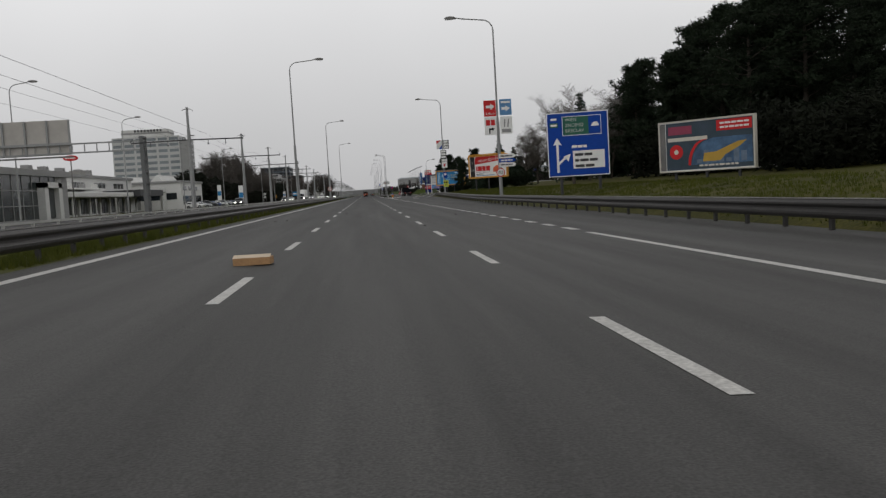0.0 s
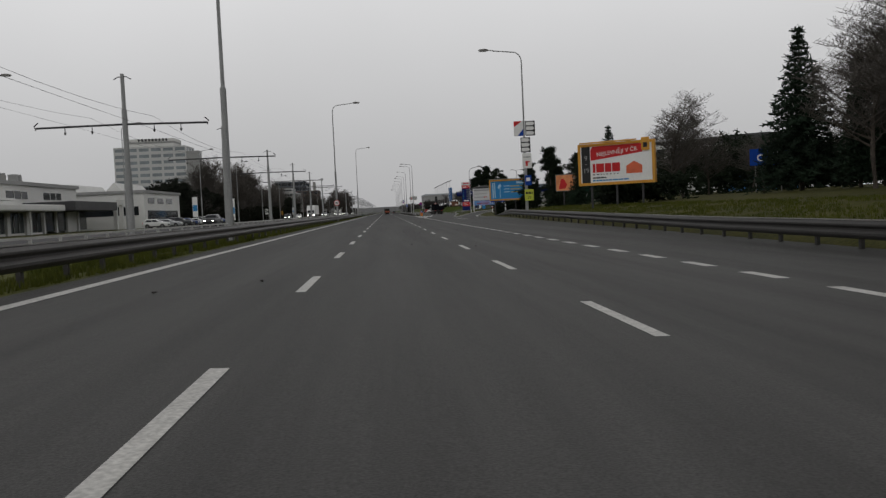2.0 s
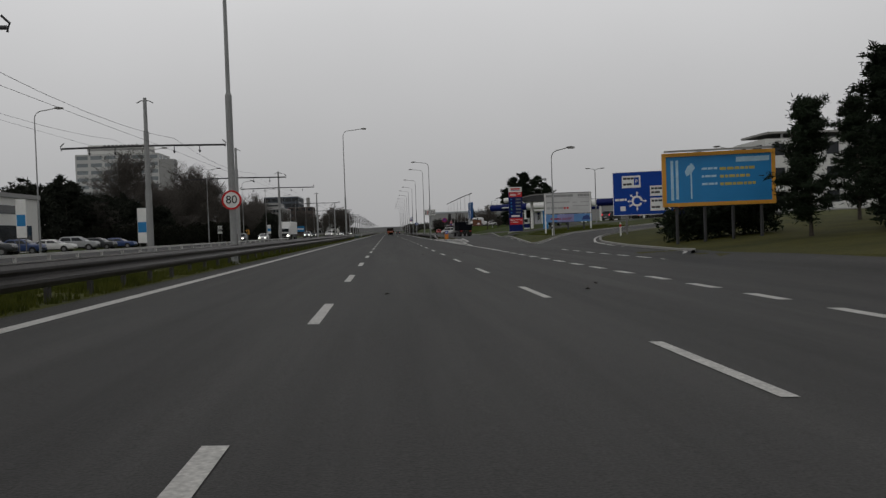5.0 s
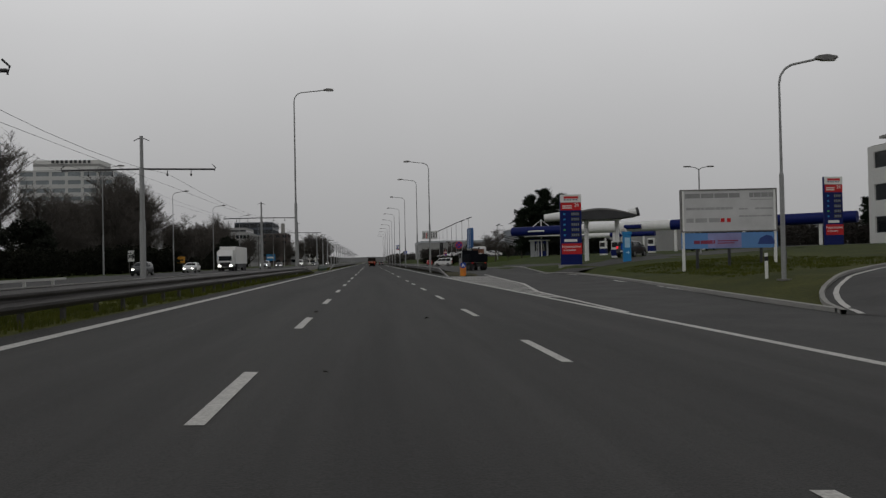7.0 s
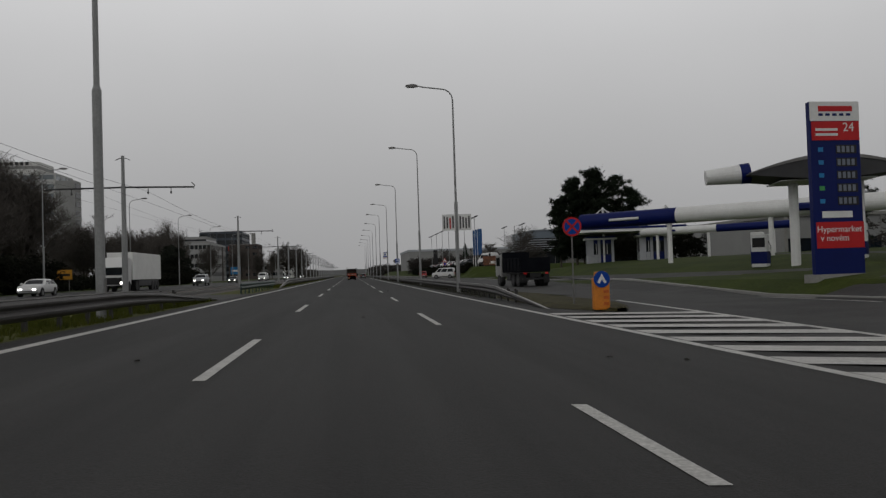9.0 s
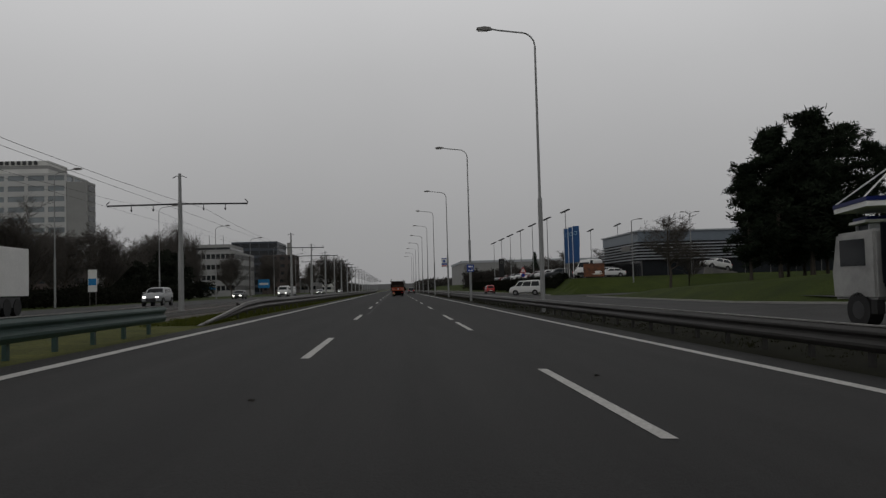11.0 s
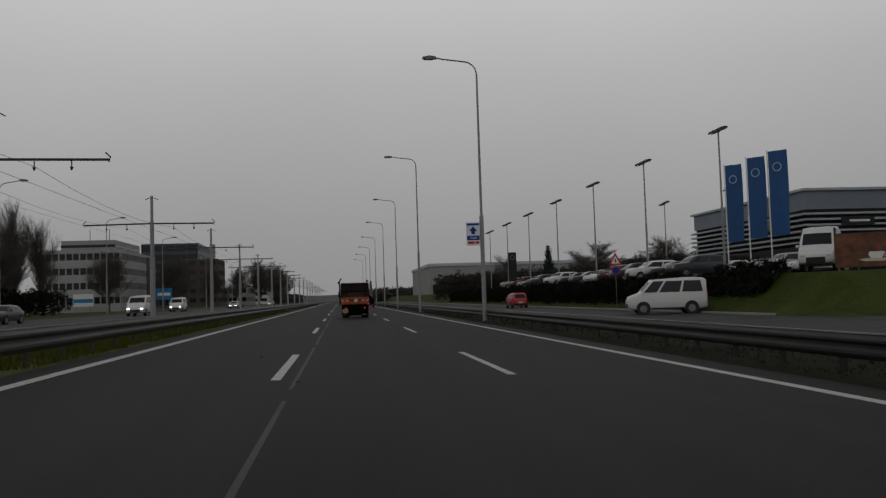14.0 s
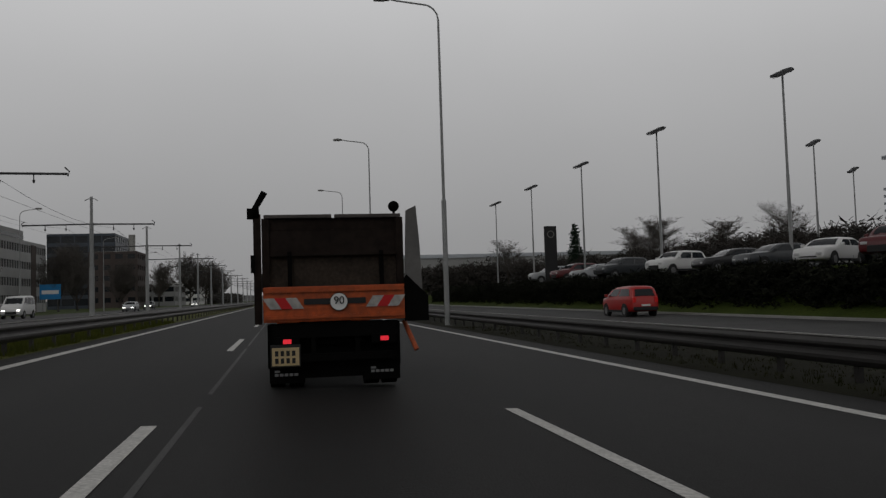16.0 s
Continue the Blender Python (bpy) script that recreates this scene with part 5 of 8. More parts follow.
tube(bm, (-4.3, -0.6, 5.92), (-3.8, -0.6, 5.96), 0.54, 0.56, n=20)
part("end_band", bm, DEEPBLUE, can)
bm = bmesh.new()
tube(bm, (3.3, -0.6, 6.05), (4.1, -0.6, 6.2), 0.46, 0.48, n=20)
part("end_cap", bm, WHITE, can, "white rounded canopy end")
bm = bmesh.new()
tube(bm, (4.1, -0.6, 6.2), (4.4, -0.6, 6.26), 0.49, 0.48, n=20)
part("end_band", bm, DARKSTEEL, can)
part("ceiling_panel", cube(-2.4, 2.4, -1.6, 1.6, 5.36, 5.42), WHITE, can)
for x in (-1.4, 2.0):
    bm = bmesh.new()
    tube(bm, (x, 0, 0.4), (x, 0, 5.6), 0.25, n=14)
    part("post", bm, WHITE, can)


def pump(x, y, turn):
    z = land(x, y)
    root = thing("fuel_pump", pose(x, y, z, 0, 0, turn), "blue and white fuel pump on an island", "fuel pump", "fuel pumps")
    part("body", cube(-0.45, 0.45, -0.3, 0.3, 0, 1.9, 0.05), WHITE, root)
    part("display", cube(-0.36, 0.36, -0.315, -0.3, 1.15, 1.7), BLACK, root)
    part("side_band", cube(-0.46, 0.46, -0.31, 0.31, 0.2, 0.9), DEEPBLUE, root)
    bm = bmesh.new()
    pipe(bm, [(0.46, 0, 1.5), (0.62, -0.1, 1.2), (0.6, -0.1, 0.6), (0.47, 0, 0.9)], 0.025, 6)
    part("hose", bm, BLACK, root)


for p in ((25.5, 270, -45), (29, 266, -45), (33, 285, -45), (38, 280, -45), (43, 275, -45)):
    pump(*p)
s = thing("blue_post_sign", pose(24.6, 248.0, land(24.6, 248.0)), "bright blue information pillar", "sign")
part("body", cube(-0.36, 0.36, -0.14, 0.14, -0.2, 2.45, 0.03), SKYBLUE, s)
part("head", cube(-0.42, 0.42, -0.17, 0.17, 2.45, 2.75, 0.04), SKYBLUE, s)
part("sign_field", cube(-0.24, 0.24, -0.148, -0.14, 1.3, 2.2), PALE, s)
part("arrow", flat([(-0.12, 0.8), (0.06, 0.8), (0.06, 0.7), (0.2, 0.86), (0.06, 1.02), (0.06, 0.92), (-0.12, 0.92)], 0.142, 0.148), PALE, s)
s = thing("entry_sign_post", pose(27.4, 258.0, land(27.4, 258.0)), "grey post with two round signs over a blue plate", "road sign")
bm = bmesh.new()
tube(bm, (0, 0.05, -0.2), (0, 0.05, 3.2), 0.04, n=8)
part("post", bm, GALV, s)
for zz, face in ((2.85, GREYINK), (2.05, CREAM)):
    b = part("round_plate", disc(0.38, -0.02, 0.0), WHITE if face is GREYINK else GALV, s)
    b.matrix_basis = pose(0, 0, zz)
    b = part("plate_face", disc(0.31, -0.03, -0.02), CREAM, s)
    b.matrix_basis = pose(0, 0, zz)
    part("plate_mark", cube(-0.2, 0.2, -0.036, -0.03, zz - 0.06, zz + 0.06), GREYINK, s)
part("blue_plate", cube(-0.28, 0.28, -0.02, 0.0, 1.0, 1.6), BLUE, s)


BOOTH = mat("booth_panel", (0.36, 0.37, 0.39), 0.6, var=0.15, scale=0.6)


def kiosk(x, y, turn):
    """A booth of white corner piers with a dark glazed front, a blue parapet and a counter."""
    z = land(x, y)
    root = thing("pay_kiosk", pose(x, y, z, 0, 0, turn), "small white pay kiosk with a blue band and dark windows", "kiosk", "pay kiosks")
    part("core", cube(-1.45, 1.45, -1.05, 1.05, -0.3, 2.66), mat("booth_interior", (0.03, 0.035, 0.045), 0.7, var=0.3, scale=1), root)
    for x0 in (-1.6, -0.35, 1.25):
        for sy in (-1, 1):
            part("pier", cube(x0, x0 + (0.75 if x0 < -1 else 0.3), sy * 1.13 - 0.07, sy * 1.13 + 0.07, -0.3, 2.68), BOOTH, root)
    for x0, w in ((-0.82, 0.44), (-0.02, 1.24)):
        wf = part("window", cube(x0, x0 + w, -1.1, -1.06, 0.95, 2.2), GLASS, root)
        part("window_bar", cube(x0 + w * 0.6, x0 + w * 0.6 + 0.05, -1.13, -1.1, 0.95, 2.2), WHITE, wf)
        part("lintel", cube(x0, x0 + w, -1.15, -1.06, 2.2, 2.68), DEEPBLUE, root)
        part("counter_panel", cube(x0, x0 + w, -1.15, -1.06, -0.3, 0.9), DEEPBLUE if w > 1 else BOOTH, root)
    part("counter", cube(-0.1, 1.3, -1.35, -1.06, 0.9, 0.95), DARKSTEEL, root)
    part("side_wall", cube(-1.6, -1.46, -1.0, 1.0, -0.3, 0.9), BOOTH, root)
    part("side_window", cube(-1.5, -1.46, -1.0, 1.0, 0.9, 2.3), GLASS, root)
    part("roof", cube(-1.9, 1.9, -1.5, 1.5, 2.7, 2.88, 0.03), WHITE, root)
    part("fascia", cube(-1.7, 1.7, -1.3, 1.3, 2.88, 3.1), DEEPBLUE, root)


kiosk(31.8, 322, -12)
kiosk(37.2, 319, -12)
stay = thing("stayed_roof", pose(33.5, 320.5, 1.6, 0, 0, -12), "white cable-stayed canopy roof over the pay kiosks", "canopy")
part("roof_plate", cube(-4.6, 7.5, -3, 3, 3.55, 3.85), WHITE, stay)
part("roof_edge", cube(-4.65, 7.55, -3.05, 3.05, 3.86, 4.1), DEEPBLUE, stay)
for x in (-1.6, 5.8):
    bm = bmesh.new()
    tube(bm, (x, 0, -0.2), (x, 0, 6.6), 0.12, n=10)
    part("mast", bm, WHITE, stay)
    for e in (-3, 3):
        for f in (-2.6, 2.6):
            bm = bmesh.new()
            tube(bm, (x, 0, 6.5), (x + e, f, 4.1), 0.05, n=6)
            part("stay", bm, WHITE, stay)
apron = tagged(ribbon("forecourt", [(19.0, 259), (24, 262), (32, 262), (60, 250)], [(19.6, 272), (24, 318), (45, 326), (70, 300)], ASPHALT2, 0.03, n=16), "dark asphalt forecourt of the fuel station", "forecourt", kind="structure")

# ---- buildings ----


def block(name, x0, x1, y0, y1, z0, z1, floors, wall, label, faces="fr", bay=3.0, sill=0.42, pane=GLASS, pier=0.35, group="buildings", recess=0.25, top=0.8):
    """A house of storeys: spandrel bands and piers stand proud of a recessed row of panes. faces: f looks to -y, r to +x, l to -x."""
    cx, cy = (x0 + x1) / 2, (y0 + y1) / 2
    root = thing(name, pose(cx, cy, z0), label, "building", group)
    a, b, h = (x1 - x0) / 2, (y1 - y0) / 2, z1 - z0
    q = recess
    part("core", cube(-a + q, a - q, -b + q, b - q, 0, h - 0.1), wall, root)
    fh = (h - top) / floors
    for k in range(floors + 1):
        lo = k * fh
        hi = lo + fh * sill if k < floors else h
        part("wall", cube(-a, a, -b, b, lo if k else -0.5, hi), wall, root)
    win = {}
    for f in faces:
        half, depth = (a, b) if f == "f" else (b, a)
        n = max(1, int(2 * half / bay))
        w = 2 * half / n
        for k in range(floors):
            lo, hi = k * fh + fh * sill, (k + 1) * fh
            for i in range(n + 1):
                u = -half + i * w
                u0, u1 = max(u - pier / 2, -half), min(u + pier / 2, half)
                key = ("p", f, round(u1 - u0, 2))
                c = (u0 + u1) / 2
                place = {"f": (c, -depth + q / 2 + 0.003, lo), "r": (depth - q / 2 - 0.003, c, lo), "l": (-depth + q / 2 + 0.003, c, lo)}[f]
                if key not in win:
                    hx, hy = ((u1 - u0) / 2, q / 2) if f == "f" else (q / 2, (u1 - u0) / 2)
                    win[key] = part("pier", cube(-hx, hx, -hy, hy, 0, hi - lo), wall, root)
                    win[key].matrix_basis = Matrix.Translation(place)
                else:
                    share("pier", win[key], root, Matrix.Translation(place))
                if i == n:
                    continue
                c = u + w / 2
                place = {"f": (c, -depth + q, lo), "r": (depth - q, c, lo), "l": (-depth + q, c, lo)}[f]
                key = ("w", f)
                if key not in win:
                    hw = w / 2 - pier / 2
                    hx, hy = (hw, 0.03) if f == "f" else (0.03, hw)
                    win[key] = part("window", cube(-hx, hx, -hy, hy, 0.02, hi - lo - 0.02), pane, root)
                    win[key].matrix_basis = Matrix.Translation(place)
                else:
                    share("window", win[key], root, Matrix.Translation(place))
    part("roof", cube(-a + 0.3, a - 0.3, -b + 0.3, b - 0.3, h, h + 0.12), CONC, root)
    return root, a, b, h


# white tower
# pane colour lightened to carry the haze over this distance
tw, a, b, h = block("office_tower", -172, -126.0, 606, 630, 0, 50, 12, mat("tower_plaster", (0.5, 0.5, 0.495), 0.85, var=0.1, scale=0.1, col2=(0.42, 0.42, 0.415)), "white twelve-storey office tower with window bands", "fr", 7.5, 0.5, mat("haze_pale_window", (0.20, 0.225, 0.24), 0.2, var=0.25, scale=0.1), 1.4)
part("plant_floor", cube(-17, 15, -9, 10, 50, 55.5), WHITEWALL, tw)
part("plant_band", cube(-17.1, 15.1, -9.1, 10.1, 52.3, 53.6), GREYWALL, tw)
for i in range(9):
    part("roof_letter_bar", cube(-8 + i * 2.2, -6.7 + i * 2.2, -9.4, -9.2, 53.9, 55.4), DARKSTEEL, tw)
part("corner_shaft", cube(23.2, 31.0, -12, -3, 0, 46.5), GREYWALL, tw)
for k in range(11):
    part("shaft_window", cube(31.0, 31.1, -11, -4, 3 + 4 * k, 5.2 + 4 * k), GLASS, tw)
# showroom with layered white canopies, along the far side of the tram line
SMOKE = mat("smoked_glass", (0.03, 0.036, 0.038), 0.12, var=0.35, scale=0.25, col2=(0.055, 0.065, 0.065), spec=0.4)
sh = thing("car_showroom", pose(-46, 123, 0.17), "low white car showroom with dark glass bays and layered flat canopies", "building", "buildings")
part("main_hall", cube(-44, -6, 0.2, 77, -0.3, 7.3), WHITEWALL, sh)
part("roof_band", cube(-44.4, -5.6, 0.0, 77.4, 7.3, 7.85), GREYWALL, sh)
for k in range(4):
    wb = part("upper_window", cube(-5.99, -5.92, 24 + 13 * k, 31 + 13 * k, 5.3, 6.4), DARKGLASS, sh)
    for u in (2.3, 4.6):
        part("mullion", cube(-5.91, -5.85, 24 + 13 * k + u, 24.12 + 13 * k + u, 5.3, 6.4), WHITEWALL, wb)
part("upper_canopy", cube(-5.98, -2.2, 2, 44, 4.75, 5.05, 0.08), WHITEWALL, sh)
for k in range(6):
    part("parapet_block", cube(-3.4, -2.6, 5 + 7 * k, 6.2 + 7 * k, 5.06, 5.9), WHITEWALL if k % 2 else GREYWALL, sh)
part("canopy", cube(-5.98, 0.4, 1, 54.6, 3.25, 4.15, 0.22), WHITEWALL, sh)
part("canopy_soffit", cube(-5.9, 0.1, 1.3, 54.3, 3.18, 3.25), GREYWALL, sh)
for k in range(9):
    y = 1.5 + 6.0 * k
    part("bay_glass", cube(-3.5, -3.4, y + 0.5, y + 5.5, 0.3, 3.1), SMOKE, sh)
    part("pier", cube(-3.6, -3.0, y - 0.5, y + 0.5, -0.3, 3.18), WHITEWALL, sh)
    part("plinth", cube(-3.45, -3.3, y + 0.5, y + 5.5, -0.3, 0.3), WHITEWALL, sh)
    for u in (2.1, 3.8):
        part("glazing_bar", cube(-3.38, -3.3, y + u, y + u + 0.1, 0.3, 3.1), GREYWALL, sh)
    if k % 2:
        bm = bmesh.new()
        tube(bm, (-0.2, y, -0.3), (-0.2, y, 3.25), 0.14, n=10)
        part("canopy_post", bm, WHITEWALL, sh)
part("dark_canopy", cube(-5.98, 1.6, 55.2, 74.5, 3.3, 4.7, 0.05), DARKSTEEL, sh)
for k in range(4):
    y = 55.6 + 4.6 * k
    part("bay_glass", cube(-3.5, -3.4, y + 0.3, y + 4.3, 0.3, 3.28), SMOKE if k != 2 else WHITEWALL, sh)
    part("pier", cube(-3.6, -3.1, y - 0.3, y + 0.3, -0.3, 3.29), WHITEWALL, sh)
for y in (75.4, 78.6):
    part("portal_post", cube(0.6, 1.2, y, y + 0.6, -0.3, 4.2), WHITEWALL, sh)
part("portal_beam", cube(0.6, 1.2, 75.2, 79.4, 4.2, 5.2, 0.05), WHITEWALL, sh)
for y in (38, 46, 55, 66, 81 - 9):
    for d in (0.0, 1.5):
        bm = bmesh.new()
        prism(bm, [(y + d, 7.85), (y + d + 0.7, 7.85), (y + d + 0.2, 10.0), (y + d - 0.3, 10.0)], -15, -13.6, "x")
        part("roof_vent", bm, GREYWALL, sh)
part("flue_box", cube(-15, -12.5, 63, 65.4, 7.85, 9.6), CONC, sh)
pv = thing("glass_pavilion", pose(-40, 88, 0.17), "smoked glass pavilion with a white portal frame", "building", "buildings")
part("hall", cube(-24, -0.1, 0.1, 34.4, -0.3, 5.75), SMOKE, pv)
part("roof", cube(-24.4, 0.4, -0.4, 34.8, 5.75, 6.55), GREYWALL, pv)
part("plinth", cube(-24.1, 0.02, 0.0, 34.5, -0.3, 0.25), GREYWALL, pv)
part("corner_panel", cube(-1.2, 0.03, 30.2, 34.5, 0.25, 5.75), GREYWALL, pv)
for y in range(1, 30, 3):
    part("mullion", cube(-0.09, -0.01, y, y + 0.1, 0.25, 5.75), GREYWALL, pv)
for z in (1.9, 3.8):
    part("transom", cube(-0.09, -0.02, 0.1, 23.6, z, z + 0.1), GREYWALL, pv)
for k in range(8):
    part("mullion", cube(-23.5 + 3.2 * k, -23.4 + 3.2 * k, 0.0, 0.09, 0.25, 5.75), GREYWALL, pv)
for y in (23.7, 28.7):
    part("portal_post", cube(-0.08, 0.9, y, y + 1.3, -0.3, 4.9), WHITEWALL, pv)
part("portal_lintel", cube(-0.08, 0.9, 23.7, 30.0, 4.2, 4.95), WHITEWALL, pv)
part("portal_door", cube(-0.08, 0.25, 25.0, 28.7, 0.26, 4.2), SMOKE, pv)
# further white sheds
s2 = thing("low_white_hall", pose(-56, 205, 0.17), "low white hall with a dark window strip", "building", "buildings")
part("hall", cube(-22, 14, 0, 26, 0, 6.4), WHITEWALL, s2)
part("window_strip", cube(-20, 13, -0.05, 0, 2.4, 4.0), DARKGLASS, s2)
for y in (2.5, 9.0, 15.5):
    part("upper_window", cube(14, 14.05, y, y + 4.2, 4.5, 5.5), DARKGLASS, s2)
part("side_strip", cube(14, 14.05, 2, 24, 1.0, 3.2), DARKGLASS, s2)
part("roof_edge", cube(-22.3, 14.3, -0.3, 26.3, 6.4, 6.9), GREYWALL, s2)
for x in (-12, -2, 6):
    bm = bmesh.new()
    prism(bm, [(x, 6.9), (x + 1.6, 8.6), (x + 3.2, 6.9)], 4, 22, "y")
    part("skylight", bm, WHITEWALL, s2)

# banded office block, dark block, brown block on the left
bA, a, b, h = block("office_block", -72, -52.6, 560, 599, 0.2, 15.4, 4, mat("pale_grey_panel", (0.32, 0.32, 0.315), 0.8, var=0.1, scale=0.2), "grey office block with long window bands", "fr", 1.6, 0.55, GLASS, 0.28, recess=0.25)
part("plant_room", cube(-6, 7, -14, 12, 15.2, 18.0), GREYWALL, bA)
part("plant_band", cube(-6.05, 7.05, -14.05, 12.05, 16.2, 16.9), GLASS, bA)
part("stair_strip", cube(9.6, 9.8, 8, 11.5, 0, 14.6), BROWNWALL, bA)
for x in (-3, 2):
    bm = bmesh.new()
    tube(bm, (x, 0, 18.0), (x, 0, 22), 0.08, n=6)
    part("aerial", bm, DARKSTEEL, bA)
bB, a, b, h = block("office_block", -86, -61.5, 728, 765, 0, 28.5, 7, DARKWALL, "dark blue glazed office block", "fr", 4.5, 0.35, DARKGLASS, 0.4)
part("corner_sign", cube(4, 6.5, -18.7, -18.55, 17.5, 20), RED, bB)
bC, a, b, h = block("office_block", -66, -49.5, 703, 724, 0, 20, 5, BROWNWALL, "brown office block with small windows", "fr", 4.0, 0.55, GLASS, 1.6)
bm = bmesh.new()
tube(bm, (4, 4, 20), (4, 4, 27), 1.2, n=12)
part("tower", bm, CONC, bC)
for k, (x0, x1, y0, y1, hh, mm) in enumerate(((-62, -44, 760, 800, 9, GREYWALL), (-60, -42, 850, 900, 12, WHITEWALL), (-120, -90, 500, 530, 11, BROWNWALL), (-66, -48, 1000, 1060, 14, GREYWALL))):
    block("low_block", x0, x1, y0, y1, 0, hh, max(2, int(hh / 3.4)), mm, "distant low commercial block", "fr", 4.0, 0.5, GLASS, 0.8)

# white house with square windows above the exit road
hw, a, b, h = block("white_house", 66, 90, 264, 277, 1.6, 14.8, 3, WHITEWALL, "white three-storey house with square windows", "fl", 4.4, 0.5, GLASS, 2.5)
part("roof_terrace", cube(-11, 6, -5.5, 5.5, 14.2, 14.55), CONC, hw)
part("terrace_post", cube(-8.5, -8.2, -5.2, -4.9, 13.2, 14.2), GREYWALL, hw)
BLUECLAD = mat("blue_cladding", (0.03, 0.13, 0.30), 0.6, var=0.15, scale=0.3, spec=0.3)
bl, a, b, h = block("office_hall", 86, 128, 300, 306, 1.8, 16.5, 4, BLUECLAD, "blue clad office hall with white panels and a dark curved roof", "fl", 4.2, 0.5, GLASS, 1.2)
for x in (-15.5, -3.0, 9.5):
    part("white_panel", cube(x, x + 3.2, -3.12, -3.02, 3, 13.5), WHITEWALL, bl)
bm = bmesh.new()
prism(bm, [(-a - 1.2, h), (-a - 1.2, h + 0.5), (-a * 0.5, h + 2.2), (0, h + 3.2), (a * 0.5, h + 3.6), (a, h + 3.4), (a, h)], -b - 1.0, b + 0.4, "y")
part("curved_roof", bm, DARKSTEEL, bl)
# grey halls ahead
h1 = thing("market_hall", pose(70, 318, 1.9), "long pale grey hall behind the fuel station", "building", "buildings")
part("hall", cube(-6, 40, 20, 70, 0, 5.6), GREYWALL, h1)
part("roof_edge", cube(-6.3, 40.3, 19.7, 70.3, 5.6, 6.1), CONC, h1)
part("glass_strip", cube(-5.8, 39.8, 19.9, 20, 0.3, 2.4), DARKGLASS, h1)
for i in range(10):
    part("pilaster", cube(-6 + 5 * i, -5.5 + 5 * i, 19.75, 20, 0, 5.6), CONC, h1)
for i in (1, 4, 7):
    part("gate", cube(-4.5 + 5 * i, -1.5 + 5 * i, 19.84, 19.9, 0, 3.6), mat("dark_gate", (0.05, 0.052, 0.055), 0.6, var=0.2), h1)
h2 = thing("market_hall", pose(60, 600, 0), "long low grey hall at the end of the side road", "building", "buildings")
part("hall", cube(-32, 60, 0, 60, 0, 10.5), GREYWALL, h2)
part("roof_edge", cube(-32.3, 60.3, -0.3, 60.3, 10.5, 11.4), mat("pale_roof_band", (0.42, 0.44, 0.47), 0.7, var=0.1), h2)
part("dark_strip", cube(-31, 59, -0.1, 0, 1.0, 5.0), DARKGLASS, h2)
h3, W, v0, v1 = billboard((27.5, 560), (32.5, 559), 2.2, 4.8, DARKSTEEL, "red poster board beside the side road", 2, 0.1)
part("poster", slab(0.1, W - 0.1, v0 + 0.1, v1 - 0.1, 0.002, 0.006), RED, h3)
bars(h3, 0.5, 2.8, v0 + 1.4, 0.4, 2, 0.1, WHITE, 0.008, 3)
bars(h3, 2.4, 4.4, v0 + 0.7, 0.3, 2, 0.1, WHITE, 0.008, 4)

# ---- dealership ----
STEEL_STRIP = mat("pale_louvre", (0.36, 0.38, 0.40), 0.45, 0.4, var=0.1, scale=0.5)
dl = thing("car_dealership", pose(46, 422, 2.1), "modern dealership with steel louvres over dark glass", "building", "buildings")
part("glass_box", cube(0.4, 70, 0.4, 25, 0, 8.0), DARKGLASS, dl)
part("upper_band", cube(-0.3, 70, -0.3, 25.3, 6.4, 8.2), mat("dealership_panel", (0.16, 0.19, 0.22), 0.4, 0.3, var=0.08, scale=0.3), dl)
part("roof_edge", cube(-0.6, 70.4, -0.6, 25.6, 8.2, 8.45), STEEL_STRIP, dl)
part("shade_wall", cube(-0.05, 69.9, -0.05, 25.2, 3.0, 6.4), mat("black_backing", (0.014, 0.015, 0.017), 0.7, var=0.2, scale=0.4), dl)
for k in range(6):
    part("louvre", cube(-0.75, 70, -0.75, 25.4, 3.15 + 0.54 * k, 3.34 + 0.54 * k), STEEL_STRIP, dl)
for i in range(15):
    part("mullion", cube(0.4 + 4.8 * i, 0.5 + 4.8 * i, 0.32, 0.4, 0, 3.1), GALV, dl)
part("sign_plate", cube(3.0, 6.4, -0.85, -0.76, 4.8, 5.6), BLACK, dl)
part("brand_bar", cube(3.8, 5.9, -0.88, -0.86, 5.1, 5.3), WHITE, dl)
part("side_plate", cube(-0.85, -0.76, 3, 9, 4.9, 5.9), GALV, dl)
ps = thing("poster_board", pose(28.2, 389.6, land(28.2, 389.6), 0, 0, -30), "dark brown poster board with a white cup on two legs", "billboard")
part("board", cube(0, 3.05, 0, 0.1, 0.15, 2.05), BROWNWALL, ps)
part("poster", cube(0.04, 3.01, -0.012, -0.002, 0.19, 2.01), mat("poster_brown", (0.05, 0.014, 0.007), 0.5, var=0.5, scale=1.6, col2=(0.2, 0.07, 0.022)), ps)
bm = bmesh.new()
prism(bm, [(1.72, 0.98), (1.66, 0.8), (1.78, 0.62), (2.3, 0.62), (2.42, 0.8), (2.46, 0.98)], -0.03, -0.014, "y")
part("cup", bm, WHITE, ps)
bm = bmesh.new()
prism(bm, [(1.2, 0.56), (1.5, 0.46), (2.5, 0.46), (2.85, 0.6), (2.5, 0.62), (1.5, 0.62)], -0.026, -0.014, "y")
part("saucer", bm, CREAM, ps)
bm = bmesh.new()
prism(bm, [(2.46, 0.92), (2.66, 0.9), (2.66, 0.72), (2.44, 0.7), (2.44, 0.76), (2.58, 0.77), (2.58, 0.85), (2.46, 0.86)], -0.028, -0.014, "y")
part("cup_handle", bm, WHITE, ps)
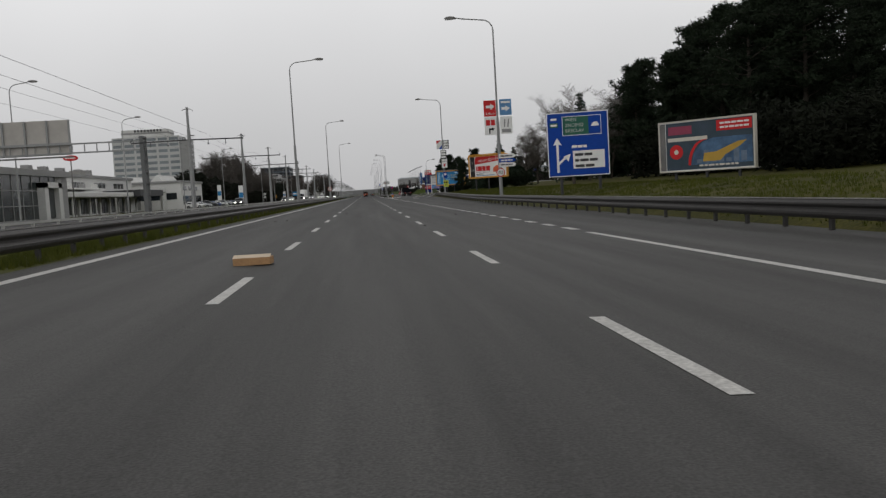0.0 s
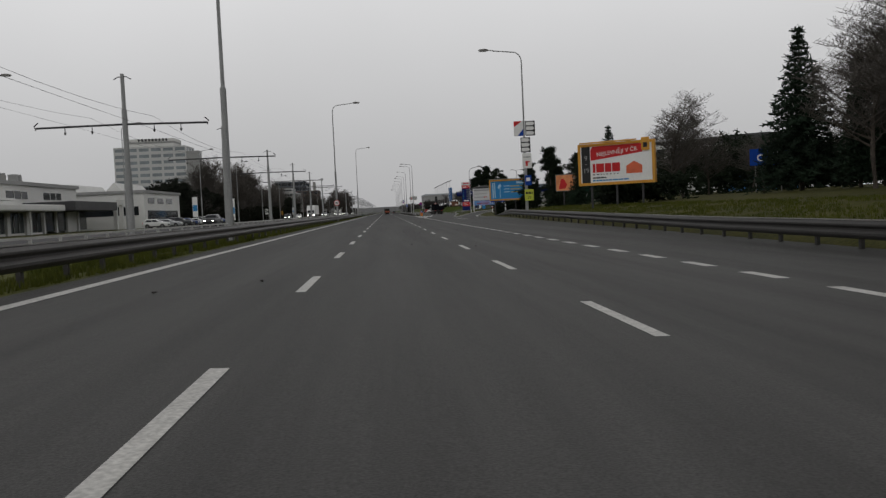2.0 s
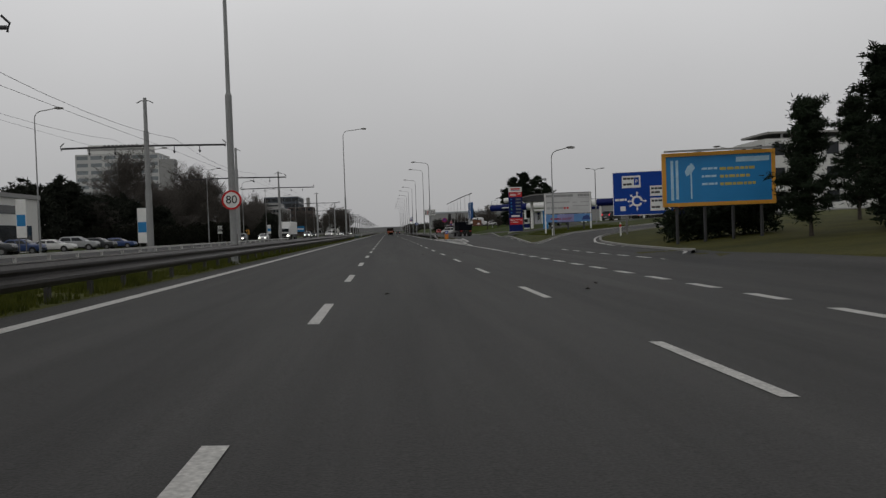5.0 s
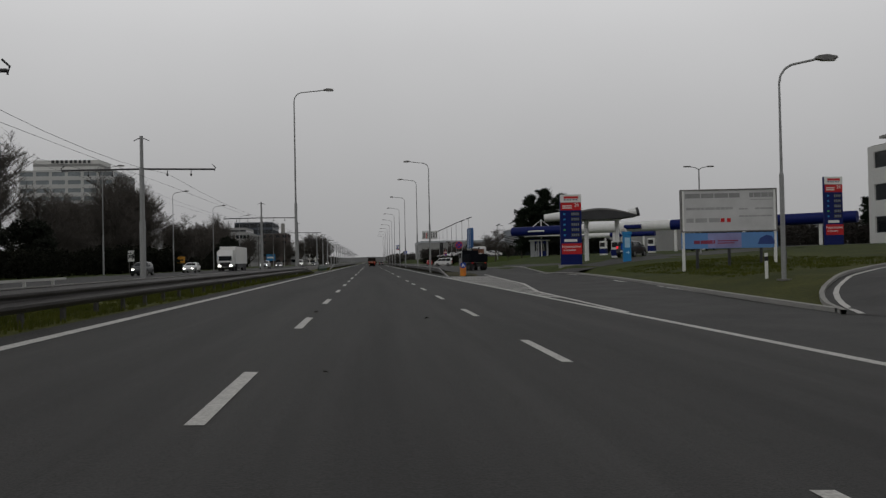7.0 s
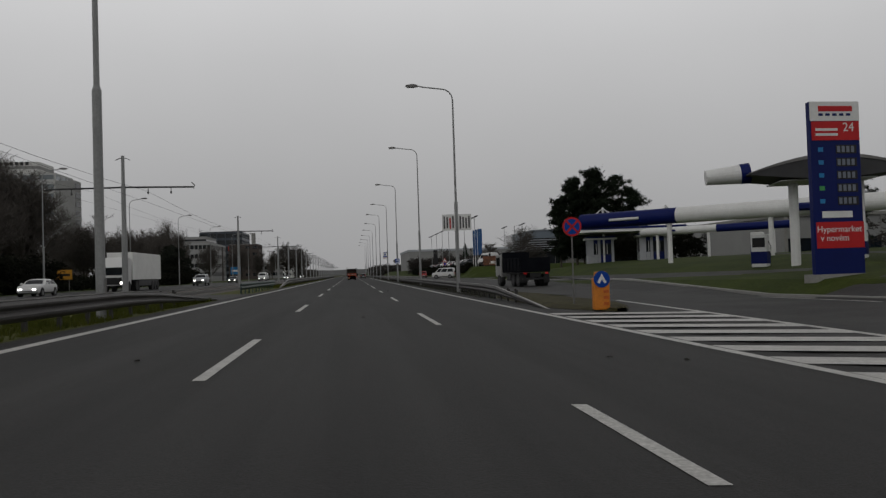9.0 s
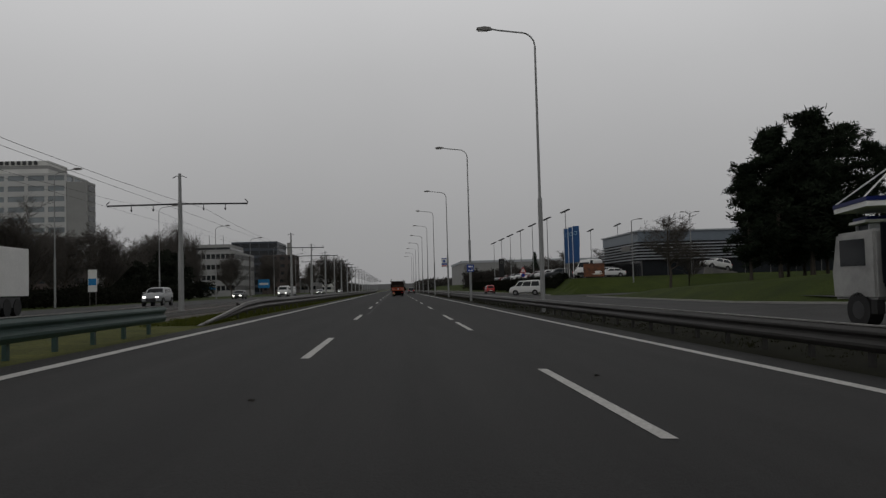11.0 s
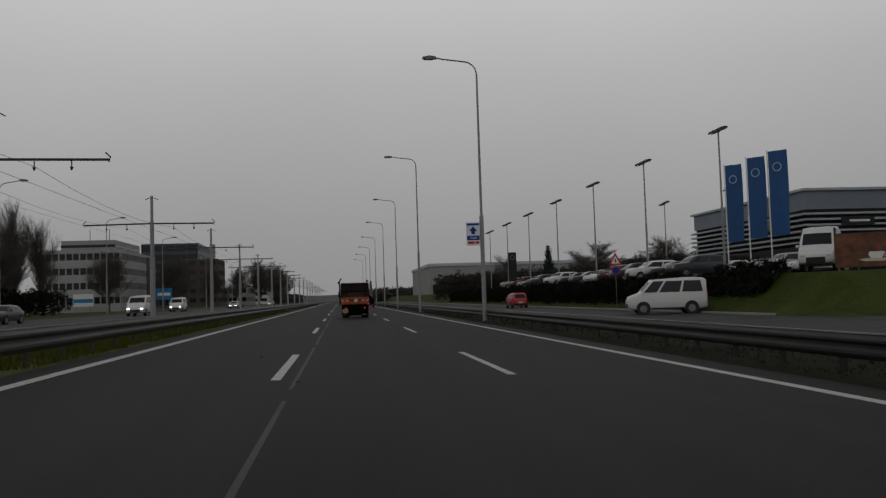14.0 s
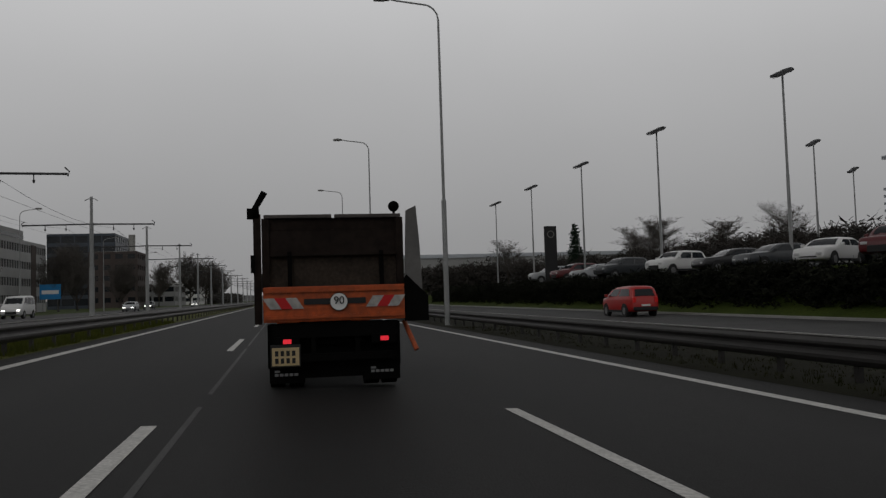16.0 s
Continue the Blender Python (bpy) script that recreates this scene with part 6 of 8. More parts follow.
for x in (0.2, 2.85):
    part("leg", cube(x - 0.05, x + 0.05, 0.1, 0.2, -0.4, 1.95), GALV, ps)


def banner(x, y):
    z = land(x, y)
    root = thing("flag_banner", pose(x, y, z, 0, 0, -52), "tall blue banner flag with a pale round emblem on a pole", "flag", "banner flags")
    bm = bmesh.new()
    tube(bm, (0, 0, -0.2), (0, 0, 7.9), 0.05, 0.04, n=8)
    part("pole", bm, WHITE, root)
    vs, fs = [], []
    for j in range(13):
        for i in range(7):
            u = i / 6
            vs.append((0.06 + 1.2 * u, 0.10 * math.sin(u * 5 + j * 0.35) * u, 2.4 + 5.4 * j / 12))
    fs = [(j * 7 + i, j * 7 + i + 1, (j + 1) * 7 + i + 1, (j + 1) * 7 + i) for j in range(12) for i in range(6)]
    cloth = pydata("cloth", vs, fs, mat("banner_blue", (0.012, 0.075, 0.22), 0.7, var=0.12, scale=1), root, smooth=True)
    bm = bmesh.new()
    n = 20
    ring = [[bm.verts.new((0.66 + r * math.cos(2 * math.pi * k / n), -0.12, 6.75 + r * math.sin(2 * math.pi * k / n))) for k in range(n)] for r in (0.24, 0.29)]
    for k in range(n):
        bm.faces.new((ring[0][k], ring[0][(k + 1) % n], ring[1][(k + 1) % n], ring[1][k]))
    part("emblem", bm, PALE, root)


for p in ((28.3, 396.5), (28.15, 399.0), (28.15, 402.2)):
    banner(*p)


def lot_lamp():
    root = thing("yard_lamp", Matrix(), "slim yard lamp with twin flat floodlights", "street lamp", "yard lamps")
    bm = bmesh.new()
    tube(bm, (0, 0, -0.2), (0, 0, 5.2), 0.1, 0.09, n=10)
    tube(bm, (0, 0, 5.2), (0, 0, 10.8), 0.075, 0.055, n=10)
    part("column", bm, POLE, root)
    bm = bmesh.new()
    tube(bm, (-0.5, 0, 10.62), (0.5, 0, 10.94), 0.045, n=8)
    part("cross_bar", bm, DARKSTEEL, root)
    for sx in (-1, 1):
        bm = bmesh.new()
        prism(bm, [(-0.46, 0.0), (-0.42, 0.14), (0.2, 0.2), (0.44, 0.1), (0.46, 0.0), (0.2, -0.06)], -0.24, 0.24, "y")
        o = part("floodlight", bm, DARKSTEEL, root)
        o.matrix_basis = pose(0.46 * sx, 0.12 * sx, 10.78 + 0.17 * sx, 0, -18, 0)
        g = part("lens", cube(-0.36, 0.3, -0.18, 0.18, -0.075, -0.05), LAMPGLASS, o)
    return root


ll = lot_lamp()
for i, (x, y) in enumerate(((29.0, 404.6), (28.7, 419.2), (28.5, 433.9), (28.6, 450), (28.6, 466), (28.6, 482), (28.6, 498), (45, 455), (47, 440), (60, 470))):
    m = pose(x, y, land(x, y), 0, 0, 20)
    if i == 0:
        ll.matrix_basis = m
    else:
        copy_thing(ll, m)
for (x, y, hh) in ((27.0, 471, 5.6),):
    tt = thing("dark_totem", pose(x, y, land(x, y)), "slim dark dealer totem with a pale emblem", "sign", "dealer totems")
    part("body", cube(-0.6, 0.6, -0.15, 0.15, -0.3, hh, 0.02), BLACK if y > 400 else BLUE, tt)
    bm = bmesh.new()
    n = 18
    ring = [[bm.verts.new((r * math.cos(2 * math.pi * k / n), -0.156, hh - 0.8 + r * math.sin(2 * math.pi * k / n))) for k in range(n)] for r in (0.28, 0.36)]
    for k in range(n):
        bm.faces.new((ring[0][k], ring[0][(k + 1) % n], ring[1][(k + 1) % n], ring[1][k]))
    part("emblem", bm, GALV, tt)
yard = tagged(ribbon("car_yard", [(26.6, 392), (26.6, 520)], [(75, 392), (75, 520)], ASPHALT2, 0.03, n=12), "raised asphalt display yard of the dealership", "yard", kind="structure")
drive = tagged(ribbon("driveway", [(22.5, 366), (26, 367.5), (34, 368), (60, 368)], [(22.5, 384), (26, 379.5), (34, 378.5), (60, 378)], ASPHALT2, 0.045, n=6), "asphalt branch road towards the dealership", "driveway", kind="structure")

tagged(ribbon("forecourt_entry", [(17.3, 241.2), (21.5, 243.5), (26, 246.5), (40, 247), (58, 243)], [(18.2, 252), (21.5, 252.6), (24, 255), (27, 261), (40, 261)], ASPHALT2, 0.05, n=10), "dark asphalt entry to the fuel station", "driveway", kind="structure")


def fork_lamp(x, y, h, arms):
    root = thing("forecourt_lamp", pose(x, y, land(x, y)), "grey lamp column with " + ("two short arms" if arms == 2 else "one short arm"), "street lamp", "forecourt lamps")
    bm = bmesh.new()
    tube(bm, (0, 0, -0.2), (0, 0, h), 0.09, 0.06, 10)
    part("column", bm, POLE, root)
    for s in (-1, 1)[2 - arms:]:
        bm = bmesh.new()
        pipe(bm, [(0, 0, h - 0.1), (s * 0.35, 0, h + 0.12), (s * 0.9, 0, h + 0.2)], 0.04, 6)
        a = part("arm", bm, POLE, root)
        part("lantern", cube(min(s * 0.85, s * 1.5), max(s * 0.85, s * 1.5), -0.14, 0.14, h + 0.16, h + 0.28, 0.03), GALV, a)


fork_lamp(33.5, 252.9, 8.3, 2)
fork_lamp(33.8, 384.3, 8.4, 1)
fork_lamp(47.6, 400.0, 9.6, 2)

# ---- vehicles ----
TAIL = mat("tail_light_red", (0.7, 0.02, 0.02), 0.3)
TAILON = mat("lit_tail_light", (0.9, 0.03, 0.05), 0.3, emit=0.7)
HEADON = mat("lit_head_light", (1.0, 0.97, 0.9), 0.3, emit=5.0)
CHROME = mat("light_metal", (0.5, 0.5, 0.5), 0.35, 0.8)


def paint(name, col):
    return mat("car_paint_" + name, col, 0.3, 0.0, var=0.06, scale=0.8, col2=tuple(c * 0.85 for c in col), spec=0.6)


def wheel(root, x, y, r, w, name="wheel"):
    bm = bmesh.new()
    tube(bm, (x - w / 2, y, r), (x + w / 2, y, r), r, n=18)
    t = part("tyre", bm, BLACK, root)
    bm = bmesh.new()
    s = 1 if x > 0 else -1
    tube(bm, (x + s * (w / 2 - 0.02), y, r), (x + s * (w / 2 + 0.012), y, r), r * 0.62, n=14)
    part("rim", bm, mat("wheel_grey", (0.2, 0.2, 0.2), 0.5, 0.4, var=0.2), t)


SHAPES = {
    "hatch": dict(l=4.0, w=1.70, lower=[(-2.0, 0.3), (-1.98, 0.75), (-1.9, 0.92), (-0.9, 0.98), (1.75, 0.98), (1.95, 0.9), (2.0, 0.5), (1.95, 0.28)], top=[(-0.95, 0.96), (-0.2, 1.45), (0.9, 1.5), (1.55, 1.42), (1.85, 0.96)]),
    "suv": dict(l=4.6, w=1.88, lower=[(-2.3, 0.4), (-2.28, 0.9), (-2.1, 1.06), (-1.05, 1.14), (2.1, 1.12), (2.25, 1.0), (2.3, 0.6), (2.2, 0.38)], top=[(-1.1, 1.1), (-0.35, 1.64), (1.2, 1.70), (1.85, 1.62), (2.15, 1.1)]),
    "saloon": dict(l=4.7, w=1.82, lower=[(-2.35, 0.3), (-2.33, 0.66), (-2.15, 0.85), (-1.0, 0.95), (1.7, 0.98), (2.25, 0.95), (2.35, 0.6), (2.3, 0.28)], top=[(-1.05, 0.93), (-0.25, 1.36), (0.85, 1.42), (1.35, 1.34), (1.95, 0.96)]),
    "mpv": dict(l=4.2, w=1.74, lower=[(-2.1, 0.3), (-2.08, 0.8), (-1.95, 0.98), (-1.2, 1.05), (1.95, 1.05), (2.07, 0.95), (2.1, 0.5), (2.05, 0.28)], top=[(-1.3, 1.03), (-0.4, 1.55), (1.2, 1.62), (1.8, 1.54), (2.03, 1.03)]),
    "van": dict(l=4.7, w=1.95, lower=[(-2.35, 0.35), (-2.35, 0.85), (-2.25, 1.08), (-1.6, 1.3), (2.3, 1.3), (2.35, 1.2), (2.35, 0.45), (2.3, 0.33)], top=[(-1.65, 1.26), (-0.95, 2.02), (-0.7, 2.1), (2.2, 2.13), (2.33, 1.26)]),
    "highvan": dict(l=5.9, w=2.0, lower=[(-2.95, 0.4), (-2.93, 0.95), (-2.75, 1.2), (-2.1, 1.4), (2.9, 1.4), (2.95, 1.3), (2.95, 0.5), (2.9, 0.38)], top=[(-2.15, 1.36), (-1.4, 2.3), (-0.9, 2.6), (2.8, 2.65), (2.93, 1.36)]),
}


def loft(rings):
    """A closed skin through rings of as many points."""
    bm = bmesh.new()
    vs = [[bm.verts.new(p) for p in ring] for ring in rings]
    for p, q in zip(vs, vs[1:]):
        for k in range(len(p)):
            bm.faces.new((p[k], p[(k + 1) % len(p)], q[(k + 1) % len(p)], q[k]))
    bm.faces.new(vs[0][::-1])
    bm.faces.new(vs[-1])
    bmesh.ops.recalc_face_normals(bm, faces=bm.faces)
    return bm


def pane(rows, thick):
    """A thin curved pane over a grid of points, pushed in by the vector thick."""
    bm = bmesh.new()
    out = [[bm.verts.new(p) for p in row] for row in rows]
    inn = [[bm.verts.new(Vector(p) + Vector(thick)) for p in row] for row in rows]
    h, w = len(rows), len(rows[0])
    for j in range(h - 1):
        for i in range(w - 1):
            bm.faces.new((out[j][i], out[j][i + 1], out[j + 1][i + 1], out[j + 1][i]))
            bm.faces.new((inn[j][i], inn[j + 1][i], inn[j + 1][i + 1], inn[j][i + 1]))
    rim = [(0, i) for i in range(w)] + [(j, w - 1) for j in range(1, h)] + [(h - 1, i) for i in range(w - 2, -1, -1)] + [(j, 0) for j in range(h - 2, 0, -1)]
    for (j, i), (q, p) in zip(rim, rim[1:] + rim[:1]):
        bm.faces.new((out[j][i], inn[j][i], inn[q][p], out[q][p]))
    bmesh.ops.recalc_face_normals(bm, faces=bm.faces)
    return bm


def car(shape, colour, m, label, name="car", category="car", lit="", group="cars"):
    """A car on its wheels; its front looks to -y of its own frame."""
    S = SHAPES[shape]
    root = thing(name, m, label, category, group)
    w, l = S["w"], S["l"]
    hw = w / 2
    boxy = shape in ("van", "highvan")
    low, t = S["lower"], S["top"]
    belt_y, belt_z = [p[0] for p in low[1:-1]], [p[1] for p in low[1:-1]]
    roof_line = smooth_line([(y, z) for y, z in t], 5)
    ry, rz = [p[0] for p in roof_line], [p[1] for p in roof_line]
    zb, zt = min(p[1] for p in t), max(p[1] for p in t)
    lean = 0.07 if boxy else 0.155

    def wide(y):
        return hw * (1 - (0.07 if boxy else 0.15) * abs(2 * y / l) ** (7 if boxy else 4))

    def belt(y):
        return float(np.interp(y, belt_y, belt_z))

    def roof(y):
        return max(belt(y), float(np.interp(y, ry, rz))) if ry[0] <= y <= ry[-1] else belt(y)

    def side_x(y, z):
        return wide(y) * 0.965 - lean * w * 0.5 * (z - zb) / (zt - zb) * 1.15

    def section(y):
        z0 = low[0][1] - 0.06 + 0.10 * abs(2 * y / l) ** 6
        z1, z2 = belt(y), roof(y)
        hgt = z2 - z1
        e = wide(y)
        half = [(e * 0.90, z0), (e * 0.985, z0 + 0.10), (e, z0 + 0.45 * (z1 - z0)), (e * 0.99, z1 - 0.16), (e * 0.965, z1 - 0.02)]
        if hgt > 0.03:
            x = side_x(y, z1 + hgt * 0.86)
            half += [(side_x(y, z1 + hgt * 0.45), z1 + hgt * 0.45), (x, z1 + hgt * 0.86), (x - 0.09, z2 - 0.015), (x * 0.5, z2 + 0.015)]
        else:
            half += [(e * 0.93, z1), (e * 0.85, z1 + 0.015), (e * 0.6, z1 + 0.03), (e * 0.3, z1 + 0.04)]
        return [(x, y, z) for x, z in half] + [(-x, y, z) for x, z in half[::-1]]
    ys = sorted({round(y, 3) for y in list(np.linspace(-l / 2, l / 2, 27)) + [-l / 2 + 0.05, -l / 2 + 0.12, l / 2 - 0.05, l / 2 - 0.12] + [p[0] for p in t]})
    rings = [section(y) for y in ys]
    for k, f in ((0, 0.93), (-1, 0.93)):
        mid = 0.5 * (rings[k][0][2] + rings[k][8][2])
        rings[k] = [(x * f, y, mid + (z - mid) * 0.82) for x, y, z in rings[k]]
    part("body", loft(rings), colour, root, smooth=True)

    z0, z1 = zb + 0.07, zt - 0.13

    def edge(a, b, z):
        k = min(1.0, (z - a[1]) / (b[1] - a[1]))
        return a[0] + (b[0] - a[0]) * k
    f0, f1 = edge(t[0], t[1], z0) + 0.16, edge(t[0], t[1], z1) + 0.16
    b0, b1 = edge(t[-1], t[-2], z0) - 0.16, edge(t[-1], t[-2], z1) - 0.18
    panes = [(0.02, 0.46), (0.51, 0.98)] if not boxy else ([(0.0, 0.22), (0.26, 0.6), (0.64, 0.98)] if shape == "van" else [(0.0, 0.2)])
    for s in (-1, 1):
        for k0, k1 in panes:
            rows = []
            for j in range(4):
                z = z0 + (z1 - z0) * j / 3
                ya, yb = f0 + (f1 - f0) * j / 3, b0 + (b1 - b0) * j / 3
                rows.append([(s * (side_x(ya + (yb - ya) * (k0 + (k1 - k0) * i / 3), z) + 0.012), ya + (yb - ya) * (k0 + (k1 - k0) * i / 3), z) for i in range(4)])
            part("side_window", pane(rows, (-s * 0.05, 0, 0)), GLASS, root)
    for nm, p, q, sg in (("windscreen", t[0], t[1], -1), ("rear_window", t[-1], t[-2], 1)):
        if shape == "highvan" and sg > 0:
            continue
        rows = []
        for j in range(5):
            y = p[0] + (q[0] - p[0]) * (0.16 + 0.72 * j / 4)
            z = roof(y) + 0.012
            if abs(q[0] - p[0]) < 0.4:
                z = z0 + (min(z1, q[1] - 0.08) - z0) * j / 4
                y = edge(p, q, z) + sg * 0.04
            xr = side_x(y, z) - 0.15
            rows.append([(xr * (-1 + i / 2), y + sg * 0.004, z + 0.018 * (1 - abs(-1 + i / 2))) for i in range(5)])
        part(nm, pane(rows, (0, -sg * 0.04, -0.03)), GLASS, root)
    r = 0.31 if shape in ("hatch", "mpv", "saloon") else 0.35
    for x in (-hw + 0.095, hw - 0.095):
        for y in (-l * 0.31, l * 0.3):
            wheel(root, x, y, r, 0.2)
            sx = 1 if x > 0 else -1
            bm = bmesh.new()
            tube(bm, (sx * (hw - 0.2), y, r + 0.03), (sx * (hw + 0.004), y, r + 0.03), r + 0.07, n=20)
            part("wheel_arch", bm, BLACK, root)
    zl = low[1][1]
    xe = wide(l / 2 - 0.05)
    for sx in (-1, 1):
        x = sx * (xe - 0.24)
        part("head_light", cube(x - 0.15, x + 0.15, -l / 2 - 0.012, -l / 2 + 0.16, zl - 0.14, zl - 0.01, 0.03), HEADON if "head" in lit else CHROME, root)
        x = sx * (xe - 0.14)
        part("tail_light", cube(x - 0.1, x + 0.1, l / 2 - 0.2, l / 2 + 0.012, zl - 0.05, zl + (0.5 if boxy else 0.24), 0.03), TAILON if "tail" in lit else TAIL, root)
        part("mirror", cube(sx * (hw - 0.02), sx * (hw + 0.17), edge(t[0], t[1], z0) + 0.1, edge(t[0], t[1], z0) + 0.2, zb + 0.04, zb + 0.19, 0.03), colour, root)
        part("sill_trim", cube(sx * (hw - 0.06), sx * (hw + 0.006), -l * 0.31 + r + 0.1, l * 0.3 - r - 0.1, low[0][1] - 0.06, low[0][1] + 0.05, 0.01), BLACK, root)
        for f in (0.1, 0.5):
            y = f0 + (b0 - f0) * f + 0.42
            part("door_handle", cube(sx * (wide(y) * 0.975 - 0.02), sx * (wide(y) * 0.975 + 0.022), y, y + 0.17, zb - 0.14, zb - 0.105, 0.008), colour, root)
    part("bumper", cube(-xe * 0.92, xe * 0.92, l / 2 - 0.1, l / 2 + 0.05, 0.33, 0.52, 0.03), BLACK, root)
    part("front_grille", cube(-xe * 0.55, xe * 0.55, -l / 2 - 0.02, -l / 2 + 0.1, 0.42, zl - 0.18, 0.02), BLACK, root)
    part("plate", cube(-0.26, 0.26, l / 2 + 0.05, l / 2 + 0.06, 0.55, 0.66), WHITE, root)
    return root


WHITEP, DARKP, REDP, SILVERP, BLUEP, BLACKP, MAROON = paint("white", (0.68, 0.68, 0.67)), paint("anthracite", (0.03, 0.034, 0.038)), paint("red", (0.42, 0.015, 0.012)), paint("silver", (0.35, 0.36, 0.37)), paint("blue", (0.02, 0.05, 0.16)), paint("black", (0.012, 0.012, 0.013)), paint("maroon", (0.10, 0.010, 0.012))
AWAY = 180
car("van", WHITEP, pose(20.9, 396.0, -0.27, 0, 0, -104), "white passenger van pulling out onto the side road", "van", "van")
car("mpv", REDP, pose(20.1, 436.5, -0.27, 0, 0, AWAY), "red compact people carrier driving on the side road")
car("hatch", DARKP, pose(5.6, 486, land(5.6, 486) + 0.03, 0, 0, AWAY), "dark grey hatchback on the carriageway")
YARD = [("suv", WHITEP, 446.5, -68, "white sports utility car"), ("saloon", WHITEP, 430.0, -60, "white coupe"), ("suv", DARKP, 456, -75, "dark grey estate car"), ("suv", MAROON, 467, -80, "dark red estate car"), ("saloon", DARKP, 434.6, -85, "dark saloon"), ("suv", MAROON, 425.2, -60, "dark red estate car"), ("suv", DARKP, 420.6, -88, "dark off-road car"), ("suv", WHITEP, 416.2, -92, "white sports utility car"), ("saloon", SILVERP, 461.5, -95, "silver saloon"), ("saloon", BLACKP, 411.6, -90, "black saloon"), ("suv", DARKP, 407.2, -85, "dark estate car"), ("saloon", BLACKP, 439.2, -90, "black saloon"), ("suv", SILVERP, 474, -90, "silver estate car")]
for i, (sh_, pc, y, turn, lb) in enumerate(YARD):
    car(sh_, pc, pose(28.0, y, land(28, y) + 0.03, 0, 0, turn), lb + " parked in the dealer's yard", group="yard cars")
for i in range(12):
    y = 403 + 4.6 * i
    car(("saloon", "suv", "saloon", "hatch")[i % 4], (WHITEP, SILVERP, DARKP, WHITEP, BLACKP)[i % 5], pose(35.5, y, land(35.5, y) + 0.03, 0, 0, -88), ("white", "silver", "dark grey", "white", "black")[i % 5] + " car parked in the second row of the dealer's yard", group="yard cars")
car("highvan", WHITEP, pose(30.0, 393.8, land(30.0, 393.8) + 0.03, 0, 0, -38), "tall white delivery van parked behind the poster board", "van", "van", group="yard cars")
ramp = thing("display_ramp", pose(47.0, 389.0, land(47.0, 389.0), 0, 0, -70), "low dark display ramp at the edge of the yard", "ramp")
bm = bmesh.new()
prism(bm, [(-3.0, -0.1), (3.0, -0.1), (3.0, 0.08), (-2.6, 0.95)], -1.0, 1.0, "x")
part("slab", bm, DARKSTEEL, ramp)
for sx in (-1, 1):
    bm = bmesh.new()
    prism(bm, [(-3.0, -0.1), (3.05, -0.1), (3.05, 0.14), (-2.65, 1.02)], sx - 0.05, sx + 0.05, "x")
    part("edge_rail", bm, GALV, ramp)
car("suv", WHITEP, pose(47.0, 389.0, land(47.0, 389.0) + 0.5, 0, 0, -70) @ pose(0, 0, 0, -9, 0, 0), "white sports utility car shown on the sloping display ramp", group="yard cars")
OPP = [("hatch", DARKP, -24.0, 270, "dark hatchback"), ("saloon", WHITEP, -24.0, 296, "white saloon"), ("suv", SILVERP, -20.5, 352, "silver estate car"), ("saloon", DARKP, -24, 412, "dark saloon"), ("van", WHITEP, -20.5, 440, "white van"), ("saloon", SILVERP, -20.5, 520, "silver saloon"), ("hatch", DARKP, -24, 560, "dark hatchback"), ("van", WHITEP, -24, 480, "white van"), ("saloon", WHITEP, -20.5, 610, "white saloon"), ("suv", BLACKP, -24, 175, "black estate car")]
for sh_, pc, x, y, lb in OPP:
    car(sh_, pc, pose(x, y, 0.2), lb + " with lit headlights on the opposite carriageway", "van" if sh_ == "van" else "car", "van" if sh_ == "van" else "car", lit="head", group="oncoming cars")
for i in range(8):
    x, y = -36.0, 190 + 7.5 * i
    car(("hatch", "saloon", "suv")[i % 3], (WHITEP, SILVERP, DARKP, BLUEP)[i % 4], pose(x, y, 0.17, 0, 0, 85 + 4 * (i % 3)), ("white", "silver", "dark grey", "blue")[i % 4] + " car parked before the trees", group="parked cars")
for (x, y, sh_, pc, lb) in ((29.5, 262, "suv", BLACKP, "black hatchback"), (40, 268, "suv", DARKP, "dark estate car"), (52, 286, "saloon", SILVERP, "silver saloon")):
    car(sh_, pc, pose(x, y, land(x, y) + 0.03, 0, 0, 140), lb + " at the fuel station", lit="tail", group="forecourt cars")

# the load-carrying municipal truck
TK = (1.98, 404.4)
truck = thing("tipper_truck", pose(TK[0], TK[1], land(*TK) + 0.03), "small orange municipal truck with a tall dirty container", "truck")
# dirty brown, darkened further because the truck stands in shade
SHADEDRUST = mat("dirty_shaded_container", (0.022, 0.014, 0.011), 0.85, var=0.45, grain=0.3, scale=1.4, bscale=9, col2=(0.008, 0.006, 0.005), bump=0.25, spec=0.15)
WORNORANGE = mat("worn_orange", (0.5, 0.085, 0.004), 0.55, var=0.4, grain=0.25, scale=2.6, bscale=14, col2=(0.22, 0.03, 0.004))
# takes the deep shadow below the truck into its near-black colour
UNDER = mat("grimy_shade_black", (0.003, 0.0029, 0.0028), 0.9, var=0.4, scale=2, spec=0.08)
bx = part("container", cube(-0.92, 0.92, 0.62, 0.66, 0.98, 2.0), SHADEDRUST, truck, "dirty brown container rear wall")
bm = bmesh.new()
prism(bm, [(0.05, 2.26), (0.09, 2.26), (0.66, 1.86), (0.62, 1.84)], -0.92, 0.92, "x")
part("hopper_slope", bm, SHADEDRUST, truck)
part("upper_plate", cube(-0.92, 0.92, 0.05, 0.09, 2.2, 2.36), SHADEDRUST, truck)
bm = bmesh.new()
prism(bm, [(0.02, 1.84), (0.05, 1.84), (0.09, 2.24), (0.06, 2.24)], -0.9, 0.9, "x")
part("hopper_lip", bm, SHADEDRUST, truck)
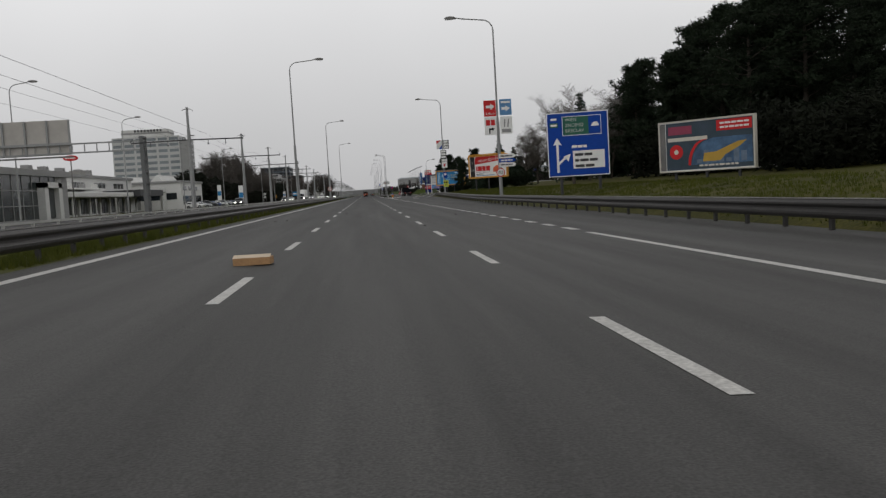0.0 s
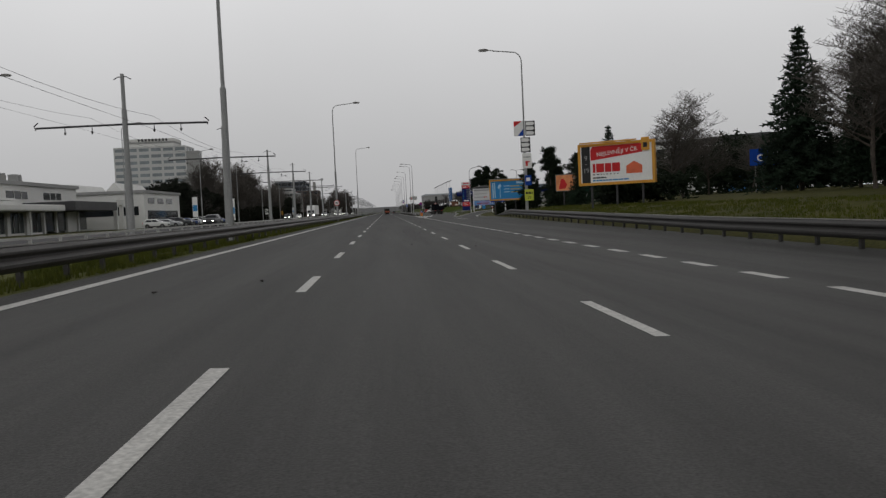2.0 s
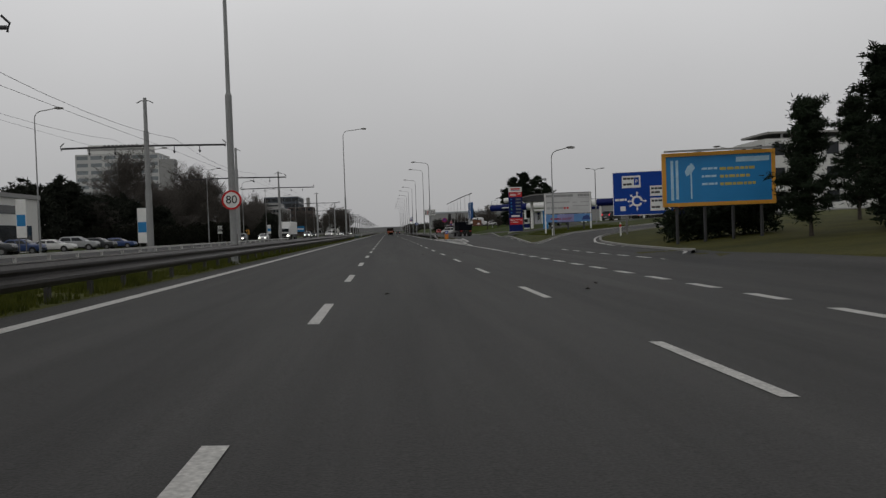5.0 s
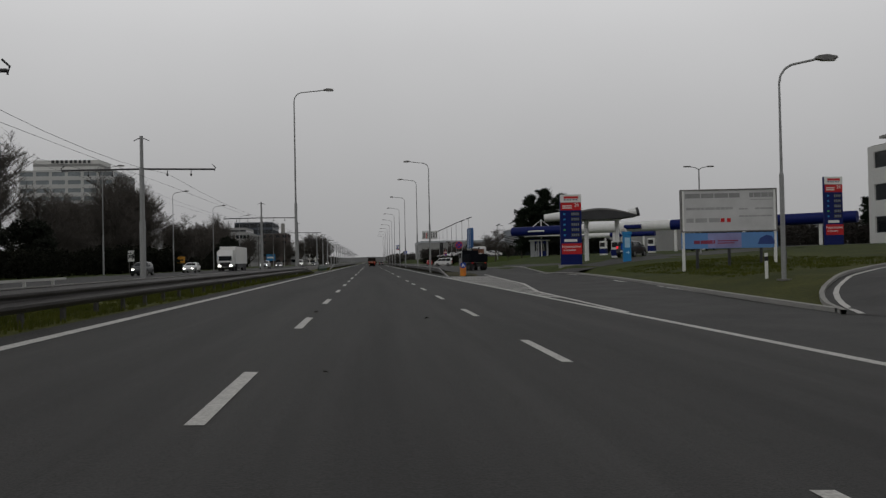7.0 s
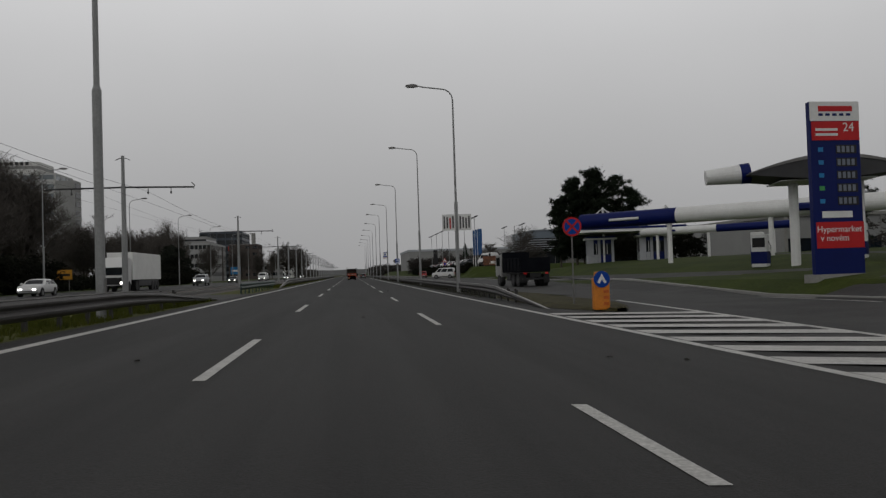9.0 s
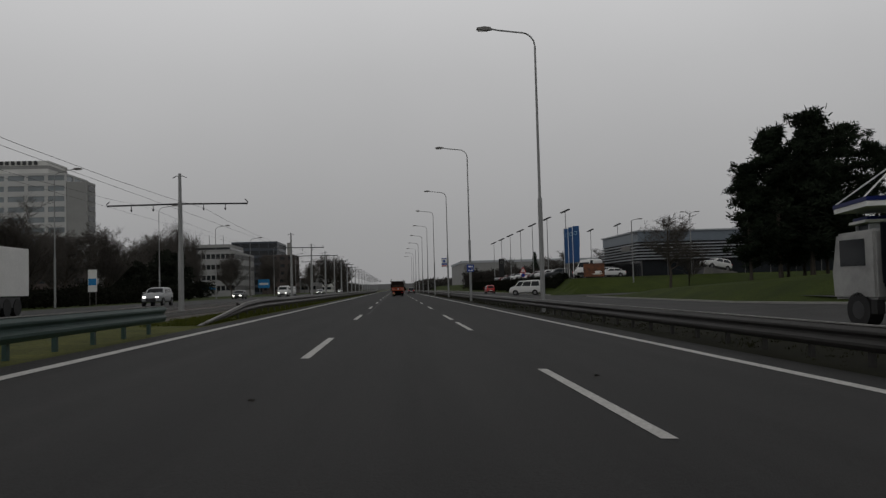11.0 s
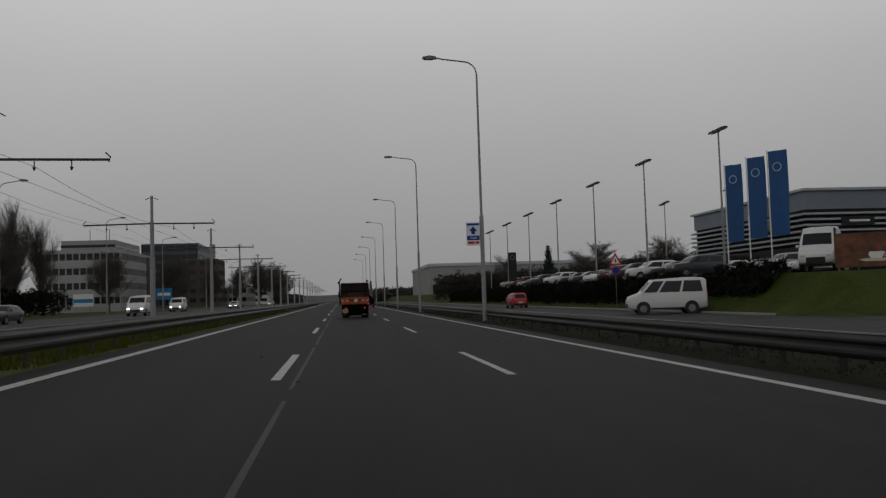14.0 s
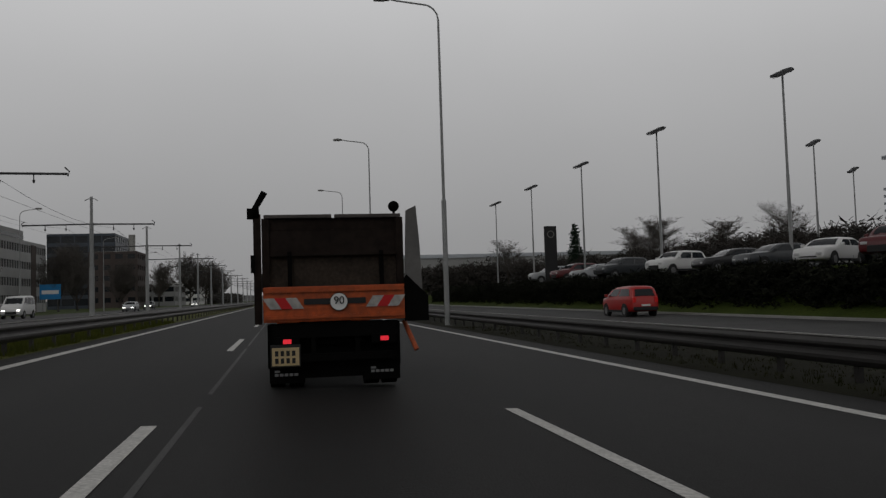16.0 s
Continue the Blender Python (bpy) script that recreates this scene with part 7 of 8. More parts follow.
for k, (x0, x1) in enumerate(((-0.94, -0.02), (0.02, 0.94))):
    part("container_rail", cube(x0, x1, 0.0, 0.1, 2.36, 2.41, 0.01), mat("container_rim", (0.07, 0.06, 0.055), 0.7, var=0.3), truck)
for x in (-0.92, 0.92):
    part("container_side", cube(x - 0.02, x + 0.02, 0.1, 3.2, 0.98, 2.36), SHADEDRUST, truck)
    part("corner_post", cube(x - 0.05, x + 0.05, 0.0, 0.1, 1.42, 2.36, 0.01), SHADEDRUST, truck)
    for k in range(5):
        part("side_rib", cube(x - 0.05 if x < 0 else x + 0.02, x - 0.02 if x < 0 else x + 0.05, 0.3 + 0.65 * k, 0.38 + 0.65 * k, 0.98, 2.3), SHADEDRUST, truck)
part("container_front", cube(-0.9, 0.9, 3.18, 3.22, 0.98, 2.36), SHADEDRUST, truck)
part("container_floor", cube(-0.9, 0.9, 0.1, 3.18, 0.98, 1.02), SHADEDRUST, truck)
for x in (-0.6, 0.66):
    part("rear_rib", cube(x - 0.03, x + 0.03, 0.02, 0.06, 1.42, 1.9), UNDER, truck)
# added blocks that fill the black shadow between the wheels
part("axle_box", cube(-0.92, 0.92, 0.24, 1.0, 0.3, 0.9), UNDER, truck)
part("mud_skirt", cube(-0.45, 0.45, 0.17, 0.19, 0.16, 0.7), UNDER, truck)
tg = part("tailgate", cube(-0.96, 0.96, -0.06, 0.02, 0.94, 1.42, 0.012), WORNORANGE, truck, "worn orange tailgate")
for z in (0.98, 1.34):
    part("tailgate_ridge", cube(-0.94, 0.94, -0.085, -0.06, z, z + 0.05), WORNORANGE, tg)
part("tailgate_slot", cube(-0.42, 0.42, -0.072, -0.06, 1.17, 1.25), BLACK, tg)
for s in (-1, 1):
    for k, mm in enumerate((mat("grimy_white_film", (0.36, 0.35, 0.33), 0.6, var=0.4, scale=6), RED, mat("grimy_white_film", (0.36, 0.35, 0.33), 0.6))):
        u = s * (0.42 + 0.15 * k)
        pts = [(u, 1.12), (u + s * 0.15, 1.12), (u + s * 0.15 - s * 0.0 + 0.0, 1.12), (u + s * 0.25, 1.27), (u + s * 0.10, 1.27)]
        bm = bmesh.new()
        prism(bm, [pts[0], pts[1], pts[3], pts[4]], -0.078, -0.062, "y")
        part("hazard_stripe", bm, mm, tg)
b = part("speed_disc", disc(0.115, -0.102, -0.088), WHITE, tg, "round white speed disc")
b.matrix_basis = pose(0.05, 0, 1.2)
b = part("speed_rim", disc(0.125, -0.09, -0.086), BLACK, tg)
b.matrix_basis = pose(0.05, 0, 1.2)
lettering("digits", "90", 0.15, BLACK, tg, front(0.05, -0.11, 1.215))
part("left_post", cube(-1.08, -0.98, 0.0, 0.1, 0.92, 2.42), SHADEDRUST, truck)
bm = bmesh.new()
pipe(bm, [(-1.03, 0.05, 2.3), (-1.05, 0.0, 2.5), (-0.92, 0.0, 2.72)], 0.045, 8)
part("lift_arm", bm, UNDER, truck)
part("arm_bracket", cube(-1.16, -1.0, 0.0, 0.12, 2.36, 2.5), UNDER, truck)
part("side_hinge", cube(-1.12, -1.06, -0.02, 0.1, 1.62, 1.86), UNDER, truck)
bm = bmesh.new()
prism(bm, [(0.98, 0.9), (1.24, 0.92), (1.2, 2.0), (1.16, 2.52), (1.02, 2.45), (1.0, 2.0)], 0.0, 0.05, "y")
part("side_flap", bm, mat("container_flap", (0.13, 0.125, 0.12), 0.75, var=0.3, scale=1.5), truck, "grey open side flap")
bm = bmesh.new()
prism(bm, [(0.96, 1.5), (1.0, 1.55), (1.3, 1.25), (1.3, 0.9), (0.96, 0.9)], -0.03, 0.0, "y")
part("side_guard", bm, UNDER, truck)
bm = bmesh.new()
bmesh.ops.create_icosphere(bm, subdivisions=2, radius=0.08, matrix=Matrix.Translation((0.86, 0.1, 2.52)))
part("beacon", bm, UNDER, truck)
bm = bmesh.new()
tube(bm, (0.86, 0.1, 2.36), (0.86, 0.1, 2.46), 0.02, n=6)
part("beacon_stem", bm, UNDER, truck)
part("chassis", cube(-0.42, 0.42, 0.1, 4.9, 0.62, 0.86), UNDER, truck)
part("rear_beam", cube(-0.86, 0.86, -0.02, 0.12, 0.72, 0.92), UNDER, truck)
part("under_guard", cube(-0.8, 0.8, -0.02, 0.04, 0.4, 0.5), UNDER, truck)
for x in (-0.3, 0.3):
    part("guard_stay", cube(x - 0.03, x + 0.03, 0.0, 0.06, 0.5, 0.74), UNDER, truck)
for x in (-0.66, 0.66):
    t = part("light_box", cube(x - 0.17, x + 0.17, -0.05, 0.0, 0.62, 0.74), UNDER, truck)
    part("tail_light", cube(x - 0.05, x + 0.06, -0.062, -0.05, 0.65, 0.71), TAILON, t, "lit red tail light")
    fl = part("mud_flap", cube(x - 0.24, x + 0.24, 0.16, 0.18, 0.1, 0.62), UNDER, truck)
    for q in range(5):
        part("flap_mark", cube(x - 0.17 + 0.066 * q, x - 0.12 + 0.066 * q, 0.15, 0.158, 0.2, 0.235), GREYINK, fl)
    part("flap_emblem", cube(x - 0.17, x - 0.1, 0.15, 0.158, 0.25, 0.28), GREYINK, fl)
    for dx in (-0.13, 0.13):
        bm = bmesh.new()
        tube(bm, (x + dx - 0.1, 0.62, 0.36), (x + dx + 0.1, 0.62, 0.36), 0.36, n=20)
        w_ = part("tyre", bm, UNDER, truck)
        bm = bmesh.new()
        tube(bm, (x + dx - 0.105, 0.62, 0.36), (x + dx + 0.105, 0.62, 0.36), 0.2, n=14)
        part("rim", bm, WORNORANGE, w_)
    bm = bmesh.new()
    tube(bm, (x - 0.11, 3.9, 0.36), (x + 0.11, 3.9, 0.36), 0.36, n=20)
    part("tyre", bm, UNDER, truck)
pl = part("number_plate", cube(-0.86, -0.5, -0.075, -0.06, 0.36, 0.6), mat("plate_pale", (0.5, 0.38, 0.2), 0.5, var=0.2, scale=6), truck, "pale two-line number plate")
part("plate_holder", cube(-0.88, -0.48, -0.06, 0.0, 0.34, 0.64), BLACK, truck)
for r_ in range(2):
    for c in range(4):
        part("plate_bar", cube(-0.82 + 0.075 * c, -0.775 + 0.075 * c, -0.08, -0.076, 0.39 + 0.1 * r_, 0.46 + 0.1 * r_), BLACK, pl)
bm = bmesh.new()
prism(bm, [(3.35, 0.6), (5.0, 0.6), (5.05, 1.2), (4.8, 2.05), (4.5, 2.15), (3.35, 2.15)], -0.82, 0.82, "x")
bmesh.ops.bevel(bm, geom=list(bm.edges), offset=0.05, segments=2, affect="EDGES")
part("cab", bm, WORNORANGE, truck, "orange driver's cab")
part("cab_window", cube(-0.6, 0.6, 3.33, 3.35, 1.3, 1.95), GLASS, truck)
for s in (-1, 1):
    part("door_window", cube(s * 0.82, s * 0.832, 3.6, 4.5, 1.3, 1.95), GLASS, truck)
    bm = bmesh.new()
    pipe(bm, [(s * 0.82, 4.6, 1.9), (s * 1.05, 4.65, 1.95), (s * 1.08, 4.65, 1.6)], 0.02, 6)
    mr = part("mirror_arm", bm, BLACK, truck)
    part("mirror", cube(s * 1.0, s * 1.16, 4.62, 4.68, 1.4, 1.75), BLACK, mr)
bm = bmesh.new()
pipe(bm, [(0.98, 0.2, 0.9), (1.04, 0.1, 0.72), (1.12, 0.0, 0.5)], 0.035, 6)
part("orange_strap", bm, WORNORANGE, truck)
bm = bmesh.new()
rnd = random.Random(5)
for k in range(160):
    x, y = rnd.uniform(-0.85, 0.85), rnd.uniform(0.15, 3.1)
    z = 2.22 + 0.12 * math.sin(x * 4 + y * 3) + rnd.uniform(-0.05, 0.05)
    bmesh.ops.create_cube(bm, size=rnd.uniform(0.06, 0.16), matrix=Matrix.Translation((x, y, z)) @ Euler((rnd.uniform(0, 3), rnd.uniform(0, 3), 0)).to_matrix().to_4x4())
box(bm, -0.89, 0.89, 0.1, 3.17, 1.05, 2.2)
part("load", bm, mat("leaf_litter", (0.03, 0.021, 0.014), 0.95, var=0.4, grain=0.3, scale=5, bscale=20), truck, "load of brown leaves and scraps")

# tipper lorry parked by the fuel station
lor = thing("tipper_lorry", pose(16.5, 289.5, -0.27, 0, 0, 6), "white-cabbed tipper lorry with a dark blue body", "truck")
bm = bmesh.new()
prism(bm, [(5.6, 0.8), (7.5, 0.8), (7.55, 1.6), (7.3, 2.7), (5.6, 2.75)], -1.22, 1.22, "x")
bmesh.ops.bevel(bm, geom=list(bm.edges), offset=0.07, segments=2, affect="EDGES")
part("cab", bm, mat("grimy_white_cab", (0.42, 0.42, 0.41), 0.6, var=0.4, scale=1.2, col2=(0.2, 0.2, 0.19)), lor, "grimy white driver's cab")
NAVY = mat("tipper_blue", (0.0025, 0.0045, 0.010), 0.85, var=0.4, scale=1.4, col2=(0.006, 0.006, 0.006), spec=0.1)
for s in (-1, 1):
    part("body_side", cube(s * 1.2 - 0.04, s * 1.2 + 0.04, 0, 5.3, 1.25, 2.35), NAVY, lor)
    for k in range(6):
        part("body_rib", cube(s * 1.27 - 0.03, s * 1.27 + 0.03, 0.2 + 0.95 * k, 0.3 + 0.95 * k, 1.25, 2.3), NAVY, lor)
    part("cab_window", cube(s * 1.22, s * 1.235, 6.0, 7.1, 1.75, 2.5), GLASS, lor)
    part("tail_light", cube(s * 0.9 - 0.12, s * 0.9 + 0.12, -0.03, 0.0, 1.0, 1.12), TAIL, lor)
    for y in (1.0, 2.3, 6.4):
        bm = bmesh.new()
        tube(bm, (s * 1.0 - 0.22, y, 0.5), (s * 1.0 + 0.22, y, 0.5), 0.5, n=20)
        t = part("tyre", bm, BLACK, lor)
        bm = bmesh.new()
        tube(bm, (s * 1.0 - 0.225, y, 0.5), (s * 1.0 + 0.225, y, 0.5), 0.26, n=14)
        part("rim", bm, DARKSTEEL, t)
part("body_tail", cube(-1.2, 1.2, -0.05, 0.05, 1.25, 2.3), NAVY, lor)
part("body_head", cube(-1.2, 1.2, 5.25, 5.35, 1.25, 2.9), NAVY, lor)
part("body_floor", cube(-1.2, 1.2, 0, 5.3, 1.15, 1.27), NAVY, lor)
part("chassis", cube(-0.45, 0.45, 0.1, 7.3, 0.75, 1.1), BLACK, lor)

for s in (-1, 1):
    part("mud_guard", cube(s * 1.0 - 0.26, s * 1.0 + 0.26, 0.35, 2.95, 1.03, 1.1, 0.02), BLACK, lor)
    part("mud_flap", cube(s * 1.0 - 0.24, s * 1.0 + 0.24, 0.3, 0.33, 0.3, 1.0), BLACK, lor)
    part("side_tank", cube(s * 0.9 - 0.2, s * 0.9 + 0.2, 3.5, 4.6, 0.5, 1.0, 0.06), DARKSTEEL, lor)
    part("cab_step", cube(s * 1.1 - 0.12, s * 1.1 + 0.12, 5.6, 5.85, 0.4, 0.8), BLACK, lor)
part("rear_bumper", cube(-1.15, 1.15, -0.12, 0.0, 0.55, 0.7), BLACK, lor)

# white box lorry coming the other way
bl2 = thing("box_lorry", pose(-21.5, 309, 0.2), "white articulated lorry with lit headlights", "truck")
bm = bmesh.new()
prism(bm, [(0, 0.6), (2.1, 0.6), (2.1, 3.3), (0.7, 3.4), (0.15, 2.4), (0.0, 1.5)], -1.2, 1.2, "x")
bmesh.ops.bevel(bm, geom=list(bm.edges), offset=0.08, segments=2, affect="EDGES")
part("cab", bm, WHITEP, bl2)
part("windscreen", cube(-1.0, 1.0, -0.02, 0.14, 1.65, 2.4), GLASS, bl2)
part("grille", cube(-0.8, 0.8, -0.04, 0.02, 0.7, 1.4), BLACK, bl2)
tr_ = part("trailer", cube(-1.27, 1.27, 2.5, 15.0, 1.15, 3.95, 0.03), WHITE, bl2, "white trailer box")
part("trailer_skirt", cube(-1.2, 1.2, 5, 14, 0.5, 1.1), DARKSTEEL, bl2)
for s in (-1, 1):
    part("head_light", cube(s * 0.85 - 0.2, s * 0.85 + 0.2, -0.05, 0.03, 0.75, 0.98), HEADON, bl2)
    for y in (1.2, 4.2, 11.0, 12.3, 13.6):
        bm = bmesh.new()
        tube(bm, (s * 1.05 - 0.18, y, 0.5), (s * 1.05 + 0.18, y, 0.5), 0.5, n=18)
        part("tyre", bm, BLACK, bl2)

# the cardboard box on the carriageway, and scraps
cb = thing("cardboard_box", pose(-0.22, 14.6, 0.045, 0, 0, -4), "torn brown cardboard box lying on the asphalt", "box")
CARD = mat("cardboard", (0.36, 0.21, 0.10), 0.9, var=0.15, grain=0.1, scale=4)
part("carton", cube(-0.34, 0.3, -0.15, 0.2, 0, 0.13, 0.01), CARD, cb)
bm = bmesh.new()
prism(bm, [(-0.15, 0.13), (-0.13, 0.14), (-0.02, 0.18), (-0.02, 0.17)], -0.34, 0.3, "x")
part("flap", bm, mat("cardboard_pale", (0.6, 0.5, 0.38), 0.9), cb)
rnd = random.Random(11)
SCRAP = mat("scrap", (0.02, 0.017, 0.014), 0.95, var=0.3)
for i in range(46):
    y = rnd.uniform(25, 395)
    x = rnd.uniform(-2.5, 6.5)
    root_z = land(x, y) + 0.031
    vs = [(rnd.uniform(0.02, 0.07) * math.cos(a), rnd.uniform(0.02, 0.07) * math.sin(a), rnd.uniform(0, 0.03)) for a in (0, 1.2, 2.5, 3.7, 5.0)]
    vs += [(p[0] * 0.7, p[1] * 0.7, p[2] + 0.015) for p in vs]
    ob = pydata("leaf_scrap", vs, [(0, 1, 2, 3, 4), (9, 8, 7, 6, 5)] + [(k, (k + 1) % 5, 5 + (k + 1) % 5, 5 + k) for k in range(5)], SCRAP)
    ob.matrix_basis = pose(x, y, root_z)
    tagged(ob, "small dark leaf scrap lying on the asphalt", "litter", "scraps on the road")

# ---- trees ----


def branches(rnd, height, trunk_r, spread, levels, kids, up=0.35, start=0.3, upright=0.0, fine=0.009):
    """A leafless tree: tapered limbs that fork into twigs. Gives verts, faces of limbs and of twigs."""
    sets = [([], []), ([], [])]

    def limb(p, d, length, r, level):
        n = 6 if level == 0 else (5 if level == 1 else 3)
        vs, fs = sets[0 if level < 2 else 1]
        steps = 4 if level < 2 else 2
        prev = None
        q = p.copy()
        dd = d.copy()
        spots = []
        for k in range(steps + 1):
            rr = r * (1 - 0.75 * k / steps) + 0.004
            m = dd.to_track_quat("Z", "Y").to_matrix()
            base = len(vs)
            for i in range(n):
                a = 2 * math.pi * i / n
                v = q + m @ Vector((math.cos(a) * rr, math.sin(a) * rr, 0))
                vs.append(tuple(v))
            if prev is not None:
                for i in range(n):
                    fs.append((prev + i, prev + (i + 1) % n, base + (i + 1) % n, base + i))
            prev = base
            spots.append((q.copy(), dd.copy(), rr))
            dd = (dd + Vector((rnd.uniform(-1, 1), rnd.uniform(-1, 1), rnd.uniform(-0.6, 1) + upright)) * 0.16).normalized()
            q = q + dd * (length / steps)
        if level >= levels:
            return
        m = kids[level]
        for k in range(m):
            s = (start if level == 0 else 0.15) + (1 - (start if level == 0 else 0.15)) * (k + rnd.random()) / m
            i = min(int(s * steps), steps - 1)
            f = s * steps - i
            at = spots[i][0].lerp(spots[i + 1][0], f)
            ax = spots[i][1]
            a = rnd.uniform(0, 2 * math.pi)
            side = Vector((math.cos(a), math.sin(a), 0))
            nd = (ax * up * (1 + upright) + side * spread + Vector((0, 0, rnd.uniform(0.0, 0.5)))).normalized()
            ln = length * rnd.uniform(0.42, 0.62) * (1.15 - 0.5 * s if level == 0 else 1)
            limb(at, nd, ln, max(spots[i][2] * 0.5, fine), level + 1)

    limb(Vector((0, 0, -0.15)), Vector((0, 0, 1)), height * 0.8, trunk_r, 0)
    return sets


def bare_tree(seed, height, spread=0.9, kids=(15, 9, 7, 4), levels=4, upright=0.0, label="bare deciduous tree with fine twigs", r=0.2, start=0.28, fine=0.009):
    rnd = random.Random(seed)
    (v, f), (tv, tf) = branches(rnd, height, r, spread, levels, kids, start=start, upright=upright, fine=fine)
    root = thing("bare_tree", Matrix(), label, "tree", "bare trees")
    pydata("trunk", v, f, BARK, root)
    tagged(pydata("crown", tv, tf, TWIG, root), kind="stuff")
    return root


def tufts(rnd, centres, size, count, length, width):
    """Many thin needle or leaf blades round clump centres."""
    vs, fs = [], []
    for c, sc in centres:
        for k in range(count):
            d = Vector((rnd.gauss(0, 1), rnd.gauss(0, 1), rnd.gauss(0, 0.7))).normalized()
            p = c + d * size * sc * rnd.uniform(0.1, 1.0)
            e = Vector((rnd.gauss(0, 1), rnd.gauss(0, 1), rnd.gauss(0, 0.6) + 0.3)).normalized()
            u = e.cross(d)
            if u.length < 0.01:
                continue
            u.normalize()
            L, w = length * rnd.uniform(0.6, 1.3), width * rnd.uniform(0.7, 1.3)
            b = len(vs)
            vs += [tuple(p - u * w), tuple(p + u * w), tuple(p + e * L + u * w * 0.4), tuple(p + e * L - u * w * 0.4)]
            fs.append((b, b + 1, b + 2, b + 3))
    return vs, fs


def pine(seed, height, wide=False, label="dark broad pine with an uneven crown"):
    """A Scots pine: a bare lower trunk, limbs, and clumps of needles."""
    rnd = random.Random(seed)
    root = thing("pine_tree", Matrix(), label, "tree", "pines")
    bm = bmesh.new()
    pipe(bm, [(0, 0, -0.2), (0.1, 0, height * 0.35), (-0.1, 0.1, height * 0.7), (0.0, 0, height * 0.96)], [height * 0.018, height * 0.015, height * 0.009, 0.03], 8)
    cs = []
    for k in range(50):
        z = height * (0.12 + 0.85 * (k + rnd.random()) / 50)
        a = rnd.uniform(0, 2 * math.pi)
        prof = min(1.0, 1.25 * (1 - z / height)) ** 0.7 * min(1.0, 0.55 + 2 * z / height)
        if wide:
            prof = math.sin(min(1.0, (z / height - 0.08) / 0.92) * math.pi) ** 0.6
        ln = height * (0.03 + 0.28 * prof) * rnd.uniform(0.45, 1.15)
        d = Vector((math.cos(a), math.sin(a), rnd.uniform(0.05, 0.45)))
        p0 = Vector((0, 0, z))
        p1 = p0 + d * ln
        pipe(bm, [p0, p0.lerp(p1, 0.5) + Vector((0, 0, 0.15)), p1], [0.06, 0.04, 0.015], 5)
        for j in range(9):
            s = 0.2 + 0.8 * (j + rnd.random()) / 9
            q = p0.lerp(p1, s) + Vector((rnd.uniform(-1, 1), rnd.uniform(-1, 1), rnd.uniform(-0.4, 0.7))) * height * 0.045
            cs.append((q, rnd.uniform(0.7, 1.3)))
    for j in range(8):
        cs.append((Vector((rnd.uniform(-0.5, 0.5), rnd.uniform(-0.5, 0.5), height * rnd.uniform(0.86, 1.0))), rnd.uniform(0.6, 1.0)))
    part("trunk", bm, BARK, root)
    v, f = tufts(rnd, cs, height * 0.045, 44, 0.4, 0.06)
    tagged(pydata("crown", v, f, NEEDLE, root), kind="stuff")
    return root


def spruce(seed, height, width=0.24, label="dark conical spruce with drooping tiers"):
    rnd = random.Random(seed)
    root = thing("spruce_tree", Matrix(), label, "tree", "spruces")
    bm = bmesh.new()
    pipe(bm, [(0, 0, -0.2), (0, 0, height * 0.5), (0, 0, height)], [height * 0.016, height * 0.01, 0.015], 7)
    cs = []
    tiers = int(height * 2.4)
    for k in range(tiers):
        s = (k + 0.3) / tiers
        z = height * (0.08 + 0.9 * s)
        R = height * width * (1 - s) ** 0.85 + 0.12
        n = max(4, int(11 * (1 - s) + 4))
        for i in range(n):
            a = 2 * math.pi * (i + rnd.random()) / n
            r1 = R * rnd.uniform(0.7, 1.12)
            p0 = Vector((0, 0, z))
            p1 = Vector((math.cos(a) * r1, math.sin(a) * r1, z - r1 * rnd.uniform(0.12, 0.3)))
            m = max(2, int(r1 / 0.38))
            for j in range(m):
                cs.append((p0.lerp(p1, (j + 0.6) / m), 0.5 + 0.5 * (1 - s)))
    part("trunk", bm, BARK, root)
    v, f = tufts(rnd, cs, 0.3, 14, 0.34, 0.05)
    tagged(pydata("crown", v, f, SPRUCE, root), kind="stuff")
    return root


def grove(proto_list, spots):
    used = set()
    for k, x, y, s, turn in spots:
        p = proto_list[k]
        m = pose(x, y, land(x, y), 0, 0, turn) @ Matrix.Scale(s, 4)
        if k in used:
            copy_thing(p, m @ Matrix.Scale(1 / p.scale[0], 4))
        else:
            p.matrix_basis = m
            used.add(k)


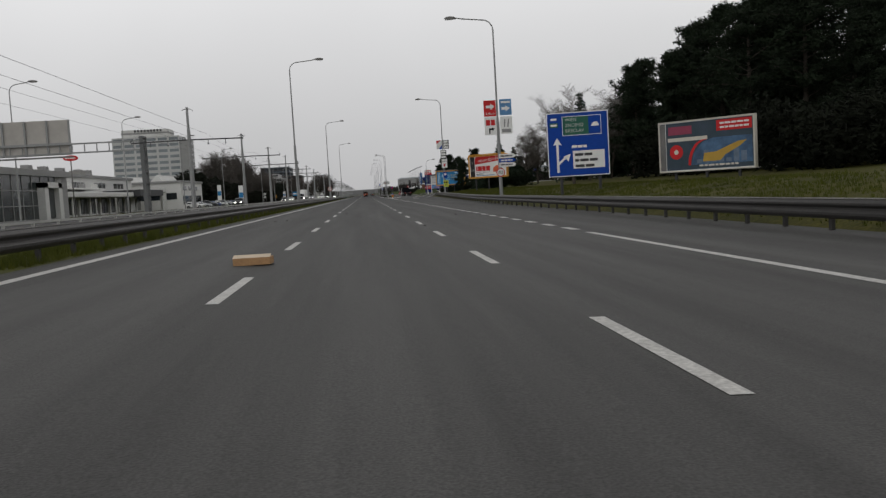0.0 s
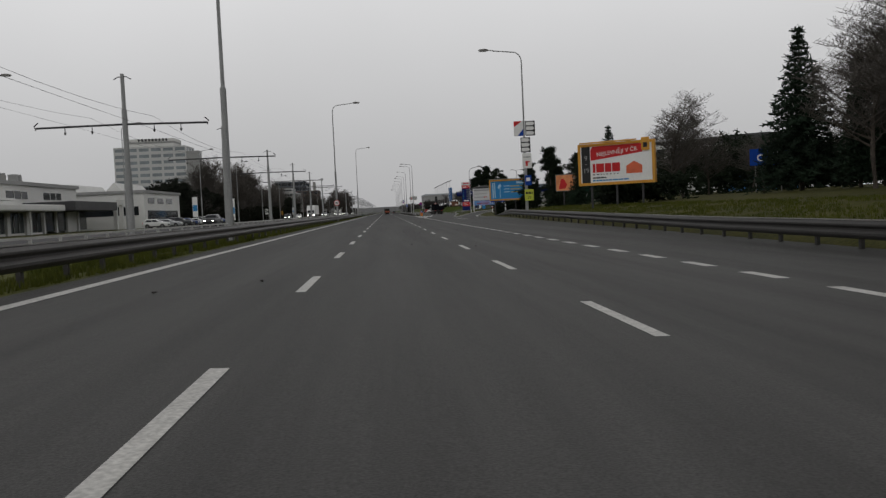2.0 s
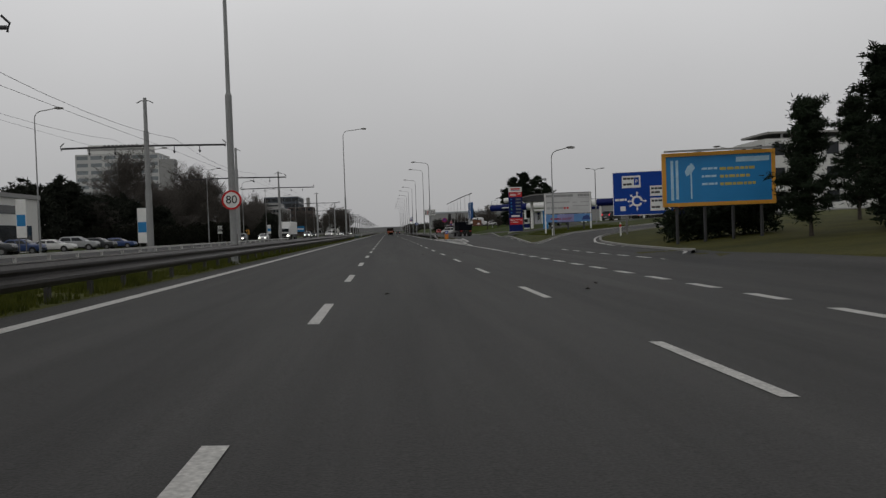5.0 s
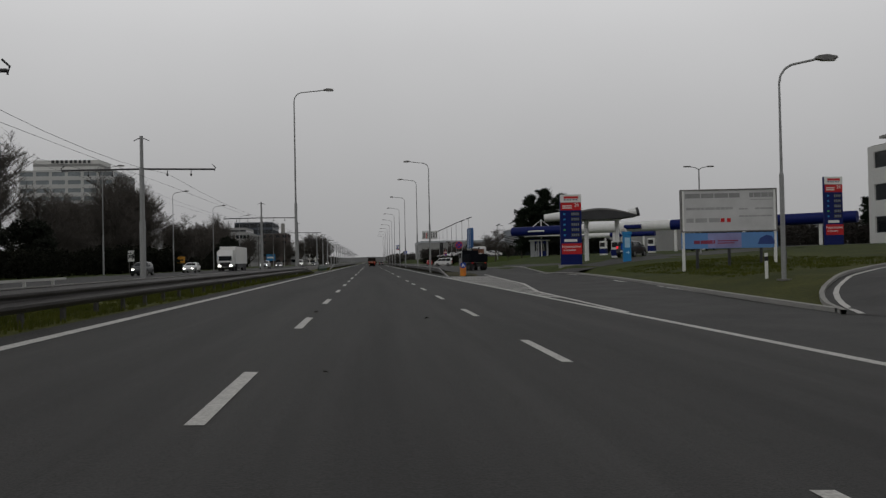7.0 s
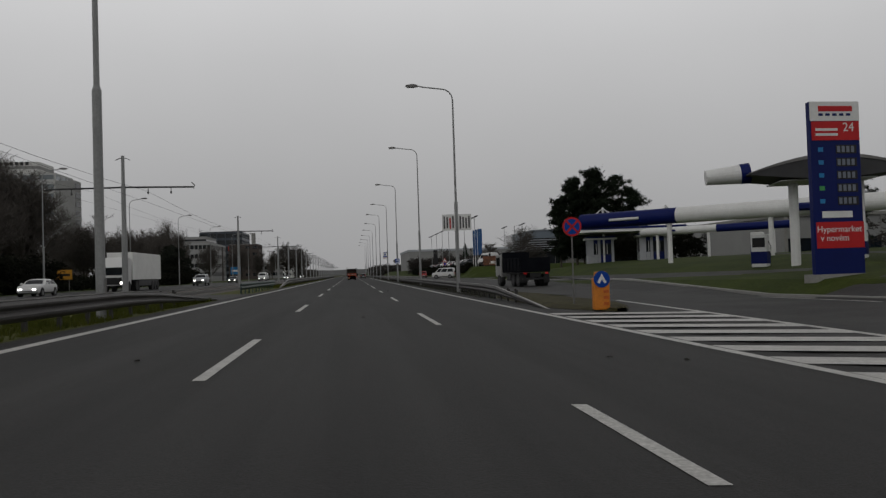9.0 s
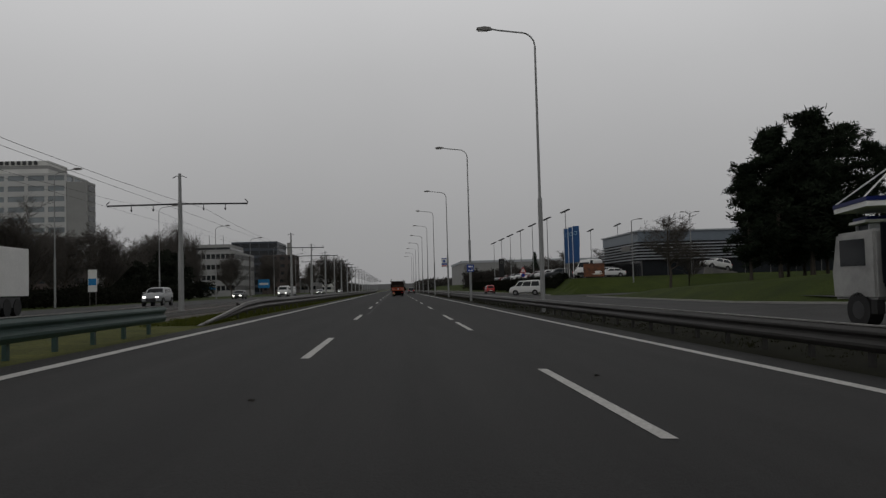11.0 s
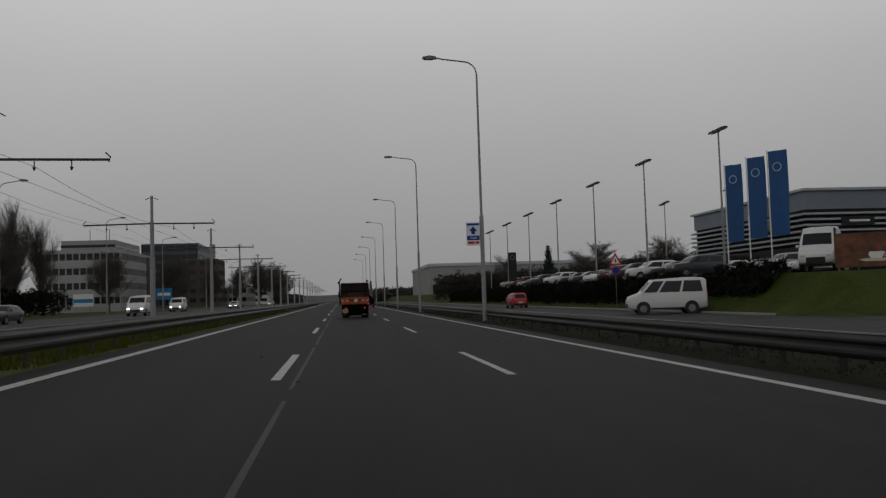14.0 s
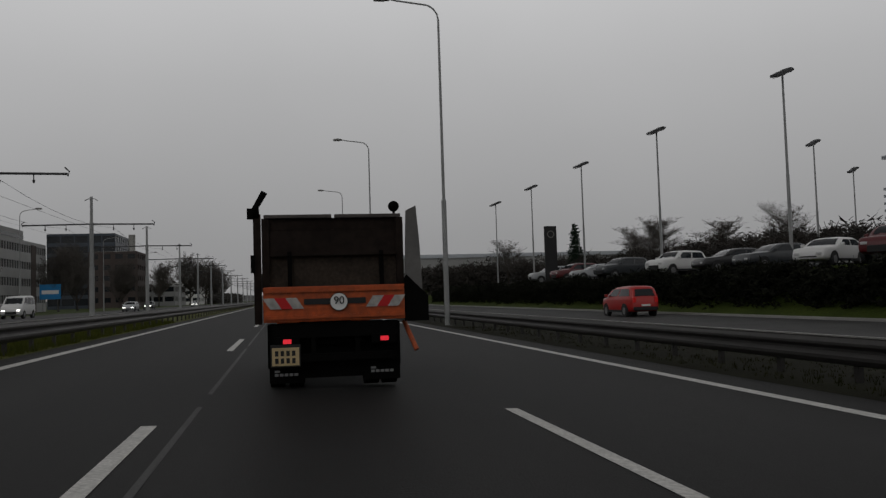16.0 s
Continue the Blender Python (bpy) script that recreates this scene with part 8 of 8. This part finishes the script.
pines = [pine(3, 16), pine(8, 13), pine(21, 17, True)]
grove(pines, [
    (0, 29.2, 82, 0.68, 10), (2, 32.5, 90, 0.74, 80), (1, 33.5, 80, 0.92, 150), (0, 38.5, 86, 0.74, 200), (2, 43, 80, 0.92, 300), (1, 47.5, 88, 1.5, 20), (0, 53, 82, 0.814, 120),
    (2, 32.5, 64, 0.782, 45), (1, 37, 68, 1.32, 95), (0, 37.5, 56, 0.703, 260), (2, 42, 58, 0.966, 190), (1, 29.8, 74, 0.84, 330),
    (1, 48, 66, 1.44, 60), (2, 56, 72, 1.012, 10), (1, 41, 96, 1.32, 0), (2, 35, 75, 0.874, 12), (2, 39, 74, 0.92, 200), (2, 36, 62, 0.828, 100), (2, 46, 72, 0.966, 300), (0, 60, 95, 0.814, 44), (2, 50, 100, 0.92, 222),
    (0, 38.4, 342, 0.666, 30), (1, 34.8, 343, 1.008, 140), (2, 42.4, 341, 0.662, 200), (1, 36.6, 341, 1.08, 10), (1, 32.6, 344, 0.792, 70), (2, 40.4, 343, 0.773, 60), (0, 36.4, 345, 0.592, 300), (2, 37.4, 344, 0.607, 250),
    (1, 23.2, 160, 0.624, 80), (0, 25.5, 164, 0.311, 10), (1, 21.0, 163, 0.504, 200), (2, 28.0, 166, 0.414, 100), (1, 23.4, 184, 0.432, 20), (0, 25.8, 185, 0.266, 200),
    (1, 33.0, 166, 0.46, 30), (2, 35.6, 167, 0.38, 10), (1, 31, 176, 0.6, 100), (2, 70, 330, 0.644, 50), (0, 74, 290, 0.444, 10),
])
spruces = [spruce(4, 11.5, 0.3), spruce(9, 8, 0.2)]
grove(spruces, [(0, 30.3, 107.4, 1, 0), (1, 30.2, 100, 1.05, 90), (1, 33.6, 103, 1.0, 40), (0, 23.2, 131, 0.66, 10), (0, 20.6, 133, 0.4, 100), (0, 26, 134, 0.55, 200), (0, 47, 446, 0.62, 0), (0, 52, 452, 0.6, 80), (1, 40, 500, 1.04, 20)])
bare = [bare_tree(2, 9.5), bare_tree(7, 11, 0.8), bare_tree(12, 13, 0.75, r=0.26), bare_tree(17, 20, 0.35, (30, 11, 6, 3), 4, 0.9, "tall bare poplar with upright branches", 0.3, 0.12), bare_tree(31, 10, 1.1, (18, 10, 7, 5), 4, 0.0, "broad bare tree with dense twigs"), bare_tree(40, 10.5, 0.85, (15, 10, 8, 6), 4, 0.25, "wide bare oak with a rounded crown of fine twigs", 0.24, 0.22, 0.006), bare_tree(50, 12, 0.78, (19, 12, 8, 5), 4, 0.4, "spreading bare tree with brush-like rising twigs", 0.28, 0.14, 0.014)]
grove(bare, [
    (5, 22.2, 80.5, 0.76, 10), (1, 24.5, 118, 0.74, 80), (0, 27.5, 123, 0.75, 200), (1, 31.0, 126, 0.533, 20), (0, 36, 128, 0.6, 300), (0, 39, 116, 0.525, 90), (2, 46, 120, 0.6, 40), (1, 34, 97, 0.9, 260), (1, 31.5, 99, 0.95, 130), (2, 36, 104, 0.85, 20), (1, 27.5, 94, 0.8, 210), (0, 40, 134, 0.6, 170),
    (0, 28.4, 353, 0.81, 10), (1, 32, 358, 0.444, 40),
    (6, -51, 361, 1.62, 0), (5, -48.5, 365, 1.6, 140), (6, -48, 358, 1.35, 250), (6, -55, 357, 1.2, 30), (5, -41, 373, 1.05, 60), (6, -45.5, 379, 0.85, 20), (6, -50, 318, 0.95, 110), (6, -53, 332, 1.0, 200), (5, -57, 344, 1.0, 310), (6, -47, 301, 0.9, 75), (4, -59, 392, 0.9, 40), (6, -46, 414, 0.95, 25), (6, -50, 404, 0.9, 285), (4, -44, 262, 0.765, 0), (6, -48, 283, 1.36, 200), (4, -42, 302, 0.63, 80), (5, -52, 270, 0.76, 120), (4, -43, 320, 0.675, 250), (6, -46, 338, 1.19, 10), (4, -47, 398, 1.08, 90), (6, -67, 481, 1.054, 50), (6, -70, 505, 1.122, 210), (6, -50, 540, 1.02, 250), (6, -46, 600, 1.19, 290), (6, -60, 352, 1.275, 330), (6, -66, 430, 1.02, 60),
    (6, -44, 640, 1.02, 110), (6, -42, 700, 1.19, 160), (6, -44, 575, 1.02, 200),
    (3, -57, 503, 0.84, 0), (3, -53, 507, 0.722, 60), (3, -60, 512, 0.672, 120), (6, -47, 452, 0.935, 30), (6, -51, 464, 1.02, 70), (6, -55, 474, 1.19, 110), (6, -49, 476, 0.85, 190), (6, -62, 492, 1.275, 230),
    (2, -38, 640, 0.48, 10), (6, -40, 780, 1.7, 50), (6, -38, 830, 1.7, 90), (2, -42, 960, 0.66, 130), (6, -36, 900, 1.7, 10), (1, 52, 470, 0.666, 0), (4, 46, 490, 0.81, 40), (0, 41, 480, 0.675, 80), (1, 36, 520, 0.666, 20), (4, 60, 500, 0.9, 140),
])


def hedge(name, x0, x1, y0, y1, h, n, label, seed, material=None, base=None, size=0.35, blade=(0.22, 0.05)):
    """A dense leafy mass over a length of ground."""
    rnd = random.Random(seed)
    cs = []
    for k in range(n):
        x, y = rnd.uniform(x0, x1), rnd.uniform(y0, y1)
        bump = 0.85 + 0.2 * math.sin(y * 0.7 + seed) * math.cos(x * 0.9 + y * 0.23)
        z = (land(x, y) if base is None else base) + h * bump * rnd.random() ** 0.6
        cs.append((Vector((x, y, z)), rnd.uniform(0.7, 1.3)))
    v, f = tufts(rnd, cs, size, 16, *blade)
    ob = pydata(name, v, f, material or HEDGE)
    return tagged(ob, label, "hedge", kind="stuff")


hedge("hedge", 23.6, 26.3, 399, 520, 2.15, 11000, "dark clipped hedge below the dealer's yard", 3, base=0.1)
hedge("hedge", 24.4, 26.4, 391, 400, 0.9, 300, "dark clipped hedge below the dealer's yard", 5)
def evergreen_bush(seed, r, h):
    """A tall rounded evergreen: several leafy domes leaning on one another."""
    rnd = random.Random(seed)
    root = thing("evergreen_bush", Matrix(), "tall dark rounded evergreen bush", "bush", "evergreen bushes")
    bm = bmesh.new()
    pipe(bm, [(0, 0, -0.2), (0.1, 0, h * 0.4), (0, 0.1, h * 0.8)], [0.22, 0.15, 0.03], 7)
    cs = []
    for k in range(11):
        a, q = rnd.uniform(0, 6.28), r * rnd.uniform(0.1, 0.75)
        top = h * (1 - 0.45 * (q / r) ** 1.5) * rnd.uniform(0.85, 1.03)
        rr = r * rnd.uniform(0.36, 0.55)
        for j in range(46):
            d = Vector((rnd.gauss(0, 1), rnd.gauss(0, 1), rnd.gauss(0, 1))).normalized()
            z = top - rr + d.z * rr if d.z > 0 else rnd.uniform(0.2, top - rr)
            w = 1.0 if d.z < 0 else 0.9
            cs.append((Vector((math.cos(a) * q + d.x * rr * w, math.sin(a) * q + d.y * rr * w, z)), rnd.uniform(0.7, 1.3)))
    part("trunk", bm, BARK, root)
    v, f = tufts(rnd, cs, 0.7, 20, 0.42, 0.1)
    tagged(pydata("crown", v, f, EVERGREEN, root), kind="stuff")
    return root


EVERGREEN = mat("evergreen_leaves", (0.013, 0.016, 0.012), 0.95, var=0.4, scale=0.5, col2=(0.024, 0.027, 0.02), rand=0.2, spec=0.1)
grove([evergreen_bush(61, 4.6, 11.2), evergreen_bush(67, 4.0, 9.0)], [
    (0, -50.0, 246, 0.92, 0), (0, -47.5, 255, 1.0, 70), (1, -45.5, 263, 1.0, 20), (0, -52.5, 268, 1.04, 150), (1, -43.5, 272, 0.9, 130), (0, -47, 279, 0.86, 240), (1, -42.5, 286, 0.86, 200), (1, -54.5, 284, 1.1, 300), (1, -46, 426, 0.85, 190), (1, -42, 436, 1.1, 250),
])
hedge("shrubbery", -42, -33, 300, 330, 4.2, 2000, "dark evergreen shrubs beside the far carriageway", 8, base=0.1, size=0.7, blade=(0.4, 0.1))
hedge("shrubbery", -44, -34, 395, 425, 2.4, 1400, "dark evergreen shrubs beside the far carriageway", 9, base=0.1, size=0.7, blade=(0.4, 0.1))
hedge("shrubbery", -64, -46, 440, 500, 4.2, 2600, "dark shrubs below the roadside trees", 14, base=0.1, size=0.8, blade=(0.4, 0.1))
hedge("shrubbery", -44, -35, 250, 300, 3.2, 1900, "low dark shrubs beside the far carriageway", 12, base=0.1, size=0.6, blade=(0.35, 0.08))
hedge("shrubbery", -44, -34, 330, 395, 2.0, 1700, "low dark shrubs beside the far carriageway", 13, base=0.1, size=0.6, blade=(0.35, 0.08))
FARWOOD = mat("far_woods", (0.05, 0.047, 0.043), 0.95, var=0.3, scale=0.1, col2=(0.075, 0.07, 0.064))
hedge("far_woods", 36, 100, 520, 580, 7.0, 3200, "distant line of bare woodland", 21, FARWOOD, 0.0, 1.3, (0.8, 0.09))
THICKET = mat("dark_thicket", (0.022, 0.018, 0.015), 0.95, var=0.35, scale=0.3, col2=(0.035, 0.03, 0.025))
hedge("far_woods", 24.5, 60, 526, 556, 6.0, 3000, "dark bare thicket behind the display yard", 29, THICKET, 0.2, 1.0, (0.6, 0.09))
hedge("far_woods", 50, 90, 452, 500, 5.0, 2600, "line of bare woodland behind the yard", 22, THICKET, 2.0, 0.9, (0.55, 0.06))
hedge("far_woods", 38, 50, 448, 526, 3.5, 3400, "line of dark bare scrub behind the display yard", 31, THICKET, 2.0, 0.8, (0.5, 0.05))

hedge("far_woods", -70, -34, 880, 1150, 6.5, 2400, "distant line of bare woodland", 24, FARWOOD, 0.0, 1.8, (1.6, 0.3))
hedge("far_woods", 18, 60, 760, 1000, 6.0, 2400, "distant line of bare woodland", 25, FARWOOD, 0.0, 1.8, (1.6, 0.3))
# shade below the pines put into the leaves' near-black colour
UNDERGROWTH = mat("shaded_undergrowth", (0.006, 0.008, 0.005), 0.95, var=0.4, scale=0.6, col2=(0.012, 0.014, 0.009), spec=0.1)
hedge("undergrowth", 25.5, 38, 46, 74, 4.2, 2600, "evergreen undergrowth coloured as shaded below the pines", 33, UNDERGROWTH, None, 0.7, (0.4, 0.07))
hedge("undergrowth", 23.6, 36, 36, 46, 3.2, 1300, "evergreen undergrowth coloured as shaded below the pines", 34, UNDERGROWTH, None, 0.6, (0.36, 0.07))
# added dark leafy mass that fills the black gap between the kiosks
hedge("shrubbery", 33.5, 48, 327, 331, 3.4, 800, "dark leafy mass filling the gap behind the pay kiosks", 51, HEDGE, None, 0.5, (0.3, 0.07))
hedge("far_woods", 50, 78, 282, 298, 3.4, 1500, "dark scrub behind the fuel station", 35, THICKET, None, 0.7, (0.45, 0.06))
hedge("shrubbery", 18.5, 25, 114.5, 118, 2.3, 500, "dark evergreen shrubs behind the billboard", 41, NEEDLE, None, 0.5, (0.3, 0.06))
hedge("shrubbery", 17.5, 24, 171.5, 174.5, 1.9, 420, "dark evergreen shrubs behind the billboard", 42, NEEDLE, None, 0.5, (0.3, 0.06))
hedge("shrubbery", 22.5, 27, 157, 160, 2.0, 340, "dark evergreen shrubs behind the billboard", 43, NEEDLE, None, 0.5, (0.3, 0.06))
hedge("far_woods", 36, 62, 136, 160, 6.5, 1500, "dark thicket behind the posters", 28, NEEDLE, 1.2, 1.0, (0.6, 0.1))
hedge("far_woods", 60, 130, 90, 150, 14.0, 2600, "line of woodland on the rise", 26, FARWOOD, 1.0, 1.6, (1.3, 0.22))
hedge("far_woods", 64, 140, 20, 90, 15.0, 2600, "line of woodland on the rise", 27, NEEDLE, 1.0, 1.6, (1.3, 0.22))

# ---- far ridge and grass ----
# added ridge; its pale grey stands in for haze on the horizon
rnd = random.Random(91)
ridge = [(-2400 + 60 * k, 15 + 9 * noise.noise((k * 0.21, 3.1, 0)) + rnd.uniform(-1.5, 1.5)) for k in range(81)]
bm = bmesh.new()
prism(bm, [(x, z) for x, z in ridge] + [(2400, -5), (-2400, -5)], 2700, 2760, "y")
tagged(part("backdrop", bm, mat("haze_pale_ridge", (0.20, 0.20, 0.205), 0.95, var=0.12, scale=0.01)), "low ridge far beyond the road, coloured pale as haze", "backdrop", kind="structure")


def grass_blades(name, left, right, y0, y1, count, height, label, seed, material):
    """Tufts of grass blades over a strip from left(y) to right(y)."""
    rnd = random.Random(seed)
    vs, fs = [], []
    for k in range(count):
        y = rnd.uniform(y0, y1)
        x = rnd.uniform(left(y), right(y))
        z = land(x, y) + 0.01
        if noise.noise((x * 0.9, y * 0.5, 0.0)) < -0.25:
            continue
        h = height * rnd.uniform(0.5, 1.2) * (1 + 0.6 * noise.noise((x * 0.5, y * 0.3, 4.0)))
        for j in range(3):
            a, b = rnd.uniform(0, 6.28), rnd.uniform(-0.6, 0.6)
            px, py = x + rnd.uniform(-0.05, 0.05), y + rnd.uniform(-0.05, 0.05)
            ux, uy = 0.013 * math.cos(a), 0.013 * math.sin(a)
            q = len(vs)
            vs += [(px - ux, py - uy, z), (px + ux, py + uy, z), (px + h * b * 0.7, py + h * b * math.sin(a), z + h)]
            fs.append((q, q + 1, q + 2))
    return tagged(pydata(name, vs, fs, material), label, "grass", kind="stuff")


BLADE = mat("grass_blades", (0.045, 0.07, 0.007), 0.8, var=0.4, scale=1.1, col2=(0.085, 0.08, 0.015), spec=0.12)
grass_blades("median_grass", kx([(-6.6, 0)]), kx([(-4.45, 0)]), 2, 262, 42000, 0.16, "tufts of bright grass under the median guard rail", 61, BLADE)
grass_blades("median_grass", kx([(-6.6, 0)]), kx([(-4.45, 0)]), 300, 440, 20000, 0.16, "tufts of bright grass under the median guard rail", 62, BLADE)
grass_blades("bank_grass", kx([(12.0, 0), (13.5, 140)]), kx([(20.0, 0)]), 12, 140, 26000, 0.13, "short winter grass on the bank behind the guard rail", 63, BLADE)
grass_blades("island_grass", kx([(16.6, 203), (19.5, 235)]), kx([(26.0, 203), (30.0, 235)]), 209, 235, 9000, 0.12, "short winter grass beside the exit road", 64, BLADE)
grass_blades("verge_grass", kx([(8.9, 270)]), kx([(12.0, 270)]), 270, 430, 9000, 0.09, "thin grass on the strip between the roads", 65, mat("withered_blades", (0.016, 0.019, 0.006), 0.9, var=0.4, scale=1.1, col2=(0.028, 0.026, 0.011), spec=0.05))
